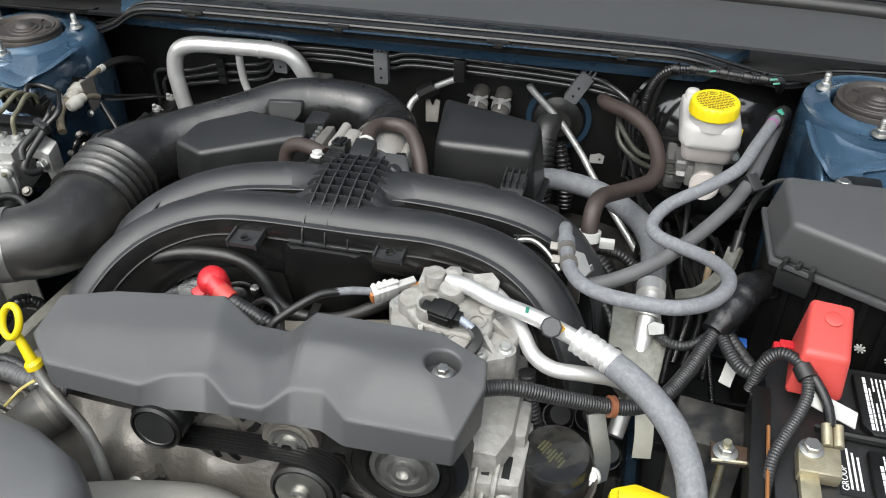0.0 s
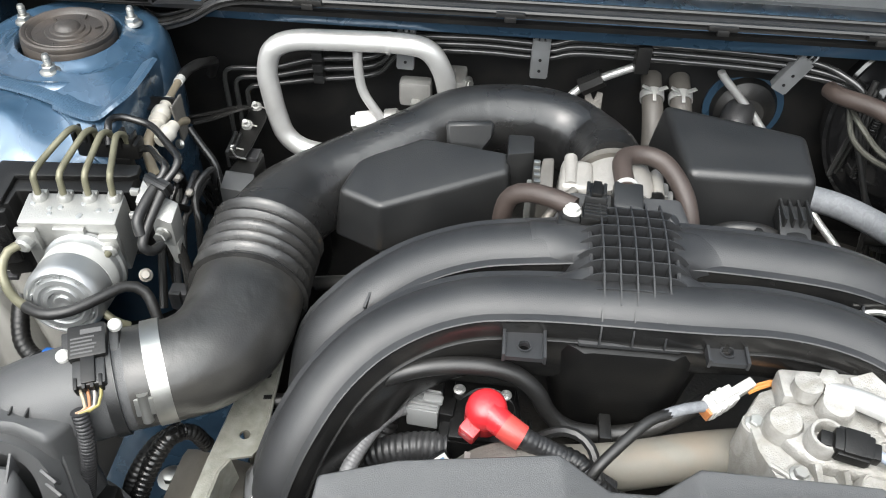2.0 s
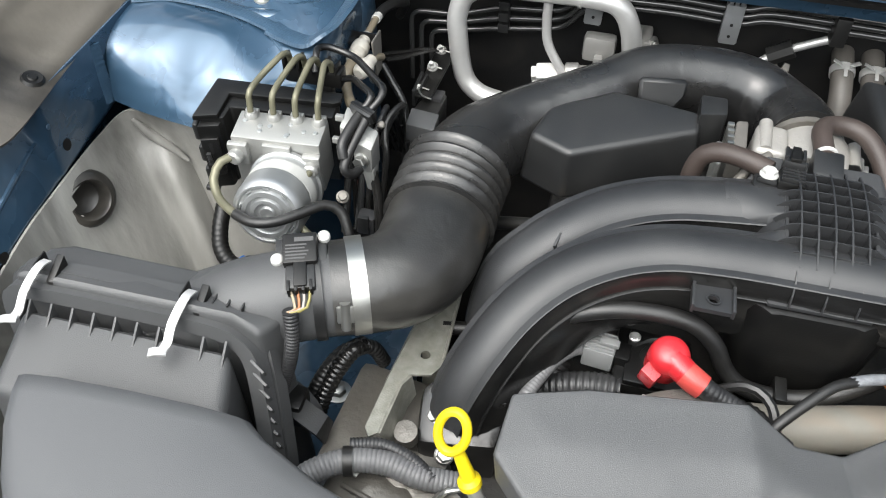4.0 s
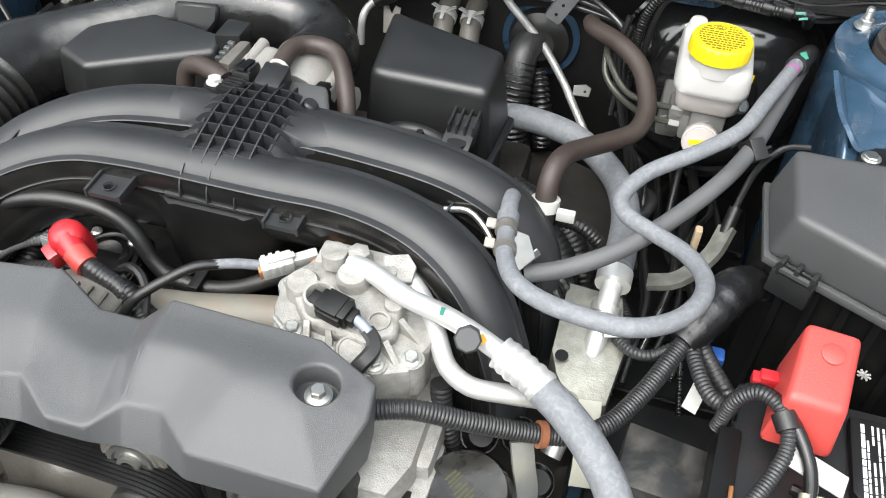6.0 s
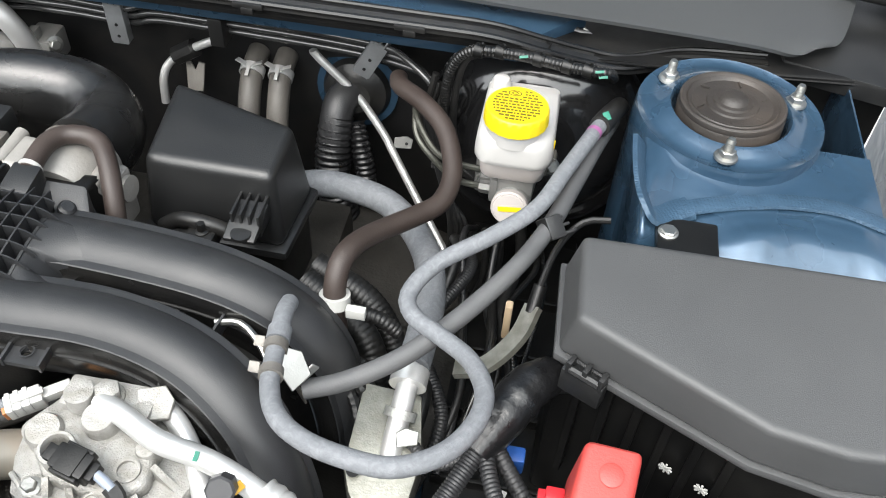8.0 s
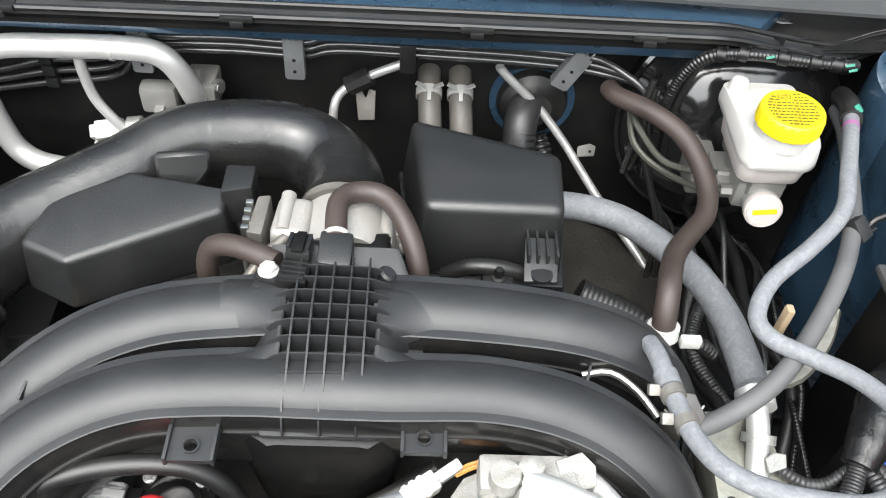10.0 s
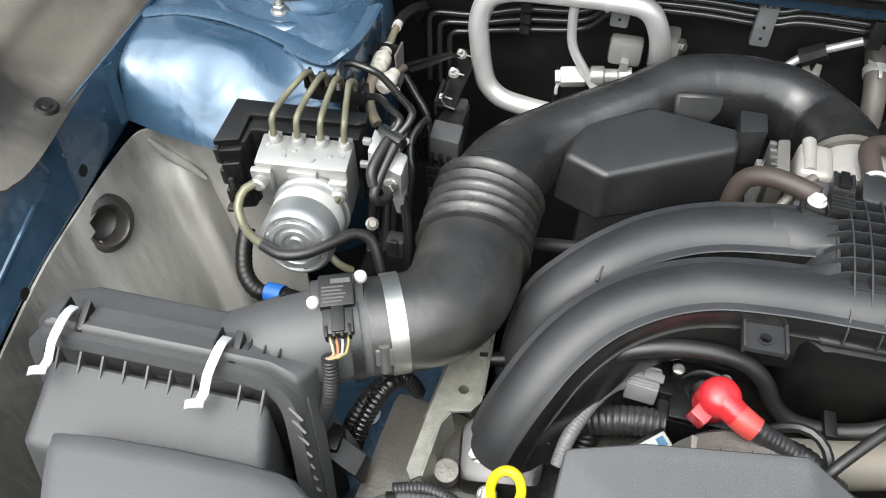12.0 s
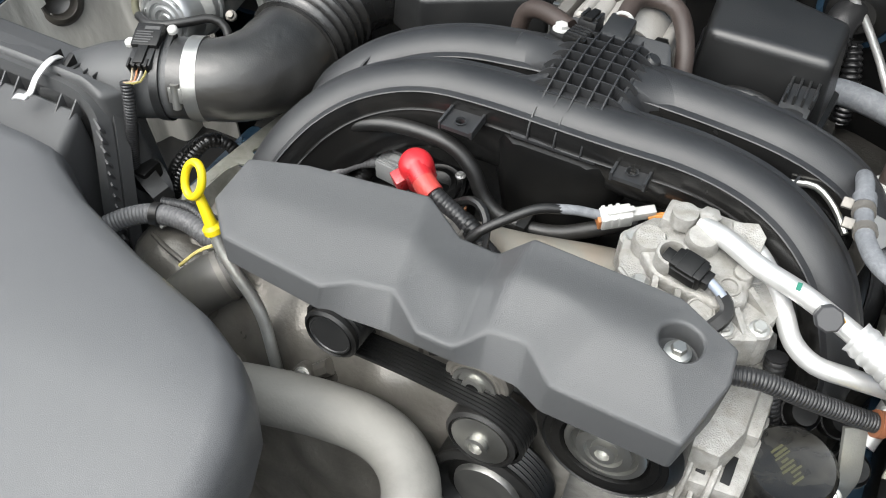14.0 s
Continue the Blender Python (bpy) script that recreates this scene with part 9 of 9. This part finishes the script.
part("bracket", prism([(-0.691, 0.762), (-0.682, 0.760), (-0.682, 0.784), (-0.691, 0.786)], 0.990, [1.018, 1.016, 1.022, 1.024], 0.0015), CASTB, conn, "pale bracket with lugs")
for y, z in ((0.758, 1.006), (0.770, 1.023)):
    part("bracket_lug", box(-0.698, -0.690, y, y + 0.005, z - 0.006, z, 0.001), CASTB, conn)
part("stay", tube_bm([(-0.660, 0.758, 0.975), (-0.654, 0.752, 0.955), (-0.650, 0.742, 0.935), (-0.648, 0.735, 0.90), (-0.646, 0.73, 0.84)], 0.0048, 10), GLOSSBLACK, conn, "black pipe running down")
part("low_fitting", lathe([(0, 0), (0.006, 0), (0.006, 0.004), (0.004, 0.005), (0.0035, 0.009), (0, 0.009)], towards((-0.678, 0.722, 0.968), (0.3, -0.6, 0.8)), 16), ALU_DULL, conn)

ports = thing("service_ports", (-0.715, 0.91, 0.97), "two yellowed capped service ports on a black bracket", "service ports")
AGED = material("yellowed_white_plastic", (0.40, 0.385, 0.345), 0.42, vary=0.12, scale=90, dirt=(0.2, 0.16, 0.10), dirt_amount=0.5)
TAN = material("tan_tubing", (0.16, 0.135, 0.095), 0.4, vary=0.25, bump=0.1)
AX = Vector((-0.06, -1, -0.16)).normalized()
STEPS = [(0, -0.022), (0.0055, -0.022), (0.0065, -0.018), (0.0065, -0.013), (0.0045, -0.012), (0.0045, -0.007), (0.0092, -0.005), (0.0098, -0.001), (0.0098, 0.004), (0.0088, 0.0055), (0.0090, 0.0075), (0.0096, 0.009), (0.0090, 0.013), (0.0070, 0.0145), (0.0070, 0.018), (0.0078, 0.019), (0.0078, 0.022), (0.0055, 0.024), (0, 0.024)]
port1 = part("port", lathe(STEPS, towards((-0.7225, 0.918, 1.000), AX), 24), AGED, ports)
part("port_neck", tube_bm([(-0.724, 0.896, 0.996), (-0.725, 0.884, 0.993), (-0.724, 0.872, 0.987), (-0.717, 0.858, 0.980), (-0.709, 0.848, 0.975)], (0.0062, 0.006, 0.0052, 0.0056), 12), TAN, port1, "tan rubber neck")
port2 = part("port", lathe([(0, -0.016), (0.006, -0.016), (0.007, -0.008), (0.0088, -0.006), (0.0092, 0.0), (0.0084, 0.002), (0.0088, 0.006), (0.0076, 0.010), (0.0052, 0.012), (0, 0.012)], towards((-0.7085, 0.888, 0.997), (-0.25, -1, -0.1)), 24), AGED, ports)
part("port_stem", tube_bm([(-0.706, 0.900, 0.998), (-0.704, 0.915, 0.994), (-0.703, 0.93, 0.985)], 0.0045, 10), TAN, port2)
part("top_plate", box(-0.742, -0.704, 0.931, 0.9335, 0.990, 1.011, 0.0008), GLOSSBLACK, ports, "black bracket plate")
part("plate_flange", box(-0.743, -0.730, 0.918, 0.933, 1.003, 1.0055, 0.0008), GLOSSBLACK, ports)
part("side_plate", plate([(-0.026, -0.010), (0.024, -0.007), (0.026, 0.012), (-0.020, 0.018)], 0.0022, Matrix.Translation((-0.7045, 0.915, 0.996)) @ Matrix.Rotation(radians(90), 4, "Y") @ Matrix.Rotation(radians(8), 4, "Z")), ALU_DULL, ports, "thin pale side plate")
part("plate_bolt", hex_bolt(towards((-0.7065, 0.911, 0.969), (-0.3, -0.8, 0.4)), 0.0042, 0.004, 1.3), STEEL, ports)
part("tube", tube_bm([(-0.7215, 0.938, 1.003), (-0.7215, 0.955, 1.004), (-0.7220, 0.972, 1.003), (-0.7225, 0.979, 1.002)], 0.0040, 12), TAN, ports, "tan tube")
part("white_band", tube_bm([(-0.7222, 0.973, 1.0028), (-0.7226, 0.984, 1.001)], 0.0052, 12, smooth_path=False), WHITE, ports, "white marking band")
part("tube_sleeve", tube_bm([(-0.7226, 0.984, 1.001), (-0.722, 1.0, 1.0), (-0.716, 1.02, 0.997), (-0.712, 1.04, 0.988), (-0.716, 1.07, 0.97), (-0.73, 1.09, 0.94)], 0.0056, 12), RUBBER, ports)
part("arm", tube_bm([(-0.706, 0.938, 0.979), (-0.694, 0.968, 0.965), (-0.676, 1.012, 0.948), (-0.668, 1.03, 0.938)], (0.0105, 0.0060), section=[(-1, -0.12), (-0.8, 0.12), (0.8, 0.12), (1, -0.12)]), GLOSSBLACK, ports, "flat black tapered arm")
part("arm_rib", tube_bm([(-0.704, 0.942, 0.9815), (-0.692, 0.972, 0.967), (-0.677, 1.008, 0.951)], 0.0018, 8), GLOSSBLACK, ports)
part("drain_hose", tube_bm([(-0.703, 0.932, 0.975), (-0.690, 0.925, 0.958), (-0.675, 0.915, 0.94), (-0.667, 0.90, 0.91), (-0.665, 0.89, 0.87)], 0.0042, 10), GLOSSBLACK, ports, "thin black hose")

plugs = thing("relay_stack", (-0.65, 0.95, 0.85), "stack of black relays on a bracket with pale screws", "relay box")
part("bracket", plate([(-0.010, -0.06), (0.010, -0.06), (0.012, 0.02), (0.008, 0.060), (-0.012, 0.060)], 0.003, Matrix.Translation((-0.660, 1.000, 0.927)) @ Matrix.Rotation(radians(-4), 4, "X")), PLASTIC_DARK, plugs)
part("bracket_rail", box(-0.674, -0.670, 0.945, 0.985, 0.915, 0.936, 0.001), PLASTIC, plugs)
part("bracket_rail", box(-0.6665, -0.6640, 0.950, 0.980, 0.927, 0.938, 0.0008), PLASTIC, plugs)
relay = part("relay", prism([(-0.665, 0.920), (-0.636, 0.916), (-0.638, 0.968), (-0.660, 0.968)], 0.86, [0.931, 0.931, 0.921, 0.923], 0.0025), PLASTIC_DARK, plugs, "brown-black relay")
part("relay_top", prism([(-0.652, 0.945), (-0.639, 0.944), (-0.640, 0.969), (-0.654, 0.969)], 0.90, [0.930, 0.930, 0.926, 0.926], 0.002), HOSE_DARK, relay)
relay = part("relay", prism([(-0.667, 0.894), (-0.634, 0.890), (-0.634, 0.916), (-0.667, 0.920)], 0.895, [0.928, 0.928, 0.932, 0.932], 0.002), LID, plugs, "grey relay socket")
for k in range(4):
    part("relay_tooth", box(-0.6655 + k * 0.0095, -0.6615 + k * 0.0095, 0.887, 0.893, 0.890, 0.908, 0.001), PLASTIC_DARK, relay)
part("socket_edge", box(-0.670, -0.631, 0.884, 0.900, 0.883, 0.893, 0.002), PLASTIC_DARK, relay)
relay = part("relay", prism([(-0.668, 0.880), (-0.632, 0.876), (-0.632, 0.92), (-0.668, 0.92)], 0.82, 0.884, 0.003), PLASTIC_DARK, plugs)
for k in range(2):
    part("cover_line", box(-0.664, -0.636, 0.872, 0.877, 0.868 - k * 0.007, 0.871 - k * 0.007, 0.0008), HOSE_DARK, relay)
for k, mat_ in enumerate((RED, WHITE, RED)):
    part("wire", tube_bm([(-0.662 + 0.004 * k, 0.874, 0.855), (-0.660 + 0.004 * k, 0.868, 0.848), (-0.658 + 0.004 * k, 0.866, 0.835), (-0.656 + 0.004 * k, 0.870, 0.82)], 0.0017, 8), mat_, relay)
for x, y, z, r in ((-0.664, 1.044, 0.931, 0.0058), (-0.664, 1.002, 0.935, 0.0058), (-0.6675, 0.956, 0.936, 0.0036), (-0.652, 1.062, 0.924, 0.0032)):
    st = hex_bolt(towards((x, y, z - 0.003), (-0.1, -0.45, 0.9)), r, r * 0.9, 1.15)
    lathe([(0, 0), (r * 0.45, 0), (r * 0.45, r * 1.8), (0, r * 1.8)], towards((x, y, z - 0.003), (-0.1, -0.45, 0.9)), 10, st)
    part("screw", st, CASTB, plugs)
    part("spring_clip", tube_bm([(x + 0.004, y - 0.002, z), (x + 0.012, y - 0.003, z - 0.001)], 0.0010, 6, smooth_path=False), STEEL, plugs)
part("retainer", tube_bm([(-0.6665, 0.948, 0.936), (-0.660, 0.940, 0.935), (-0.649, 0.938, 0.934)], 0.0010, 6), STEEL, plugs)
part("tie_tail", tube_bm([(-0.669, 0.905, 0.916), (-0.678, 0.905, 0.917), (-0.684, 0.906, 0.917)], 0.0010, 6), HOSE_DARK, plugs)
small = thing("small_plug", (-0.66, 0.74, 0.9), "small grey plug beside the brake modulator", "plug")
part("shell", box(-0.672, -0.654, 0.737, 0.753, 0.908, 0.930, 0.003), HOSE_DARK, small)
part("latch", box(-0.667, -0.659, 0.734, 0.739, 0.912, 0.933, 0.001), PLASTIC, small)
loom3 = thing("wiring_loom", (-0.76, 0.68, 0.9), "black taped loom with blue tape under the modulator", "wiring loom", "wiring looms")
part("loom", tube_bm([(-0.812, 0.735, 0.915), (-0.810, 0.715, 0.90), (-0.802, 0.697, 0.89), (-0.785, 0.685, 0.885), (-0.76, 0.682, 0.89), (-0.735, 0.672, 0.898), (-0.715, 0.655, 0.90)], 0.0085, 12, wave=(0.006, 0.0007)), PLASTIC_DARK, loom3)
part("blue_tape", tube_bm([(-0.775, 0.684, 0.888), (-0.758, 0.6815, 0.8905)], 0.0102, 14, smooth_path=False), material("blue_tape", (0.015, 0.11, 0.38), 0.4), loom3, "bright blue tape")
part("branch", tube_bm([(-0.74, 0.676, 0.896), (-0.722, 0.668, 0.905), (-0.70, 0.65, 0.905), (-0.69, 0.63, 0.90)], 0.005, 10), RUBBER, loom3)

# ---- steel bracket by the manifold end, rail bolt ----
plt = thing("steel_bracket", (-0.575, 0.6, 0.9), "speckled galvanised steel bracket plate with holes", "bracket")
b = bmesh.new()
out_ = [(-0.5535, 0.692), (-0.5505, 0.625), (-0.5490, 0.594), (-0.556, 0.583), (-0.573, 0.579), (-0.579, 0.567), (-0.583, 0.518), (-0.589, 0.513), (-0.5945, 0.521), (-0.590, 0.575), (-0.583, 0.631), (-0.572, 0.692)]
ov = [b.verts.new((x, y, 0.918)) for x, y in out_]
ed = [b.edges.new((ov[i], ov[(i + 1) % len(ov)])) for i in range(len(ov))]
for hx, hy in ((-0.566, 0.602), (-0.563, 0.664)):
    hv = [b.verts.new((hx + 0.0045 * math.cos(2 * math.pi * k / 16), hy + 0.0045 * math.sin(2 * math.pi * k / 16), 0.918)) for k in range(16)]
    ed += [b.edges.new((hv[i], hv[(i + 1) % 16])) for i in range(16)]
bmesh.ops.triangle_fill(b, edges=ed, use_beauty=True)
bmesh.ops.solidify(b, geom=b.faces[:], thickness=0.0025)
part("plate", b, STEEL_SPECKLED, plt)
part("folded_edge", sheet([[(-0.590, 0.575, 0.918), (-0.583, 0.631, 0.918), (-0.572, 0.692, 0.918)], [(-0.594, 0.574, 0.908), (-0.588, 0.631, 0.908), (-0.577, 0.693, 0.908)]], 0.0022), STEEL_SPECKLED, plt)
part("tail_wall", sheet([[(-0.573, 0.579, 0.9175), (-0.579, 0.567, 0.9175), (-0.583, 0.518, 0.9175)], [(-0.569, 0.577, 0.895), (-0.574, 0.565, 0.890), (-0.577, 0.522, 0.888)]], 0.0022), STEEL_SPECKLED, plt, "folded steel wall below the tail")
part("edge_weld", tube_bm([(-0.5495, 0.600, 0.9185), (-0.5508, 0.628, 0.9185), (-0.5535, 0.688, 0.9185)], 0.0016, 8), STEEL_SPECKLED, plt)
part("stay", tube_bm([(-0.56, 0.64, 0.912), (-0.53, 0.645, 0.912), (-0.50, 0.65, 0.91)], 0.0065, 10), PLASTIC_DARK, plt, "black stay")
part("leg", box(-0.572, -0.554, 0.61, 0.64, 0.75, 0.916, 0.003), STEEL_SPECKLED, plt)
rb = thing("rail_bolt", (-0.676, 0.655, 0.748), "large flanged bolt on the frame rail", "bolt")
part("bolt", hex_bolt(Matrix.Translation((-0.676, 0.655, 0.749)), 0.009, 0.009, 1.6), STEEL, rb)
flng = thing("runner_end", (-0.52, 0.54, 0.86), "black manifold end flange bolted to the head", "flange")
part("flange", prism([(-0.556, 0.533), (-0.490, 0.538), (-0.486, 0.590), (-0.530, 0.605), (-0.562, 0.575)], 0.845, [0.892, 0.900, 0.920, 0.925, 0.912], 0.008), GLOSSBLACK, flng)
part("flange_wall", prism([(-0.500, 0.560), (-0.488, 0.560), (-0.488, 0.60), (-0.500, 0.605)], 0.85, 0.932, 0.003), GLOSSBLACK, flng)
part("flange_bolt", hex_bolt(towards((-0.545, 0.555, 0.900), (-0.3, -0.3, 0.9)), 0.0055, 0.006, 1.4), STEEL, flng)
clipb = thing("cable_clip", (-0.655, 0.535, 0.88), "black plastic cable clip on the filter box side", "clip")
part("clip", tube_bm([(-0.668, 0.54, 0.90), (-0.652, 0.533, 0.897), (-0.636, 0.528, 0.892), (-0.632, 0.53, 0.88)], 1.0, section=[(-0.010, -0.0015), (0.010, -0.0015), (0.010, 0.0015), (-0.010, 0.0015)]), PLASTIC, clipb)
part("base", box(-0.682, -0.655, 0.53, 0.555, 0.875, 0.905, 0.004), PLASTIC_DARK, clipb)
c3 = thing("wiring_conduit", (-0.64, 0.58, 0.87), "black corrugated conduit looping below the duct", "conduit", "wiring looms")
part("conduit", tube_bm([(-0.665, 0.56, 0.85), (-0.655, 0.575, 0.885), (-0.64, 0.60, 0.90), (-0.62, 0.615, 0.895), (-0.61, 0.62, 0.87)], 0.007, 12, wave=(0.0042, 0.0012)), RUBBER, c3)
c4 = thing("wiring_conduit", (-0.645, 0.60, 0.86), "black corrugated conduit dropping beside the frame rail", "conduit", "wiring looms")
part("conduit", tube_bm([(-0.625, 0.612, 0.90), (-0.632, 0.600, 0.905), (-0.641, 0.585, 0.895), (-0.650, 0.568, 0.875), (-0.655, 0.552, 0.85)], 0.0085, 12, wave=(0.0046, 0.0014)), GLOSSBLACK, c4)
part("strap", tube_bm([(-0.672, 0.556, 0.896), (-0.660, 0.552, 0.890), (-0.648, 0.545, 0.880), (-0.642, 0.538, 0.868)], 1.0, section=[(-0.007, -0.001), (0.007, -0.001), (0.007, 0.001), (-0.007, 0.001)]), PLASTIC, c4, "flat black strap")
cap_ = thing("engine_bung", (-0.45, 0.79, 0.93), "dark rubber bung and tan label under the resonator", "bung")
part("dome", lathe([(0, 0), (0.034, 0), (0.032, 0.012), (0.024, 0.02), (0.010, 0.024), (0, 0.0245)], towards((-0.425, 0.772, 0.945), (0, -0.5, 0.9)), 28), RUBBER, cap_)
part("tan_label", tube_bm([(-0.484, 0.760, 0.942), (-0.470, 0.757, 0.945)], 0.0075, 12, smooth_path=False), material("tan_tape", (0.45, 0.27, 0.1), 0.6), cap_, "tan tape band")
part("hose", tube_bm([(-0.54, 0.77, 0.925), (-0.51, 0.765, 0.935), (-0.484, 0.76, 0.942), (-0.45, 0.755, 0.945)], 0.0068, 12), RUBBER, cap_)

# loops of line between the modulator and the firewall
random.seed(31)
for k in range(7):
    o = thing("brake_line", (-0.685, 0.86, 0.86), "thin black coated line looping below the service ports", "pipe", "black lines")
    x0 = -0.703 + 0.005 * k
    part("line", tube_bm([(x0, 0.80 + random.uniform(-0.02, 0.02), 0.86), (x0 + random.uniform(-0.008, 0.010), 0.83, 0.915 + random.uniform(-0.01, 0.02)), (x0 + random.uniform(-0.004, 0.012), 0.855 + random.uniform(-0.01, 0.012), 0.945 + random.uniform(-0.015, 0.015)), (x0 + random.uniform(-0.004, 0.012), 0.885, 0.945 + random.uniform(-0.02, 0.015)), (x0 + random.uniform(-0.01, 0.01), 0.91, 0.91), (x0, 0.93, 0.86)], random.choice((0.0026, 0.0034, 0.0044)), 9), random.choice((RUBBER, GLOSSBLACK, HOSE_DARK)), o)
for x, y, z, sx in ((-0.694, 0.862, 0.963, 0.0055), (-0.680, 0.850, 0.955, 0.0045), (-0.688, 0.835, 0.950, 0.005)):
    o = thing("line_connector", (x, y, z), "small black line connector with pale nut", "connector", "line connectors")
    m = towards((x, y, z), (random.uniform(-0.4, 0.4), -0.6, 0.7), random.uniform(0, 90))
    part("body", box(-sx, sx, -sx * 0.7, sx * 0.7, -0.012, 0.008, 0.002, m=m), PLASTIC_DARK, o)
    part("nut", hex_bolt(m @ Matrix.Translation((0, 0, 0.008)), 0.0034, 0.004, 1.2), ALU_DULL, o)
